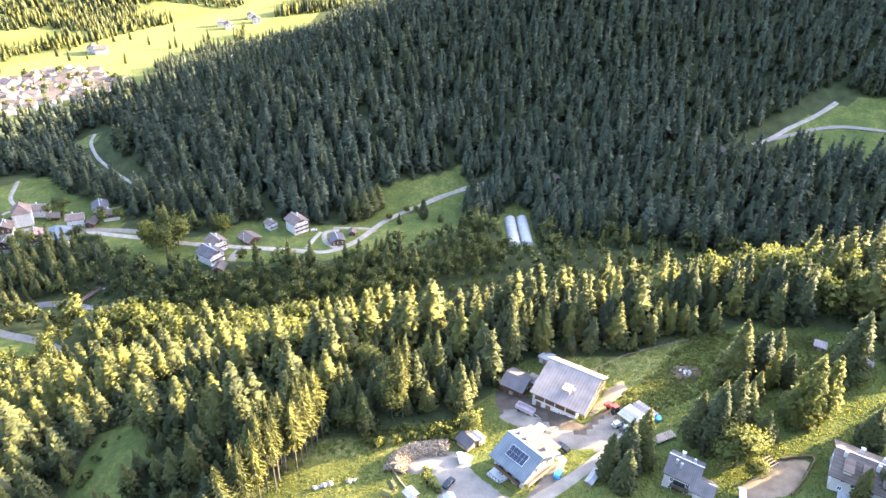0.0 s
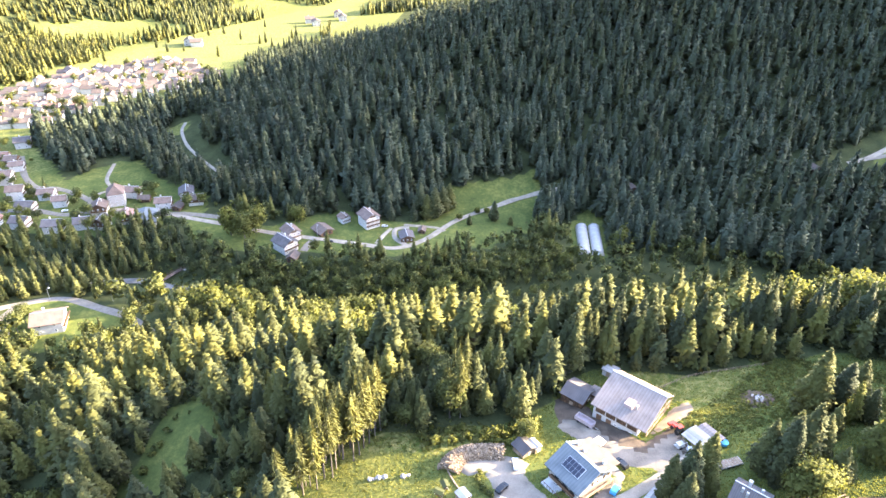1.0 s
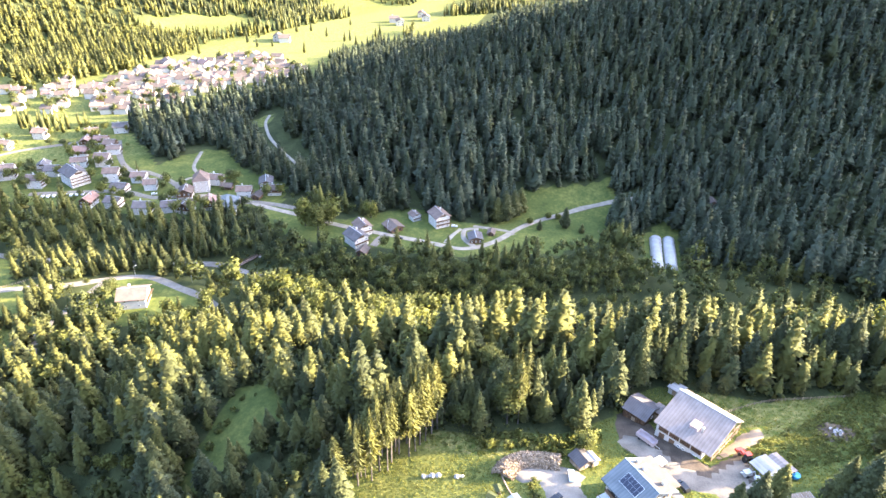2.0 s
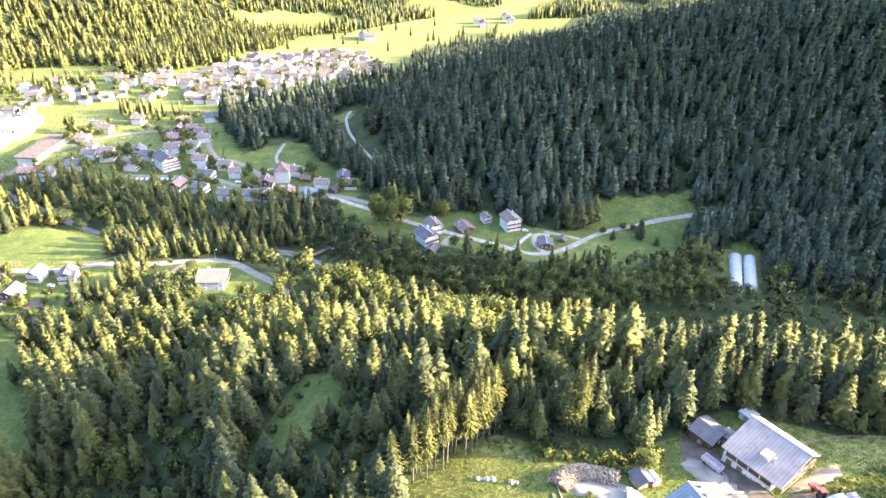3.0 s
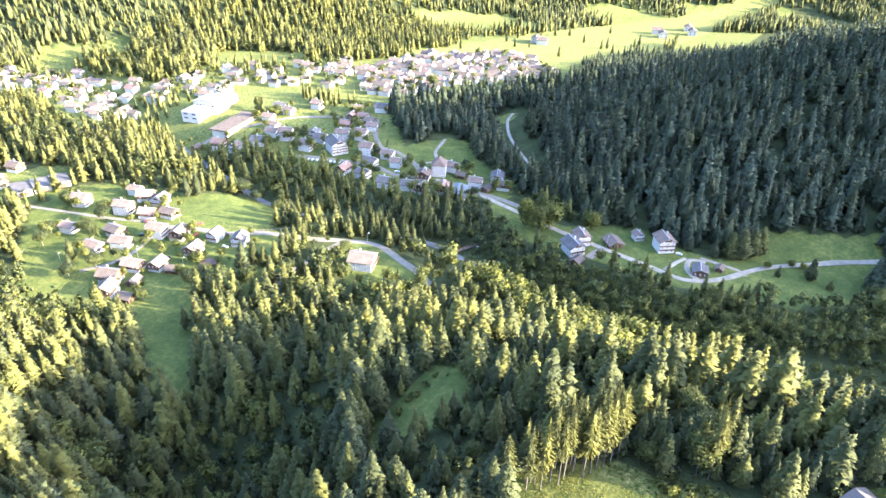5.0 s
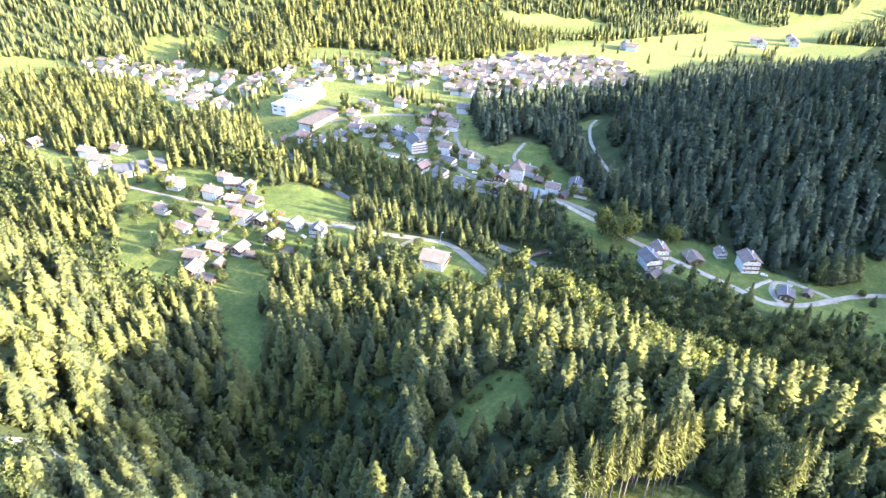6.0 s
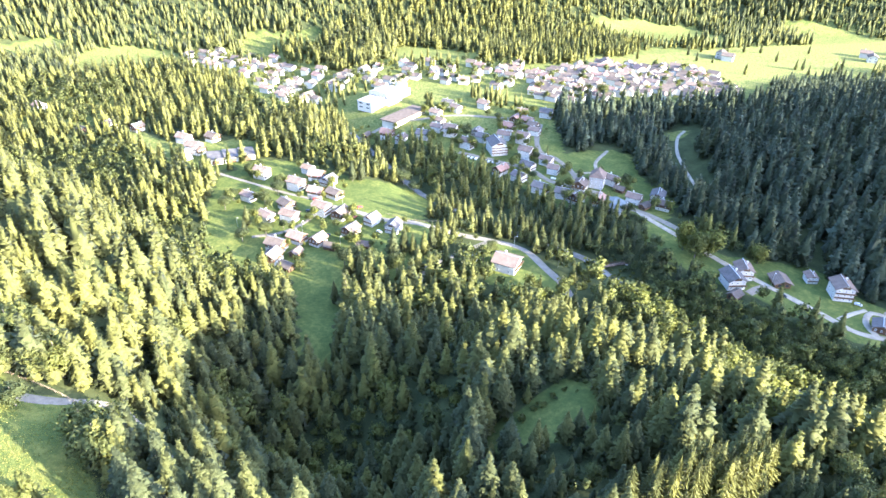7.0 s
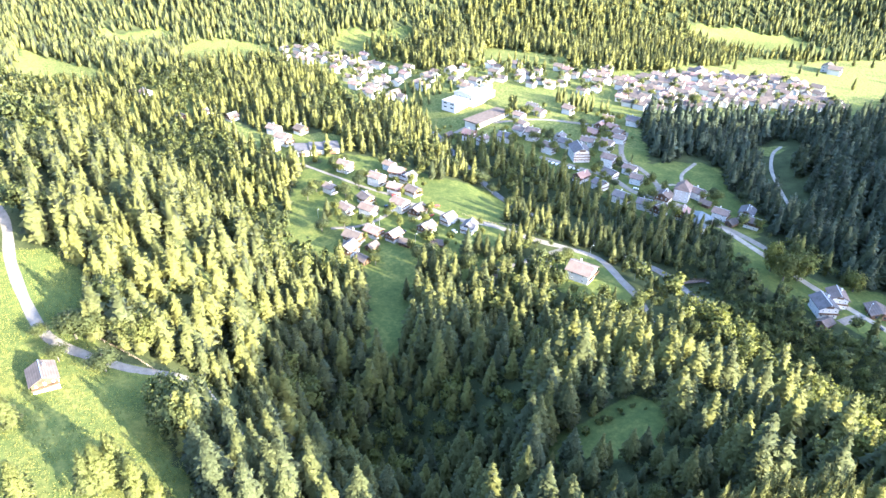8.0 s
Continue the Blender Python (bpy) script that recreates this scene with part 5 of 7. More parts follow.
def run_wall(name, label, points, height, thick, material, category="wall"):
    verts, faces = [], []
    path = fine_line(points, 1.5)
    for k, q in enumerate(path):
        d = path[min(k + 1, len(path) - 1)] - path[max(k - 1, 0)]
        side = np.array((-d[1], d[0])) / max(np.hypot(*d), 1e-6) * thick / 2
        z = float(ground_z(*q))
        for s, h in ((-1, -0.8), (1, -0.8), (1, height), (-1, height)):
            verts.append((q[0] + s * side[0], q[1] + s * side[1], z + h))
    for k in range(len(path) - 1):
        for c in range(4):
            j = (c + 1) % 4
            faces.append((k * 4 + c, k * 4 + j, (k + 1) * 4 + j, (k + 1) * 4 + c))
    m = len(path) * 4
    faces += [(3, 2, 1, 0), (m - 4, m - 3, m - 2, m - 1)]
    me = bpy.data.meshes.new(name)
    me.from_pydata(verts, [], faces)
    me.materials.append(material)
    return tagged(new(name, me), label, category, kind="structure")


COURT_EDGE = [COURT[3], COURT[4], COURT[5], COURT[6]]
run_wall("court_wall", "low dark timber wall round the earth forecourt", COURT_EDGE, 0.8, 0.3, TIMBER)
run_wall("lawn_edging", "pale timber edging between lawn and firewood", [(-12.5, 115.5), (-9.6, 110.0), (-6.5, 105.5)], 0.35, 0.3, PALE_TIMBER, "edging")
rack = thing("timber_rack", "low timber rack on the earth forecourt", "rack")
for k in range(4):
    part("bar", boxes((-1.6, -1.2 + k * 0.8, 0.3, 1.6, -0.95 + k * 0.8, 0.5)), PALE_TIMBER, rack)
for x in (-1.4, 1.2):
    part("bearer", boxes((x, -1.3, -0.1, x + 0.2, 1.6, 0.3)), TIMBER, rack)
park(rack, 82.5, 110.5, 30, 0.24)


def lawn_swing(x, y, turn):
    g = thing("garden_swing", "dark green covered garden swing on the lawn", "garden swing")
    part("canopy", prism(bmesh.new(), [(-1.0, 1.9), (0, 2.2), (1.0, 1.9), (1.0, 1.98), (0, 2.3), (-1.0, 1.98)], -1.2, 1.2), NEEDLES, g)
    part("seat", boxes((-0.4, -0.9, 0.5, 0.4, 0.9, 0.62), (0.3, -0.9, 0.62, 0.42, 0.9, 1.2)), TIMBER, g)
    for sx in (-0.9, 0.9):
        for sy in (-1.1, 1.1):
            part("leg", rod(bmesh.new(), (sx, sy, -0.2), (0, sy, 1.95), 0.05, 0.05, 5), STEEL, g)
    park(g, x, y, turn, 0.0)


lawn_swing(-11.5, 107.5, 30)
lawn_swing(-12.6, 104.8, 70)


def rail_fence(label, points):
    g = thing("rail_fence", label, "fence", "rail fences")
    path = fine_line(points, 2.4)
    for a, b in zip(path, path[1:]):
        za, zb = float(ground_z(*a)), float(ground_z(*b))
        part("post", boxes((a[0] - 0.07, a[1] - 0.07, za - 0.4, a[0] + 0.07, a[1] + 0.07, za + 1.15)), PALE_TIMBER, g)
        for h in (0.5, 0.95):
            part("rail", rod(bmesh.new(), (a[0], a[1], za + h), (b[0], b[1], zb + h), 0.05, 0.05, 5), PALE_TIMBER, g)


rail_fence("weathered timber rail fence along the hamlet field", [(-318, 205), (-300, 214), (-285, 232)])
rail_fence("weathered timber rail fence beside the western road", [(-172, 4), (-184, 2), (-196, -6), (-206, -14)])
rail_fence("weathered timber rail fence behind the farm", [(46, 152), (58, 160), (70, 164), (84, 168)])


# ---- larger buildings of the valley ----
def flat_block(parent, name, x0, y0, x1, y1, h, wall, roof, rows, cols, eave=0.5, base=-2.5):
    """A plain block with a roof slab and rows of window bands on its long sides."""
    b = part(name, boxes((x0, y0, base, x1, y1, h)), wall, parent)
    part("roof", boxes((x0 - eave, y0 - eave, h, x1 + eave, y1 + eave, h + 0.4)), roof, parent)
    for r in range(rows):
        z = h * (r + 0.55) / rows
        for c in range(cols):
            y = y0 + (y1 - y0) * (c + 0.5) / cols
            window(parent, (x1 + 0.06, y, z), 90, (y1 - y0) / cols * 0.6, h / rows * 0.45)
        for c in range(max(2, cols // 2)):
            x = x0 + (x1 - x0) * (c + 0.5) / max(2, cols // 2)
            window(parent, (x, y0 - 0.06, z), 0, (x1 - x0) / max(2, cols // 2) * 0.5, h / rows * 0.45)
    return b


def school_hall():
    g = thing("school_hall", "large white hall with stepped wings and flat roofs", "hall")
    part("wall", prism(bmesh.new(), [(-14, -2), (14, -2), (14, 12), (0, 14.5), (-14, 12)], -13, 13), PLASTER, g)
    part("roof", gable_roof(28, 26, 12, 2.5, 0.8, 0.5), ROOF_PALE, g)
    for k in range(5):
        window(g, (14.06, -10 + k * 5, 7.5), 90, 3.0, 2.2)
        window(g, (-10 + k * 5, -13.06, 8.5), 0, 3.0, 2.2)
    flat_block(g, "west_wing", -12, -38, 8, -14.2, 8.5, PLASTER, ROOF_PALE, 2, 5)
    flat_block(g, "east_wing", -8, 14.2, 10, 36, 8.0, CREAM, ROOF_PALE, 2, 5)
    set_down(g, -512, 334, 20)
    g.scale = (0.82, 0.82, 0.85)
    return g


def low_hall():
    g = thing("low_hall", "long low building with a brown roof and glazed front", "hall")
    part("wall", boxes((-7, -23, -2, 7, 23, 4.4)), CREAM, g)
    part("roof", boxes((-8.5, -24.5, 4.4, 8.5, 24.5, 5.2)), ROOF_BROWN, g)
    for k in range(12):
        window(g, (7.06, -21 + k * 3.8, 2.4), 90, 2.6, 2.4)
    return set_down(g, -461, 320, 18)


def hotel():
    g = chalet("hotel", "big white hotel with dark roof and timber balconies", 16, 21, 10.5, 3.6, PLASTER, None, ROOF_DARK, 4, 2, True, True)
    for f in range(1, 4):
        z = 10.5 / 4 * f
        b = part("side_balcony", boxes((8.02, -9, z, 9.3, 9, z + 0.18)), TIMBER, g)
        part("railing", boxes((9.2, -9, z + 0.18, 9.3, 9, z + 1.0)), TIMBER, b)
    set_down(g, -354, 336, 65)
    g.scale = (0.8, 0.8, 0.82)
    return g


def church_house():
    g = thing("tall_stone_house", "tall stone house with a steep brown-grey hipped roof", "house")
    part("wall", boxes((-6.5, -7.5, -2.5, 6.5, 7.5, 12.0)), STONE, g)
    bm = bmesh.new()
    base = [bm.verts.new(c) for c in ((-7.2, -8.2, 11.9), (7.2, -8.2, 11.9), (7.2, 8.2, 11.9), (-7.2, 8.2, 11.9))]
    a, b = bm.verts.new((0, -3.0, 19.0)), bm.verts.new((0, 3.0, 19.0))
    bm.faces.new(base[::-1])
    for f in ((base[0], base[1], a), (base[1], base[2], b, a), (base[2], base[3], b), (base[3], base[0], a, b)):
        bm.faces.new(f)
    part("roof", bm, ROOF_UMBER, g)
    for f in range(4):
        for k in range(3):
            window(g, (-4.3 + k * 4.3, -7.56, 1.6 + f * 2.9), 0)
            window(g, (6.56, -5 + k * 5, 1.6 + f * 2.9), 90)
            window(g, (-6.56, -5 + k * 5, 1.6 + f * 2.9), -90)
    set_down(g, -264, 353, 30)
    g.scale = (0.78, 0.78, 0.72)
    return g


def blue_roof_hall():
    g = thing("workshop", "low workshop with a pale blue sheet roof", "workshop")
    part("wall", prism(bmesh.new(), [(-7, -2), (7, -2), (7, 4.2), (0, 6), (-7, 4.2)], -9, 9), PLASTER, g)
    part("roof", gable_roof(14, 18, 4.2, 1.8, 0.8), ROOF_BLUE, g)
    for k in range(4):
        window(g, (7.06, -6.5 + k * 4.3, 2.2), 90, 1.6, 1.4)
    part("gate", boxes((-2, -9.1, 0, 2, -9.02, 3.4)), TIMBER, g, "brown sliding gate")
    return set_down(g, -232, 331, 25)


def roadside_hall():
    g = chalet("guesthouse", "white roadside guesthouse with a broad grey roof", 12, 13, 6.2, 2.8, PLASTER, None, ROOF_UMBER, 2, 2, True, True)
    return set_down(g, -221, 224, 115)


def depot():
    g = thing("depot", "low depot sheds with flat dark grey roofs", "depot")
    for k in range(3):
        part("wall", boxes((-17 + k * 12, -8, -2, -6.5 + k * 12, 8, 4.0)), CREAM, g)
        part("roof", prism(bmesh.new(), [(-17.6 + k * 12, 4.0), (-5.9 + k * 12, 4.0), (-5.9 + k * 12, 4.5), (-17.6 + k * 12, 5.4)], -8.6, 8.6), ROOF_DARK, g)
        part("gate", boxes((-14.5 + k * 12, -8.1, 0, -9 + k * 12, -8.02, 3.2)), TIMBER, g)
    return set_down(g, -469, 160, 75)


school_hall()
low_hall()
hotel()
church_house()
blue_roof_hall()
roadside_hall()
depot()
shed("garage", "small white garage beside the guesthouse", 5, 6, 2.8, 0.8, PLASTER, ROOF_PALE, -240, 214, 115)
for k, (x, y, turn) in enumerate(((-276, 960, 20), (-303, 918, 25), (-318, 935, 110), (-290, 985, 20), (-420, 770, 20), (-408, 765, 110))):
    copy_thing(TOWN_KINDS[k % 4], pose(x, y, float(ground_z(x, y)), 0, 0, turn))


# ---- plastic tunnels ----
def tunnel(x, y, turn, length, radius):
    g = thing("plastic_tunnel", "long white plastic-covered growing tunnel in the meadow", "greenhouse", "tunnels")
    bm = bmesh.new()
    n_seg, n_len = 14, 12
    rings = []
    for i in range(n_len + 1):
        yy = -length / 2 + length * i / n_len
        sag = 0.97 if i % 2 else 1.0
        rings.append([bm.verts.new((radius * sag * math.cos(math.pi * k / n_seg), yy, radius * sag * 0.95 * math.sin(math.pi * k / n_seg) + (-0.6 if k in (0, n_seg) else 0))) for k in range(n_seg + 1)])
    for a, b in zip(rings, rings[1:]):
        for k in range(n_seg):
            bm.faces.new((a[k], a[k + 1], b[k + 1], b[k]))
    bm.faces.new(rings[0])
    bm.faces.new(rings[-1][::-1])
    part("cover", bm, FILM, g, smooth_faces=True)
    for i in range(0, n_len + 1, 2):
        yy = -length / 2 + length * i / n_len
        hoop = bmesh.new()
        for k in range(n_seg):
            p, q = (math.pi * k / n_seg, math.pi * (k + 1) / n_seg)
            rod(hoop, (radius * 1.01 * math.cos(p), yy, radius * 0.965 * math.sin(p)), (radius * 1.01 * math.cos(q), yy, radius * 0.965 * math.sin(q)), 0.05, 0.05, 4)
        part("hoop", hoop, STEEL, g)
    part("door", boxes((-1.2, -length / 2 - 0.08, -0.3, 1.2, -length / 2 - 0.02, 2.2)), TRIM, g)
    return set_down(g, x, y, turn, 0.1)


tunnel(44.0, 356.0, 1.0, 35, 3.7)
tunnel(52.0, 357.0, 1.0, 35, 3.7)


# ---- foot bridge over the stream ----
def bridge():
    g = thing("bridge", "narrow grey timber bridge over the stony stream", "bridge")
    part("deck", boxes((-1.2, -13, -0.3, 1.2, 13, 0.0)), ROOF_UMBER, g)
    for x in (-1.15, 1.05):
        rail = part("railing", boxes((x, -13, 0.95, x + 0.1, 13, 1.08), (x, -13, 0.5, x + 0.1, 13, 0.58)), TIMBER, g)
        for k in range(14):
            part("post", boxes((x - 0.02, -12.9 + k * 1.98, -0.3, x + 0.12, -12.75 + k * 1.98, 1.1)), TIMBER, rail)
    for y in (-11.5, 11.5):
        part("abutment", boxes((-2.4, y - 1.5, -7, 2.4, y + 1.5, -0.3)), STONE, g)
    g.matrix_basis = pose(-194, 284, float(ground_z(-190, 294)) + 0.2, 0, 0, -22)


bridge()


# ---- lamps and poles ----
def lamp_post():
    g = thing("street_lamp", "slender grey street lamp beside the lane", "street lamp", "street lamps")
    part("pole", rod(bmesh.new(), (0, 0, -0.5), (0, 0, 7.0), 0.09, 0.06, 6), STEEL, g)
    part("arm", rod(bmesh.new(), (0, 0, 6.9), (1.2, 0, 7.2), 0.05, 0.04, 5), STEEL, g)
    part("lamp_head", boxes((0.9, -0.15, 7.12, 1.6, 0.15, 7.3)), TRIM, g)
    return g


lamp = set_down(lamp_post(), -219.3, 49.1, 30)
for x, y, turn in ((-300, 160, 20), (-330, 150, 100), (-238, 246, 40), (-205, 250, 60), (-120, 333, 90), (-330, 300, 50), (-360, 120, 10), (-345, 188, 70)):
    copy_thing(lamp, pose(x, y, float(ground_z(x, y)), 0, 0, turn))


# ---- trees ----
def spruce_mesh(tufts, seed, bare=0.08, girth=0.15, size=0.06, sides=6, power=0.6, whorls=14, branches=7, ragged=1.0, core=1.0):
    """Needled crown of unit height: a ragged inner mass set with tiers of hanging twig tufts."""
    rng = np.random.default_rng(seed)
    verts, faces = [], []

    def out(f):
        return girth * (0.05 + 0.95 * (1 - f) ** power) * np.minimum(1, 0.6 + 1.9 * f)

    rings = (0.0, 0.2, 0.45, 0.72)
    for f in rings:
        for k in range(sides):
            a, r = math.tau * (k + rng.uniform(-0.25, 0.25)) / sides, core * float(out(f)) * rng.uniform(0.35, 0.68)
            verts.append((r * math.cos(a), r * math.sin(a), bare + (1 - bare) * (f + rng.uniform(-0.025, 0.025))))
    verts.append((0, 0, 0.93))
    for row in range(len(rings) - 1):
        for k in range(sides):
            p, q = row * sides + k, row * sides + (k + 1) % sides
            faces += [(p, q, q + sides), (p, q + sides, p + sides)]
    top = len(verts) - 1
    faces += [(top - sides + k, top - sides + (k + 1) % sides, top) for k in range(sides)]
    # twig tufts, gathered on boughs of uneven length
    f = 1 - ((np.arange(tufts) + rng.random(tufts)) / tufts) ** 0.66
    tier = np.minimum((f * whorls).astype(int), whorls - 1)
    bough = rng.integers(0, branches, tufts)
    reach = rng.uniform(0.72, 1.16, (whorls, branches))[tier, bough]
    a = rng.uniform(0, math.tau, whorls)[tier] + math.tau * (bough + rng.normal(0, 0.2, tufts)) / branches
    deep = rng.uniform(0, 1, tufts) ** 0.5
    r = out(f) * (0.5 + 0.58 * deep) * (1 + (reach - 1) * ragged)
    z = bare + (0.985 - bare) * (tier + 0.5 + 0.5 * (f * whorls - tier)) / whorls - 0.3 * r * deep * (1 - 0.6 * f)
    w, long = size * rng.uniform(0.4, 0.85, tufts), size * rng.uniform(0.75, 1.35, tufts)
    drop, roll = rng.uniform(-0.35, 0.9, tufts), rng.uniform(-1.1, 1.1, tufts)
    c, d, r0 = np.cos(a), np.sin(a), np.maximum(r - long, 0)
    r = np.maximum(r, 0.01)
    tri = np.stack([np.stack([r0 * c - w * d, r0 * d + w * c, z + w * roll], -1), np.stack([r0 * c + w * d, r0 * d - w * c, z - w * roll], -1),
                    np.stack([r * c, r * d, z - long * drop], -1)], 1).reshape(-1, 3)
    faces += (len(verts) + np.arange(3 * tufts).reshape(-1, 3)).tolist()
    verts += tri.tolist()
    base = len(verts)
    verts += [(0, 0, 1.01), (0.014, 0, 0.93), (-0.007, 0.012, 0.93), (-0.007, -0.012, 0.93)]
    faces += [(base, base + 1, base + 2), (base, base + 2, base + 3), (base, base + 3, base + 1)]
    return np.array(verts), np.array(faces)


def bough_mesh(layers, branches, seed, bare=0.08, girth=0.15, twigs=5, hang=0.5, broad=0.34, core=0.55):
    """Close-seen crown of unit height: whorls of drooping boughs with twigs to both sides, round a ragged inner mass."""
    rng = np.random.default_rng(seed)
    verts, faces = [], []
    rings, sides = (0.0, 0.12, 0.3, 0.5, 0.7, 0.86), 6
    for f in rings:
        for k in range(sides):
            a = math.tau * (k + rng.uniform(-0.3, 0.3)) / sides
            r = core * rng.uniform(0.65, 1.2) * girth * (0.05 + 0.95 * (1 - f) ** 0.68) * min(1, 0.55 + 2.0 * f)
            verts.append((r * math.cos(a), r * math.sin(a), bare + (0.97 - bare) * (f + rng.uniform(-0.03, 0.03))))
    verts.append((0, 0, 0.96))
    for row in range(len(rings) - 1):
        for k in range(sides):
            p, q = row * sides + k, row * sides + (k + 1) % sides
            faces += [(p, q, q + sides), (p, q + sides, p + sides)]
    last = len(verts) - 1
    faces += [(last - sides + k, last - sides + (k + 1) % sides, last) for k in range(sides)]
    for i in range(layers):
        f = (i + rng.uniform(-0.3, 0.3)) / layers
        f = min(max(f, 0), 0.985)
        z = bare + (0.99 - bare) * f
        r = girth * (0.05 + 0.95 * (1 - f) ** 0.68) * min(1, 0.55 + 2.0 * f)
        turn = rng.uniform(0, math.tau)
        for k in range(branches if f < 0.85 else branches - 3):
            a = turn + math.tau * (k + rng.uniform(-0.3, 0.3)) / branches
            rr = r * rng.uniform(0.65, 1.2)
            drop = rng.uniform(0.1, 0.55) - 0.35 * f
            c, d = math.cos(a), math.sin(a)
            for j in range(twigs):
                g = (j + 0.9) / twigs
                x0, z0 = rr * g * 0.95, z - rr * drop * g * g
                for side in (-1, 1):
                    w = side * (rr * broad * (1 - 0.65 * g) + 0.006) * rng.uniform(0.5, 1.4)
                    x1, z1 = x0 + rr * rng.uniform(0.06, 0.3), z0 - abs(w) * hang * rng.uniform(0.3, 1.6) - 0.002
                    xb = max(x0 - rr / twigs * 1.15, 0)
                    base = len(verts)
                    verts += [(xb * c, xb * d, z0 + 0.012 * (1 - f)), (x0 * c, x0 * d, z0), (x1 * c - w * d, x1 * d + w * c, z1)]
                    faces.append((base, base + 1, base + 2))
    base = len(verts)
    verts += [(0, 0, 1.03), (0.008, 0, 0.94), (-0.004, 0.007, 0.94), (-0.004, -0.007, 0.94)]
    faces += [(base, base + 1, base + 2), (base, base + 2, base + 3), (base, base + 3, base + 1)]
    return np.array(verts), np.array(faces)


def leaf_mesh(clumps, seed, size=0.12, low=0.25, wide=0.34, lobes=7):
    """Broad crown of unit height: lobes of small leaf tufts round ragged inner masses, with gaps between."""
    rng = np.random.default_rng(seed)
    centres = rng.uniform(-1, 1, (lobes, 3)) * (0.72, 0.72, 0.75)
    centres[:, 2] *= 1 - 0.35 * np.hypot(centres[:, 0], centres[:, 1])
    bulk = rng.uniform(0.3, 0.5, lobes)
    lift = lambda c: np.array((c[0] * wide, c[1] * wide, min(max(low + (1 - low) * (0.5 + 0.48 * c[2]), low * 0.5), 1)))
    verts, faces = [], []
    for c, r in zip(centres, bulk):
        base = len(verts)
        for d in ((1, 0, 0), (0, 1, 0), (-1, 0, 0), (0, -1, 0), (0, 0, 1), (0, 0, -1)):
            verts.append(tuple(lift(c * 0.68 + np.array(d) * r * rng.uniform(0.35, 0.65))))
        for k in range(4):
            faces += [(base + k, base + (k + 1) % 4, base + 4), (base + (k + 1) % 4, base + k, base + 5)]
    for i in range(clumps):
        k = i % lobes
        d = rng.normal(size=3)
        d[2] += 0.15
        d /= np.linalg.norm(d)
        p = lift(centres[k] * 0.68 + d * bulk[k] * rng.uniform(0.55, 1.35))
        n_ = d + rng.normal(size=3) * 0.95
        n_ /= np.linalg.norm(n_)
        u = np.cross(n_, rng.normal(size=3))
        u /= np.linalg.norm(u)
        v = np.cross(n_, u)
        s = size * rng.uniform(0.5, 1.15)
        base = len(verts)
        verts += [tuple(p + u * s * 0.7), tuple(p - u * s * 0.35 + v * s * 0.6), tuple(p - u * s * 0.35 - v * s * 0.6)]
        faces.append((base, base + 1, base + 2))
    return np.array(verts), np.array(faces)


def trunk_mesh(top=0.9, r=0.012, sides=5):
    verts, faces = [], []
    for z, k in ((-0.06, 1.35), (0.03, 1.0), (0.45, 0.7), (top, 0.12)):
        verts += [(r * k * math.cos(t * math.tau / sides), r * k * math.sin(t * math.tau / sides), z) for t in range(sides)]
    for row in range(3):
        for t in range(sides):
            a, b = row * sides + t, row * sides + (t + 1) % sides
            faces += [(a, b, b + sides), (a, b + sides, a + sides)]
    return np.array(verts), np.array(faces)


def leaf_normals(verts, seed=5):
    """Needles and leaves face outward from the crown, each tuft turned a little its own way."""
    rng = np.random.default_rng(seed)
    reach = np.hypot(verts[:, 0], verts[:, 1]).max()
    out = np.stack([verts[:, 0] / reach, verts[:, 1] / reach, 0.9 * (verts[:, 2] - 0.2)], -1)
    out /= np.linalg.norm(out, axis=1, keepdims=True) + 1e-6
    own = rng.normal(0, 0.42, (len(verts) // 3 + 1, 3)).repeat(3, axis=0)[-len(verts):]
    out = out + own
    return out / (np.linalg.norm(out, axis=1, keepdims=True) + 1e-6)


def mesh_from(name, verts, faces, material, tint=None, normals=None):
    me = bpy.data.meshes.new(name)
    me.vertices.add(len(verts))
    me.vertices.foreach_set("co", np.asarray(verts, np.float32).ravel())
    me.loops.add(len(faces) * 3)
    me.loops.foreach_set("vertex_index", np.asarray(faces, np.int32).ravel())
    me.polygons.add(len(faces))
    me.polygons.foreach_set("loop_start", np.arange(0, len(faces) * 3, 3, dtype=np.int32))
    me.update(calc_edges=True)
    me.materials.append(material)
    if tint is not None:
        me.attributes.new("tint", "FLOAT", "POINT").data.foreach_set("value", np.asarray(tint, np.float32))
    if normals is not None:
        me.attributes.new("custom_normal", "FLOAT_VECTOR", "POINT").data.foreach_set("vector", np.asarray(normals, np.float32).ravel())
    return me


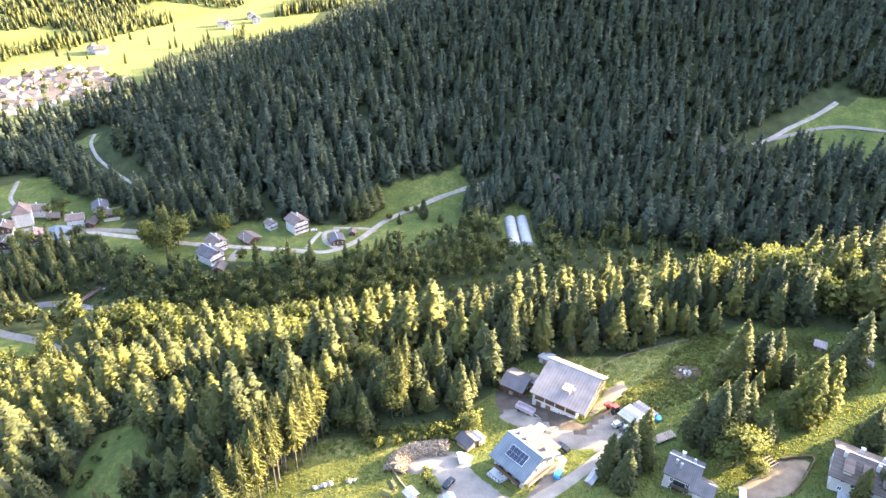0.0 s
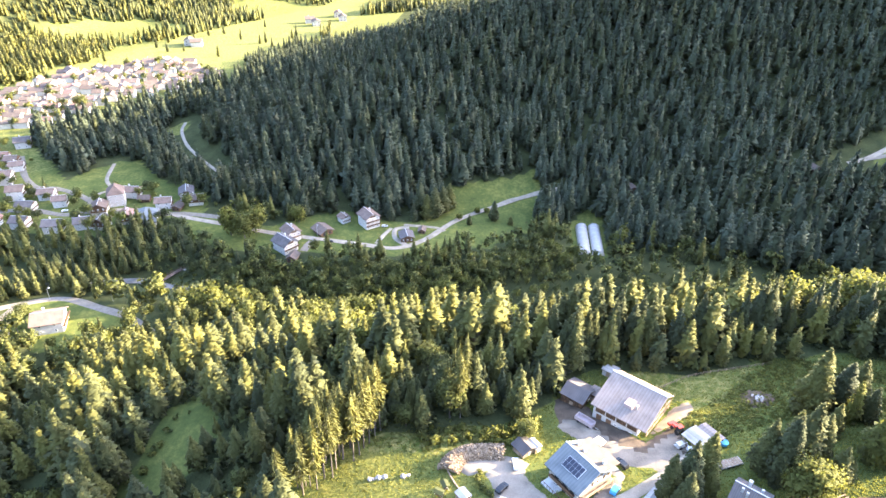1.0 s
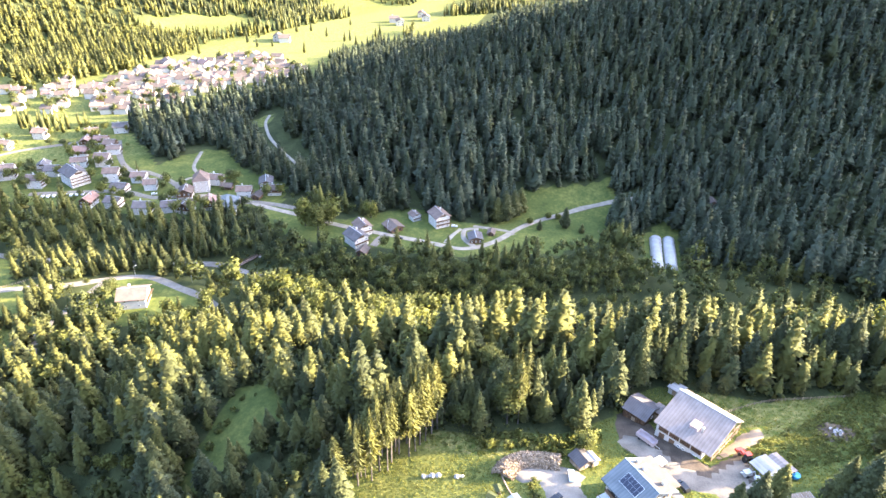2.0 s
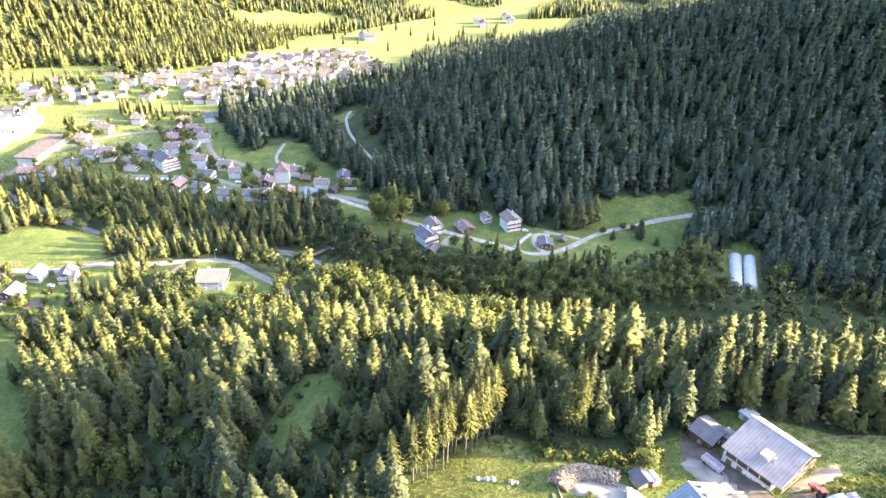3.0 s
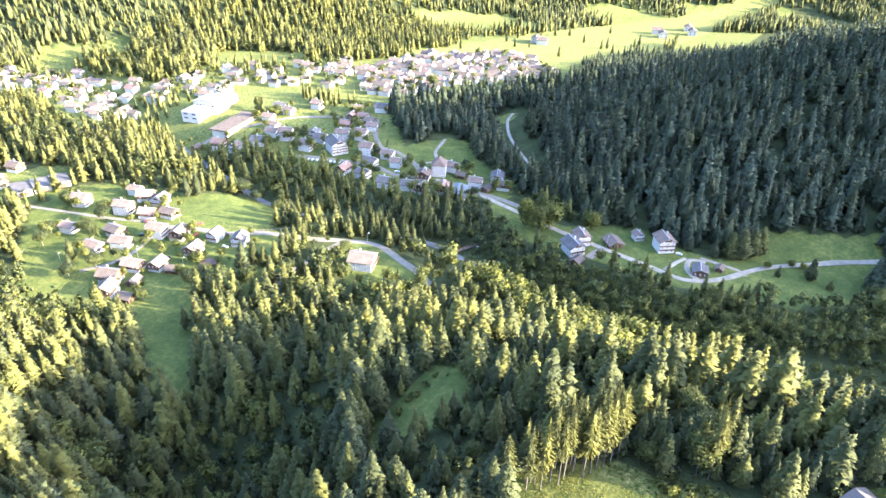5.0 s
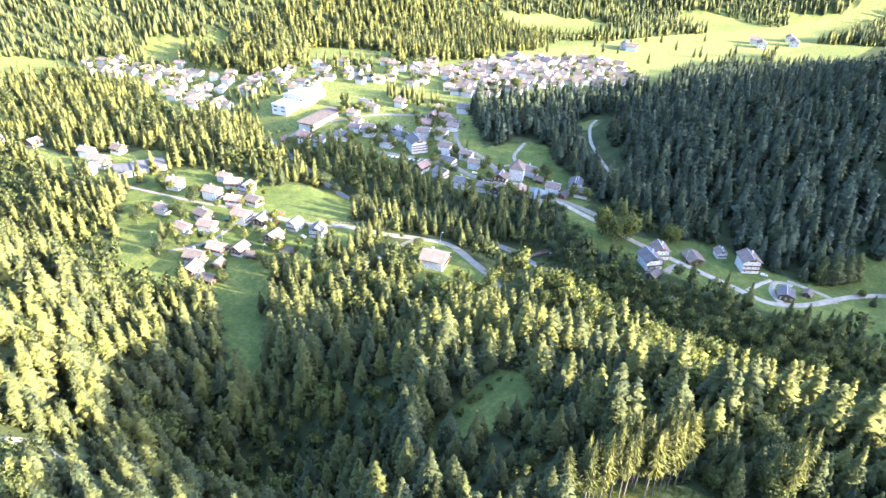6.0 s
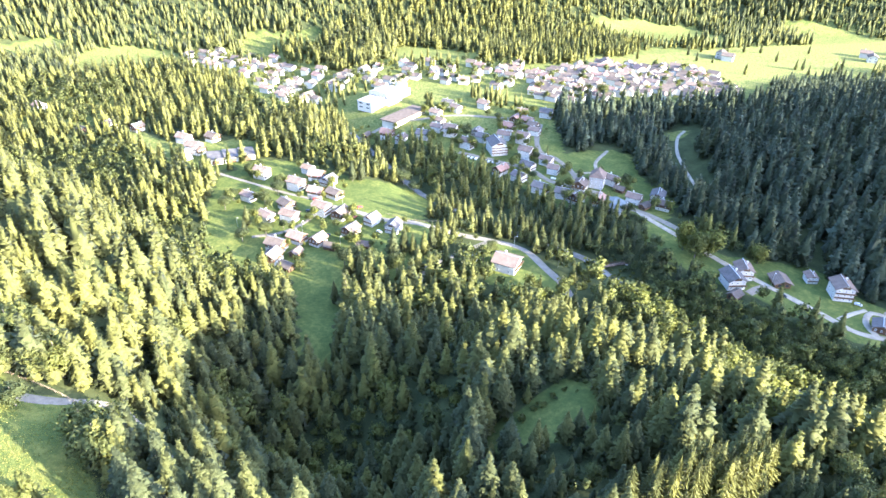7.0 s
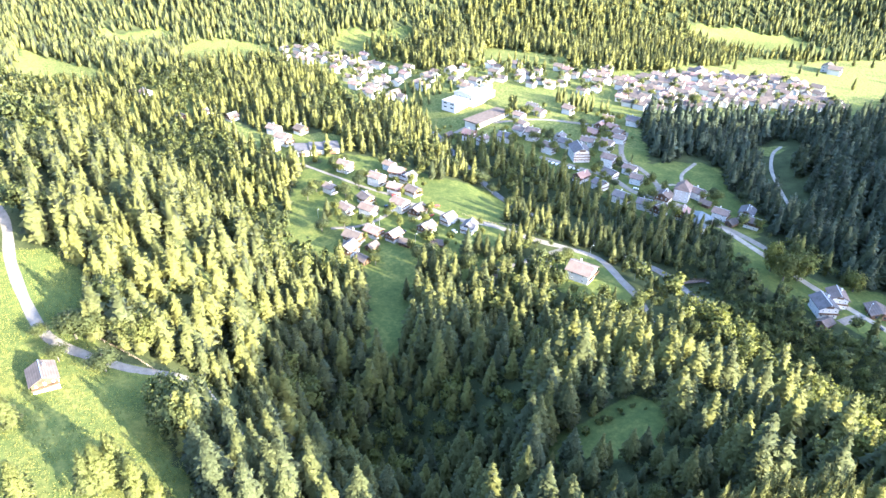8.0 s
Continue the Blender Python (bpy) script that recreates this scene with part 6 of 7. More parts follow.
def wood(name, label, category, variants, material, x, y, height, spread, tint, rng):
    """A whole wood as one mesh, each tree with its own height, turn and tint."""
    if len(x) == 0:
        return None
    z = ground_z(x, y)
    pick = rng.integers(0, len(variants), len(x))
    all_v, all_f, all_t, all_n, base = [], [], [], [], 0
    for k, (v, f) in enumerate(variants):
        who = np.where(pick == k)[0]
        if len(who) == 0:
            continue
        a = rng.uniform(0, math.tau, len(who))
        c, s = np.cos(a)[:, None], np.sin(a)[:, None]
        h, w = height[who][:, None], (height[who] * spread[who])[:, None]
        lean = rng.normal(0, 0.018, (len(who), 2))
        px = (v[None, :, 0] * c - v[None, :, 1] * s) * w + x[who][:, None] + lean[:, :1] * v[None, :, 2] * h
        py = (v[None, :, 0] * s + v[None, :, 1] * c) * w + y[who][:, None] + lean[:, 1:] * v[None, :, 2] * h
        pz = v[None, :, 2] * h + z[who][:, None] - 0.3
        all_v.append(np.stack([px, py, pz], -1).reshape(-1, 3))
        all_f.append((f[None] + (base + np.arange(len(who)) * len(v))[:, None, None]).reshape(-1, 3))
        all_t.append(np.repeat(tint[who], len(v)))
        o = leaf_normals(v)
        all_n.append(np.stack([o[None, :, 0] * c - o[None, :, 1] * s, o[None, :, 0] * s + o[None, :, 1] * c, np.broadcast_to(o[None, :, 2], (len(who), len(v)))], -1).reshape(-1, 3))
        base += len(who) * len(v)
    me = mesh_from(name, np.concatenate(all_v), np.concatenate(all_f), material, np.concatenate(all_t), None if material is BARK else np.concatenate(all_n))
    return tagged(new(name, me), label, category, kind="stuff")


rng = np.random.default_rng(7)
BUILT = [(r[0], r[1]) for rows in (HAMLET, HAMLET_FARM, VILLAGE_LOW, VILLAGE_HIGH, WEST_HOUSES, CHALETS, EAST_HUTS, WEST_FARM) for r in rows]


def free_ground(x, y, margin=2.0):
    """Places that are neither open land nor lane, stream or house."""
    ok = np.ones(len(x), bool)
    for poly in OPEN_LAND:
        ok &= ~inside(poly, x, y)
    for points, width in LANES.values():
        ok &= beside(points, x, y) > width / 2 + margin + (2.5 if points is WEST_ROAD else 0) + (10 if points in (NOSE_TRACK, VALLEY_ROAD, CHURCH_PATH, EAST_TRACK, EAST_LANE) else 0)
    ok &= beside(STREAM_LINE, x, y) > 3.5
    ok &= ~inside(STREAM_GAP, x, y)
    for bx, by in BUILT:
        ok &= np.hypot(x - bx, y - by) > 11
    return ok


def scatter(x0, x1, y0, y1, gap, jitter=0.55):
    gx, gy = np.meshgrid(np.arange(x0, x1, gap), np.arange(y0, y1, gap))
    gx = gx + (np.arange(gx.shape[0]) % 2)[:, None] * gap / 2
    return (gx + rng.uniform(-jitter, jitter, gx.shape) * gap).ravel(), (gy + rng.uniform(-jitter, jitter, gy.shape) * gap).ravel()


def clumpy(x, y, scale, seed):
    """Slow variation between 0 and 1 over the land."""
    return 0.5 + 0.25 * np.sin(x / scale + seed + 1.3 * np.sin(y / scale * 0.8 + seed)) + 0.25 * np.sin(y / scale * 1.2 + 2 * seed + np.sin(x / scale * 0.6))


NEAR_SPRUCE = [spruce_mesh(1150, 20 + k, bare=0.05 + 0.03 * k, girth=0.185 + 0.01 * k, size=0.034, sides=7, power=0.62 + 0.09 * k, whorls=12 + k, branches=8, ragged=1.1) for k in range(5)]
TALL_SPRUCE = [bough_mesh(26, 8, 40 + k, bare=0.3 + 0.07 * k, girth=0.115, twigs=4, broad=0.28) for k in range(3)]
MID_SPRUCE = [spruce_mesh(84, 60 + k, bare=0.05, girth=0.175 + 0.01 * k, size=0.078, sides=4, power=0.85 + 0.06 * k, whorls=8, branches=6) for k in range(6)]
CLOSE_SPRUCE = [spruce_mesh(180, 70 + k, bare=0.06, girth=0.18 + 0.012 * k, size=0.062, sides=5, power=0.75 + 0.07 * k, whorls=9, branches=7) for k in range(6)]
FAR_SPRUCE = [spruce_mesh(20, 80 + k, bare=0.02, girth=0.15 + 0.012 * k, size=0.12, sides=5, power=0.8 + 0.06 * k, whorls=7, branches=5, core=1.35) for k in range(5)]
NEAR_LEAF = [leaf_mesh(2800, 100 + k, 0.036, lobes=26) for k in range(3)]
MID_LEAF = [leaf_mesh(100, 120 + k, 0.11, lobes=7) for k in range(4)]
CLOSE_LEAF = [leaf_mesh(430, 130 + k, 0.062, lobes=16) for k in range(5)]
EDGE_KINDS = [spruce_mesh(350, 90 + k, bare=0.05 + 0.02 * (k % 3), girth=g, size=0.047, sides=6, power=p, whorls=9 + k % 4, branches=7, ragged=1.1) for k, (g, p) in enumerate(((0.2, 0.9), (0.19, 0.78), (0.18, 0.68), (0.21, 1.0), (0.17, 0.55), (0.19, 0.85)))]

# places for trees
tx, ty = scatter(-760, 640, -200, 800, 6.8)
sx_, sy_ = scatter(-300, 260, -60, 300, 5.8)
outer, inner = np.hypot(tx, ty) >= 290, np.hypot(sx_, sy_) < 290
tx, ty = np.concatenate((sx_[inner], tx[outer])), np.concatenate((sy_[inner], ty[outer]))
far_off = np.hypot(tx, ty)
bearing = np.degrees(np.arctan2(tx, ty))
keep = (bearing > -108) & (bearing < 62) & (far_off > np.where(bearing < -52, 110, 85)) & ~((ty > 715) & (tx > -100)) & ~((bearing > 42) & (far_off > 420))
keep &= ground_z(tx, ty) < 205 - 0.12 * far_off
keep &= free_ground(tx, ty) & (rng.uniform(0, 1, len(tx)) < 0.82 + 0.3 * clumpy(tx, ty, 14, 1.0))
tx, ty, far_off = tx[keep], ty[keep], far_off[keep]
hill = ty > np.interp(tx, (-400, -100, 0, 60, 200, 320, 700), (372, 352, 380, 360, 332, 328, 362))
leafy = clumpy(tx, ty, 28, 2.0) + np.where(tx > -222, 0.42, -0.2) * np.exp(-(beside(STREAM_LINE, tx, ty) / 32) ** 2) - 0.55 * hill + 0.5 * (ty > 272) * (tx > -215) * (ty < np.interp(tx, (-212, -149, -70, 0, 60), (342, 332, 327, 350, 360))) * ~hill - 0.2 * (tx < -70) * (ty < 150) * (tx > -260) + 0.16 * (tx < -230) * (ty < 100) + rng.uniform(-0.25, 0.25, len(tx))
leafy = leafy + 0.36 * np.exp(-((tx + 70) / 45) ** 2 - ((ty - 215) / 40) ** 2) > np.where(far_off < 290, 0.71, 0.8)
tall = (10 + 17 * rng.uniform(0, 1, len(tx)) ** 0.9) * (0.85 + 0.3 * clumpy(tx, ty, 45, 5.0))
lowland = np.exp(-(np.clip(ty - np.interp(tx, (-200, -120, 0, 150), (300, 285, 300, 320)), 0, None) / 40) ** 2) * (ty > 272) * (tx > -215) * ~hill
chance = rng.uniform(0, 1, len(tx))
hill_tall = (10 + 17 * chance ** 0.8) * (0.85 + 0.3 * clumpy(tx, ty, 45, 5.0)) * (1 - 0.32 * np.clip((ty - 500) / 90, 0, 1) * (tx < -120))
# trees past x 115, mostly out of view, raised to shade the farm meadow
near_tall = (8 + 16 * chance ** 1.5) * (0.62 + 0.45 * clumpy(tx, ty, 13, 5.0) + 0.4 * clumpy(tx, ty, 6, 9.0)) * (1 + 0.4 * np.exp(-((tx + 126) ** 2 + (ty - 14) ** 2) / 330)) * np.where(tx > 115, 1.3, 1.0) * np.where((tx < -185) & (ty < 130), 1.15, 1.0)
for bx, by, reach, gain in HEIGHT_FIT:
    near_tall = near_tall * (1 + gain * np.exp(-((tx - bx) ** 2 + (ty - by) ** 2) / reach ** 2))
tall = np.where(far_off < 290, np.minimum(near_tall, 23 + 2 * chance), np.where(hill, hill_tall, tall * 0.82)) * (1 - 0.15 * lowland)
thin = hill & (rng.uniform(0, 1, len(tx)) < 0.05)
tx, ty, far_off, hill, leafy, tall, lowland = (a[~thin] for a in (tx, ty, far_off, hill, leafy, tall, lowland))
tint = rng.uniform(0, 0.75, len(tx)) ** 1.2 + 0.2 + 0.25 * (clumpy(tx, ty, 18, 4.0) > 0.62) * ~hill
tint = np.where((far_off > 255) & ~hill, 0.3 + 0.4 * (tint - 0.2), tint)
# hill spruces take the bluish low end, standing in for haze
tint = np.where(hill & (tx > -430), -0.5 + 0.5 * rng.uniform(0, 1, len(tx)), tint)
near = (far_off < 246) & ~leafy
order = np.argsort(far_off + rng.uniform(0, 25, len(tx)))
singles = [k for k in order if near[k]][:270]
alone = np.zeros(len(tx), bool)
alone[singles] = True
single_leaf = [k for k in order if leafy[k]][:28]
alone[single_leaf] = True

for name, label, where in (("hill_spruces", "dense spruce forest tinted bluish for haze on the shaded mountainside", hill & ~leafy & ~alone),
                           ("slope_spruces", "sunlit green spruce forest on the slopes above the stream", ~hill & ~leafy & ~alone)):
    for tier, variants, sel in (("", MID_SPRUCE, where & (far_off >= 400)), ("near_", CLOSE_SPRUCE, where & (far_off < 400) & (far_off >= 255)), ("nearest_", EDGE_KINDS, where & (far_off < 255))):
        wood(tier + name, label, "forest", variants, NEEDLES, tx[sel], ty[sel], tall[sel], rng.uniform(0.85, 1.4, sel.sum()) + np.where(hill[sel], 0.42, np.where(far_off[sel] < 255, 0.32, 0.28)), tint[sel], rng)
where = ~hill & ~leafy & ~alone & (far_off < 330)
wood("slope_trunks", "grey-brown spruce trunks of the dense forest", "trunks", [trunk_mesh(0.85, 0.012, 3)], BARK, tx[where], ty[where], tall[where], np.ones(where.sum()), tint[where], rng)
for tier, variants, where in (("near_", CLOSE_LEAF, leafy & ~alone & (far_off < 300)), ("far_", MID_LEAF, leafy & ~alone & (far_off >= 300))):
    wood(tier + "broadleaf_wood", "rounded green broadleaf trees along the stream and gullies", "forest", variants, LEAVES, tx[where], ty[where], tall[where] * 0.8, rng.uniform(0.75, 1.15, where.sum()), tint[where], rng)

# dense mixed wood between the village and the stream
vx, vy = scatter(-285, -95, 260, 345, 5.4)
ok = inside(VILLAGE_WOOD, vx, vy) & ~inside(STREAM_GAP, vx, vy)
for points, width in LANES.values():
    ok &= beside(points, vx, vy) > width / 2 + 4
for bx, by in BUILT:
    ok &= np.hypot(vx - bx, vy - by) > 13
vx, vy = vx[ok], vy[ok]
spruce_here = rng.uniform(0, 1, len(vx)) < np.interp(vx, (-240, -180, -140), (0.75, 0.5, 0.15))
wood("village_spruces", "dense dark spruces below the village", "forest", CLOSE_SPRUCE, NEEDLES, vx[spruce_here], vy[spruce_here], rng.uniform(7, 14, spruce_here.sum()), rng.uniform(0.9, 1.3, spruce_here.sum()), rng.uniform(0.2, 0.6, spruce_here.sum()), rng)
wood("village_broadleaf_wood", "dense dark green broadleaf trees below the village", "forest", CLOSE_LEAF, LEAVES, vx[~spruce_here], vy[~spruce_here], rng.uniform(6, 12, (~spruce_here).sum()), rng.uniform(0.8, 1.2, (~spruce_here).sum()), rng.uniform(0.1, 0.5, (~spruce_here).sum()), rng)
# spruces along the meadow's upper edge
edge = np.array(fine_line([(14, 182), (31, 173), (42, 170), (58, 169), (68, 172), (80, 178), (92, 182), (106, 180), (122, 177)], 2.6))
farm_edge = np.array(fine_line(FARM_EDGE, 2.4))
edge = np.concatenate((edge, farm_edge, farm_edge + (1, 4)))
ex, ey = edge[:, 0] + rng.uniform(-2, 2, len(edge)), edge[:, 1] + rng.uniform(0, 5, len(edge))
wood("edge_spruces", "dark spruces along the upper edge of the meadow", "forest", NEAR_SPRUCE, NEEDLES, ex, ey, np.where(ex < 16, rng.uniform(7, 15, len(ex)), rng.uniform(13, 24, len(ex))), rng.uniform(0.9, 1.25, len(ex)), rng.uniform(0.1, 0.6, len(ex)), rng)

# spruces closing round the growing tunnels and the end of the valley road
wx, wy = scatter(8, 110, 345, 448, 5.6)
ok = inside([(13, 437), (12, 379), (30, 374), (34, 400), (60, 403), (62, 345), (100, 352), (104, 440), (45, 446)], wx, wy) & ~inside(TUNNEL_YARD, wx, wy)
for bx, by in BUILT:
    ok &= np.hypot(wx - bx, wy - by) > 8
ok &= (beside(VALLEY_ROAD, wx, wy) > 4) & (beside(EAST_LANE, wx, wy) > 5) & (beside(EAST_TRACK, wx, wy) > 5)
wx, wy = wx[ok], wy[ok]
# tints from the same bluish end, so haze is painted here too
wood("tunnel_spruces", "green spruces tinted bluish for haze round the growing tunnels", "forest", CLOSE_SPRUCE, NEEDLES, wx, wy, rng.uniform(9, 21, len(wx)), rng.uniform(1.2, 1.6, len(wx)), rng.uniform(-0.5, 0.0, len(wx)), rng)

# thick low broadleaf wood between stream and chalet meadow
bx, by = scatter(-240, 160, 255, 345, 4.1)
ok = inside(STREAM_WOOD, bx, by) & free_ground(bx, by)
bx, by = bx[ok], by[ok]
wood("stream_wood", "thick dark green broadleaf wood along the stream", "forest", [leaf_mesh(380, 150 + k, 0.054, low=0.1, lobes=14) for k in range(3)], LEAVES, bx, by, rng.uniform(6, 11, len(bx)), rng.uniform(0.9, 1.25, len(bx)), rng.uniform(0.15, 0.65, len(bx)), rng)


def tree_kinds(name, crowns, leaf, trunk_size, group, label, shade=0.3):
    made = []
    for v, f in crowns:
        tree = thing(name, label, "tree", group)
        crown = new("crown", mesh_from("crown", v, f, leaf, np.full(len(v), shade), leaf_normals(v)))
        crown.parent = tree
        t_v, t_f = trunk_mesh(0.93, trunk_size, 7)
        trunk = new("trunk", mesh_from("trunk", t_v, t_f, BARK))
        trunk.parent = tree
        made.append(tree)
    return made


def plant(kinds, rows, size=1.0):
    """One tree per row of x, y, height and spread; the first of each kind is the model itself."""
    fresh = set()
    for n_, (x, y, h, s) in enumerate(rows):
        k = n_ % len(kinds)
        m = pose(x, y, float(ground_z(x, y)) - 0.2, random.uniform(-1.5, 1.5), random.uniform(-1.5, 1.5), random.uniform(0, 360))
        ob = copy_thing(kinds[k], m) if k in fresh else kinds[k]
        fresh.add(k)
        ob.matrix_basis = m
        ob.scale = (h * s * size, h * s * size, h * size)


plant(tree_kinds("spruce_tree", NEAR_SPRUCE, NEEDLES, 0.013, "spruces of the nearest slope", "tall green spruce with drooping boughs in dense forest"),
      [(tx[k], ty[k], tall[k] * 1.05, random.uniform(1.0, 1.4)) for k in singles])
plant(tree_kinds("broadleaf_tree", NEAR_LEAF, LEAVES, 0.018, "broadleaf trees of the nearest slope", "rounded light green broadleaf tree between spruces"),
      [(tx[k], ty[k], tall[k] * 0.7, random.uniform(0.9, 1.25)) for k in single_leaf])

# far mountain and the back of the valley
fx, fy = scatter(-1500, 250, -420, 1500, 6.9)
far_off = np.hypot(fx, fy)
bearing = np.degrees(np.arctan2(fx, fy))
keep = (bearing > -108) & (bearing < 5) & ((fx < -760) | (fy > 800)) & (far_off < 1650) & ~((fx > -330) & (fy < 1000) & (bearing > -17))
keep &= ground_z(fx, fy) < 205 - 0.115 * far_off
keep &= free_ground(fx, fy, 6) & (clumpy(fx, fy, 33, 3.0) + 0.6 * (ground_z(fx, fy) > 12) > 0.45)
fx, fy = fx[keep], fy[keep]
wood("mountain_forest", "sunlit spruce forest covering the far mountainside", "forest", FAR_SPRUCE, NEEDLES, fx, fy, (10.5 + 11 * rng.uniform(0, 1, len(fx))) * (0.8 + 0.35 * clumpy(fx, fy, 40, 8.0)), rng.uniform(1.1, 1.65, len(fx)), rng.uniform(0.05, 0.62, len(fx)), rng)


# ---- trees that stand by themselves ----
def group_of(name, meshes, leaf, trunk_size, group, label, rows, size=1.0, shade=0.3):
    plant(tree_kinds(name, meshes, leaf, trunk_size, group, label, shade), rows, size)


NEAR_LARCH = [spruce_mesh(2600, 140 + k, bare=0.06, girth=0.2, size=0.027, sides=6, power=0.6 + 0.1 * k, whorls=12, branches=6, ragged=1.6, core=0.5) for k in range(3)]
GROVE_KIND = [spruce_mesh(2600, 145 + k, bare=0.03, girth=0.17 + 0.015 * k, size=0.027, sides=8, power=0.62 + 0.08 * k, whorls=22, branches=9, ragged=1.2) for k in range(3)]
group_of("spruce_tree", GROVE_KIND, NEEDLES, 0.014, "spruces beside the farm", "full green spruce standing beside the farm", [(x, y, h * 1.05, s * 1.2) for x, y, h, s in GROVE_SPRUCES + GROVE_MORE])
group_of("larch_tree", NEAR_LARCH, LEAVES, 0.014, "larches beside the farm", "light green feathery larch above the meadow", [(x, y, h, s * 0.85) for x, y, h, s in LARCHES + LARCH_MORE], 1.1, 0.85)
group_of("broadleaf_tree", NEAR_LEAF, LEAVES, 0.018, "broadleaf trees of the farm", "round leafy green tree beside the farm", FARM_BROADLEAF, 1.0, 0.6)
group_of("tall_spruce", TALL_SPRUCE, NEEDLES, 0.008, "bare-stemmed spruces at the clearing", "tall spruce with bare lower trunk at the clearing", EDGE_SPRUCES + [(x - 3 + random.uniform(-1.6, 1.6), y + 2.4 + random.uniform(-1.6, 1.6), h * random.uniform(0.7, 1.05), s * 0.9) for x, y, h, s in EDGE_SPRUCES for _ in range(2)], 1.08, 0.6)
group_of("larch_tree", NEAR_LARCH, LEAVES, 0.013, "trees of the western meadow", "pale green larch on the western meadow", MEADOW_TREES, 1.25, 0.75)
group_of("broadleaf_tree", NEAR_LEAF, LEAVES, 0.018, "leafy trees of the western meadow", "round leafy tree beside the western road", MEADOW_BROADLEAF, 1.4, 0.5)
VALLEY_LEAF = [leaf_mesh(2400, 170 + k, 0.052, low=0.03, wide=0.34, lobes=20) for k in range(3)]
group_of("broadleaf_tree", VALLEY_LEAF, LEAVES, 0.018, "trees of the chalet meadow", "full round leafy tree on the chalet meadow", [(x, y, h * 1.25, s * 0.95) for x, y, h, s in VALLEY_TREES[:4] + VALLEY_TREES[11:]], 1.0, 0.95)
group_of("spruce_tree", NEAR_SPRUCE[:2], NEEDLES, 0.014, "spruces of the chalet meadow", "dark green spruce on the chalet meadow", [(x, y, h, s * 1.6) for x, y, h, s in VALLEY_TREES[4:11]])
group_of("spruce_tree", NEAR_SPRUCE[:3], NEEDLES, 0.014, "spruces of the hamlet", "sunlit spruce beside the hamlet", HAMLET_SPRUCES, 1.25)
group_of("spruce_tree", NEAR_SPRUCE[:3], NEEDLES, 0.014, "spruces along the main road", "slender sunlit spruce in a row beside the road", ROAD_SPRUCES, 1.0, 0.6)
group_of("broadleaf_tree", NEAR_LEAF, LEAVES, 0.018, "garden trees of the hamlet", "small leafy garden tree in the hamlet", HAMLET_BROADLEAF, 1.35)
group_of("broadleaf_tree", NEAR_LEAF, LEAVES, 0.018, "garden trees of the village", "small leafy garden tree in the village", VILLAGE_TREES, 1.3)
group_of("spruce_tree", NEAR_SPRUCE[:2], NEEDLES, 0.014, "single spruces of the far field", "single dark spruce on the far sunlit field", FIELD_TREES)


# ---- undergrowth, hedges and shrubs ----
def shrubs(name, label, poly, gap, low, high, spread, keep_share=1.0, category="shrubs", bright=0.0, kinds=None):
    xs, ys = [p[0] for p in poly], [p[1] for p in poly]
    sx, sy = scatter(min(xs), max(xs), min(ys), max(ys), gap)
    ok = inside(poly, sx, sy) & (rng.uniform(0, 1, len(sx)) < keep_share)
    ok &= ~inside(TRODDEN, sx, sy)
    sx, sy = sx[ok], sy[ok]
    return wood(name, label, category, kinds or SHRUB, LEAVES, sx, sy, rng.uniform(low, high, len(sx)), rng.uniform(spread, spread * 1.6, len(sx)), rng.uniform(0.2, 1.1, len(sx)) + bright, rng)


SAPLING = [leaf_mesh(44, 180 + k, 0.2, 0.06, 0.4, 5) for k in range(4)]
WEED = [leaf_mesh(34, 190 + k, 0.2, 0.0, 0.62, 3) for k in range(4)]
SHRUB = [leaf_mesh(80, 160 + k, 0.19, 0.05, 0.5, 5) for k in range(3)]
shrubs("brambles", "green brambles and young shrubs on the rough slope", [(47, 138), (58, 144), (71, 158), (78, 170), (98, 171), (121, 165), (132, 151), (114, 138), (100, 140), (78, 140), (60, 132), (53, 132)], 1.0, 0.35, 1.2, 1.5, 1.0, bright=0.6, kinds=WEED)
shrubs("clearing_bushes", "dark green bushes at the edge of the forest clearing", [(-112, 108), (-106, 122), (-108, 138), (-97, 146), (-90, 140), (-98, 132), (-97, 120), (-103, 108)], 3.0, 1.0, 3.4, 0.9, 0.55)
shrubs("edge_shrubs", "leafy shrubs along the edge of the clearing", [(-22, 124), (-6, 122.5), (6, 124), (14, 133), (10, 139), (-2, 130), (-20, 131)], 2.2, 1.2, 3.6, 1.0, 0.9, bright=0.3)
shrubs("clearing_scrub", "yellow-green scrub on the sunny felled slope", ROUGH_GRASS, 1.3, 0.25, 0.9, 1.5, 0.85, bright=0.5, kinds=WEED)
shrubs("terrace_scrub", "tufts of tall grass and shrubs on the terrace", [(-30, 112), (-12, 118), (-12, 112), (-24, 104), (-38, 100), (-44, 112)], 3.0, 0.3, 0.8, 1.5, 0.4)
shrubs("meadow_edge_shrubs", "sunlit shrubs along the meadow edge", [(104, 133), (118, 138), (124, 146), (132, 150), (130, 154), (116, 147), (102, 140)], 3.0, 1.0, 2.6, 1.1, 0.6)


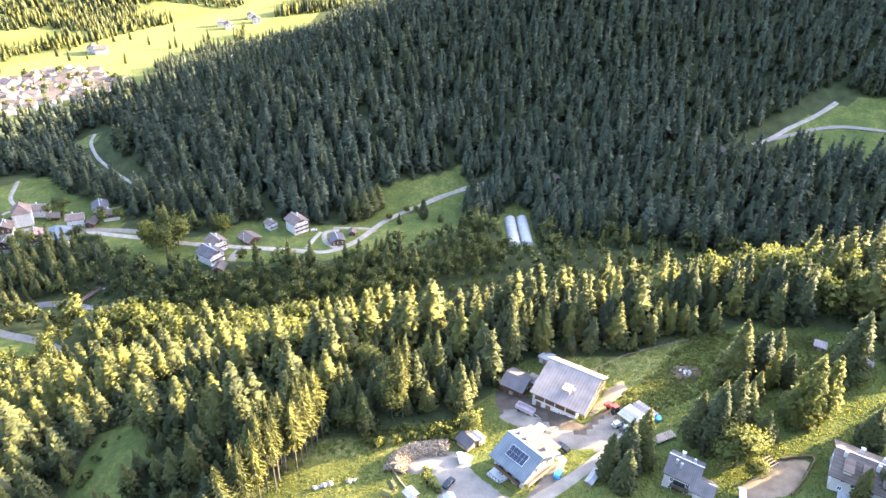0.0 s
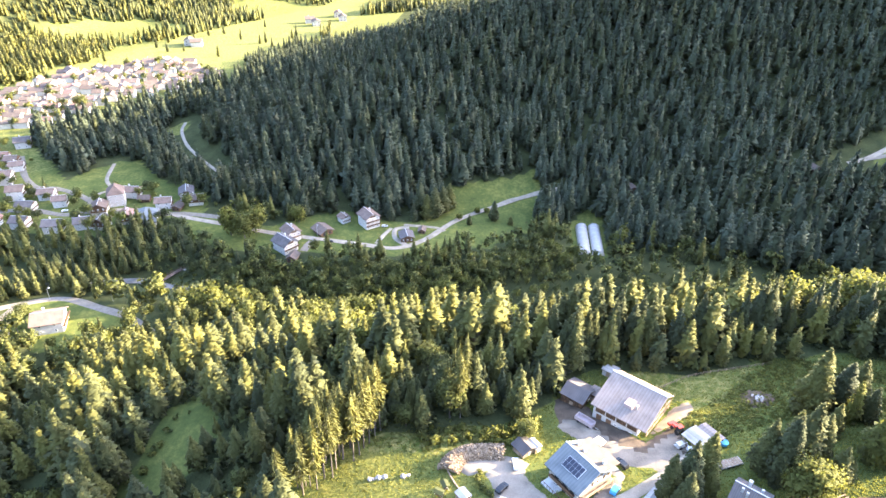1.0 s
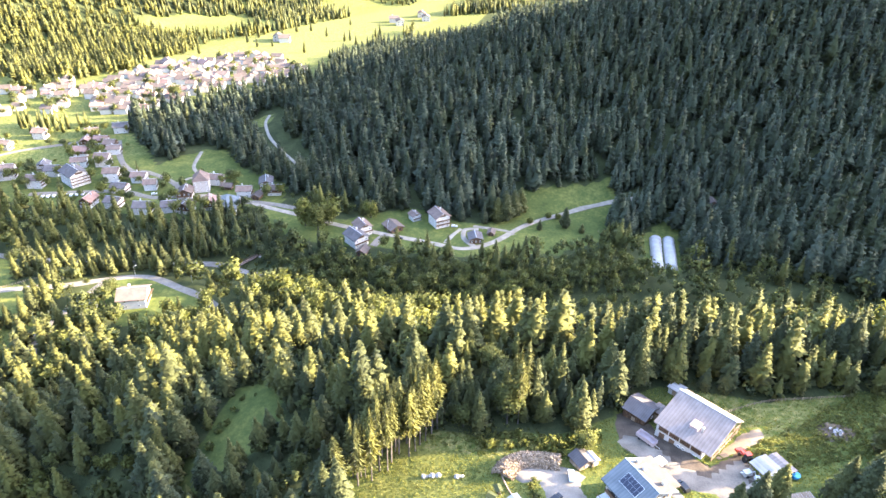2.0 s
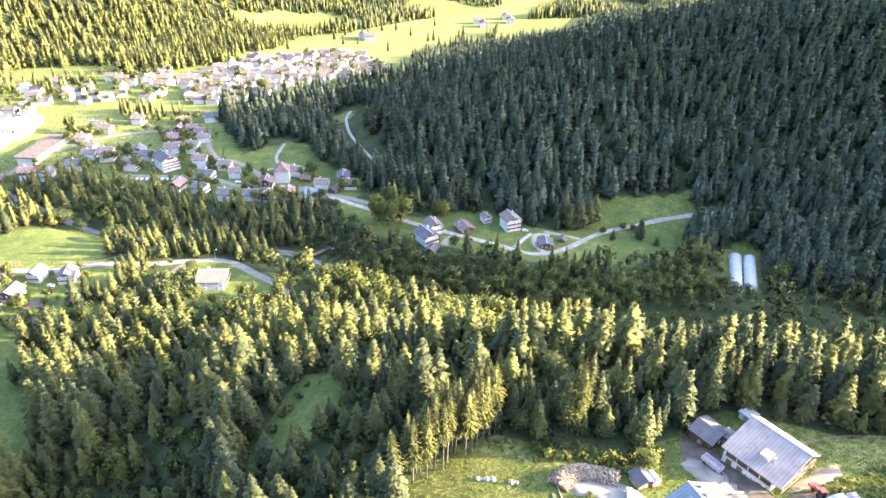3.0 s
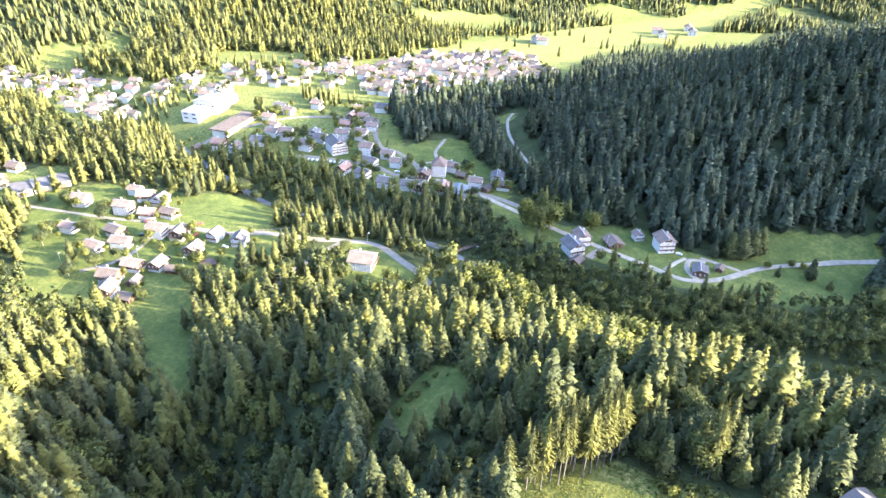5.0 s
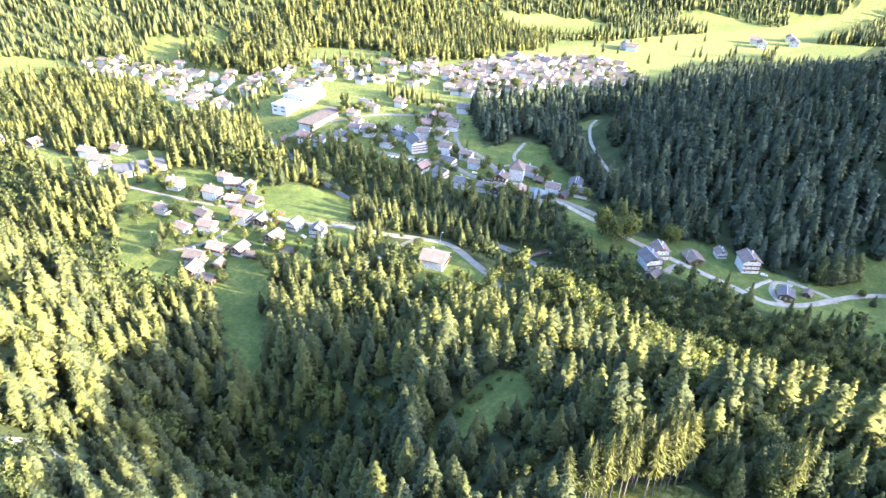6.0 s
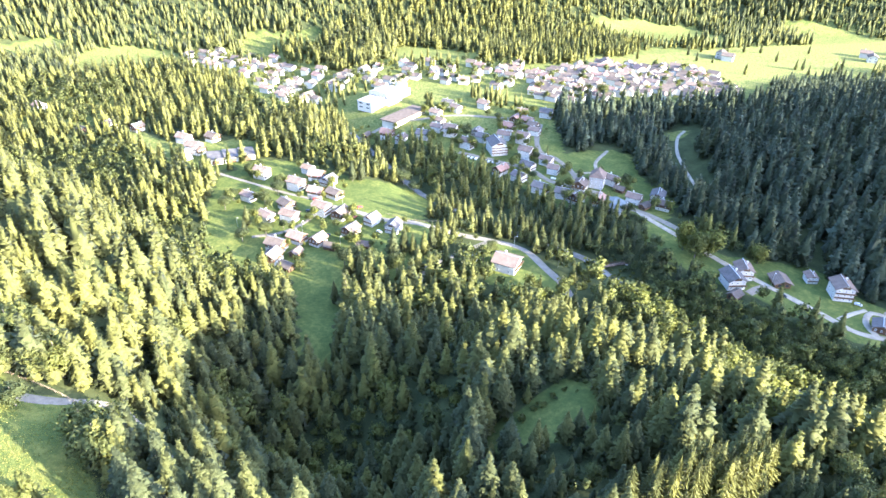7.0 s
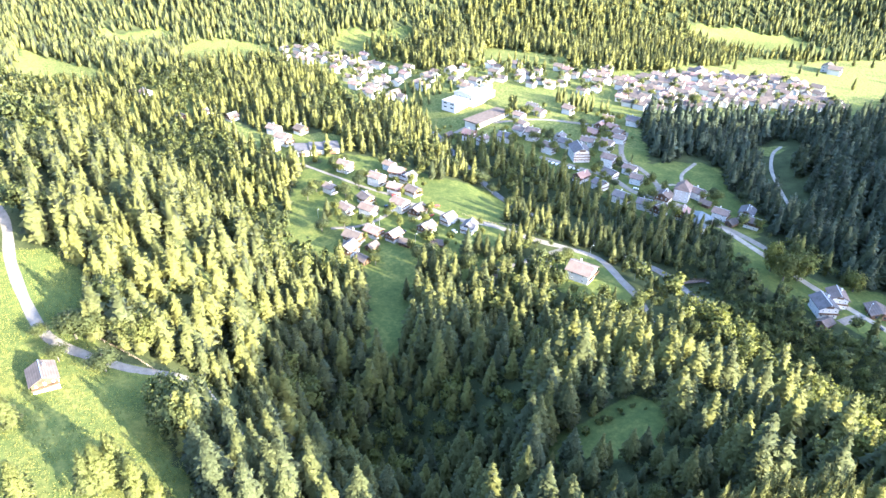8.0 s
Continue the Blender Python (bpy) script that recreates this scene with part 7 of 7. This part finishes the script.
def meadow_grass(name, label, polys, box, per_metre):
    """Tufts of upright grass, each a leaning blade cluster of a few hand widths."""
    x0, x1, y0, y1 = box
    count = int((x1 - x0) * (y1 - y0) * per_metre)
    gx, gy = rng.uniform(x0, x1, count), rng.uniform(y0, y1, count)
    ok = np.zeros(count, bool)
    for poly in polys:
        ok |= inside(poly, gx, gy)
    for poly in (YARD_WEST, YARD_MIDDLE, BARN_YARD, CLAY_STRIP, COURT):
        ok &= ~inside(poly, gx, gy)
    for points, width in LANES.values():
        ok &= beside(points, gx, gy) > width / 2 + 0.3
    ok &= clumpy(gx, gy, 3.5, 7.0) + rng.uniform(-0.4, 0.4, count) > 0.15
    gx, gy = gx[ok], gy[ok]
    count = len(gx)
    gz, a = ground_z(gx, gy), rng.uniform(0, math.tau, count)
    w, tall = rng.uniform(0.12, 0.3, count), rng.uniform(0.16, 0.42, count)
    c, s = np.cos(a) * w, np.sin(a) * w
    tip = rng.normal(0, 0.1, (count, 2))
    tri = np.stack([np.stack([gx - c, gy - s, gz - 0.05], -1), np.stack([gx + c, gy + s, gz - 0.05], -1), np.stack([gx + tip[:, 0], gy + tip[:, 1], gz + tall], -1)], 1).reshape(-1, 3)
    me = mesh_from(name, tri, np.arange(3 * count).reshape(-1, 3), GRASS, np.repeat(rng.uniform(0.1, 0.9, count), 3))
    return tagged(new(name, me), label, "grass", kind="stuff")


meadow_grass("meadow_grass", "long sunlit grass on the farm meadow", [FARM_TERRACE, EAST_MEADOW], (-60, 150, 85, 185), 8)
meadow_grass("western_grass", "long sunlit grass on the western meadow", [WEST_MEADOW], (-270, -120, -80, 40), 4)
hedge_line = fine_line([(-3.2, 113.6), (-3.6, 110.5), (-1.8, 107.5), (0.5, 105.2)], 0.8)
hx, hy = np.array([q[0] for q in hedge_line]), np.array([q[1] for q in hedge_line])
wood("hedge", "clipped green hedge round the parking yard", "hedge", SHRUB, LEAVES, hx, hy, rng.uniform(1.6, 2.2, len(hx)), rng.uniform(0.9, 1.2, len(hx)), rng.uniform(0.2, 0.8, len(hx)), rng)
# garden trees of the hamlet and the village
gx_, gy_ = scatter(-480, -180, 120, 440, 7)
ok = (inside(HAMLET_GREEN, gx_, gy_) | inside(VILLAGE_GREEN, gx_, gy_)) & (rng.uniform(0, 1, len(gx_)) < 0.8)
nearest = np.full(len(gx_), 1e9)
for bx, by in BUILT:
    nearest = np.minimum(nearest, np.hypot(gx_ - bx, gy_ - by))
ok &= (nearest > 6.0) & (nearest < 13)
for points, width in LANES.values():
    ok &= beside(points, gx_, gy_) > width / 2 + 2.5
gx_, gy_ = gx_[ok], gy_[ok]
wood("garden_trees", "small garden trees and bushes between hamlet houses", "trees", CLOSE_LEAF, LEAVES, gx_, gy_, 4 + 9 * rng.uniform(0, 1, len(gx_)) ** 1.3, rng.uniform(0.8, 1.25, len(gx_)), rng.uniform(0.2, 1.1, len(gx_)), rng)
shrubs("bank_shrubs", "low green shrubs on the banks of the stream", STREAM_BANK, 3.4, 1.0, 3.4, 1.0, 0.7)
# garden trees of the far town
gx_, gy_ = scatter(-820, -300, 220, 700, 11.5)
ok = (inside(TOWN_E, gx_, gy_) & (rng.uniform(0, 1, len(gx_)) < 0.4)) | (inside(TOWN_W, gx_, gy_) & (rng.uniform(0, 1, len(gx_)) < 0.75))
gx_, gy_ = gx_[ok], gy_[ok]
wood("town_trees", "garden trees between the houses of the far town", "trees", MID_LEAF, LEAVES, gx_, gy_, rng.uniform(7, 14, len(gx_)), rng.uniform(0.9, 1.3, len(gx_)), rng.uniform(0.2, 1.0, len(gx_)), rng)


shrubs("yard_weeds", "rough weeds and tall grass beside the barn", [(6, 139), (14, 133), (19, 139), (20, 152), (12, 153), (2, 146)], 2.0, 0.2, 0.6, 1.8, 0.6, bright=0.6)
ux, uy = scatter(-260, 150, -20, 250, 5.2)
ok = free_ground(ux, uy) & (np.hypot(ux, uy) < 285) & (np.hypot(ux, uy) > 95) & (np.degrees(np.arctan2(ux, uy)) > -104)
ux, uy = ux[ok], uy[ok]
wood("undergrowth", "green saplings and undergrowth between the forest trunks", "undergrowth", SAPLING, LEAVES, ux, uy, rng.uniform(2.5, 7.5, len(ux)), rng.uniform(0.8, 1.3, len(ux)), rng.uniform(-0.2, 0.4, len(ux)), rng)
# spruce groves between the town quarters
qx, qy = scatter(-800, -420, 220, 520, 8.5)
ok = inside(TOWN_FLAT, qx, qy) & (clumpy(qx, qy, 24, 6.0) > 0.7)
for hx_, hy_ in TOWN_PLACES:
    ok &= np.hypot(qx - hx_, qy - hy_) > 10
ok &= np.hypot(qx + 505, qy - 330) > 42
qx, qy = qx[ok], qy[ok]
wood("town_spruces", "groves of spruces between the quarters of the town", "trees", FAR_SPRUCE, NEEDLES, qx, qy, rng.uniform(11, 20, len(qx)), rng.uniform(0.9, 1.3, len(qx)), rng.uniform(0.3, 0.9, len(qx)), rng)
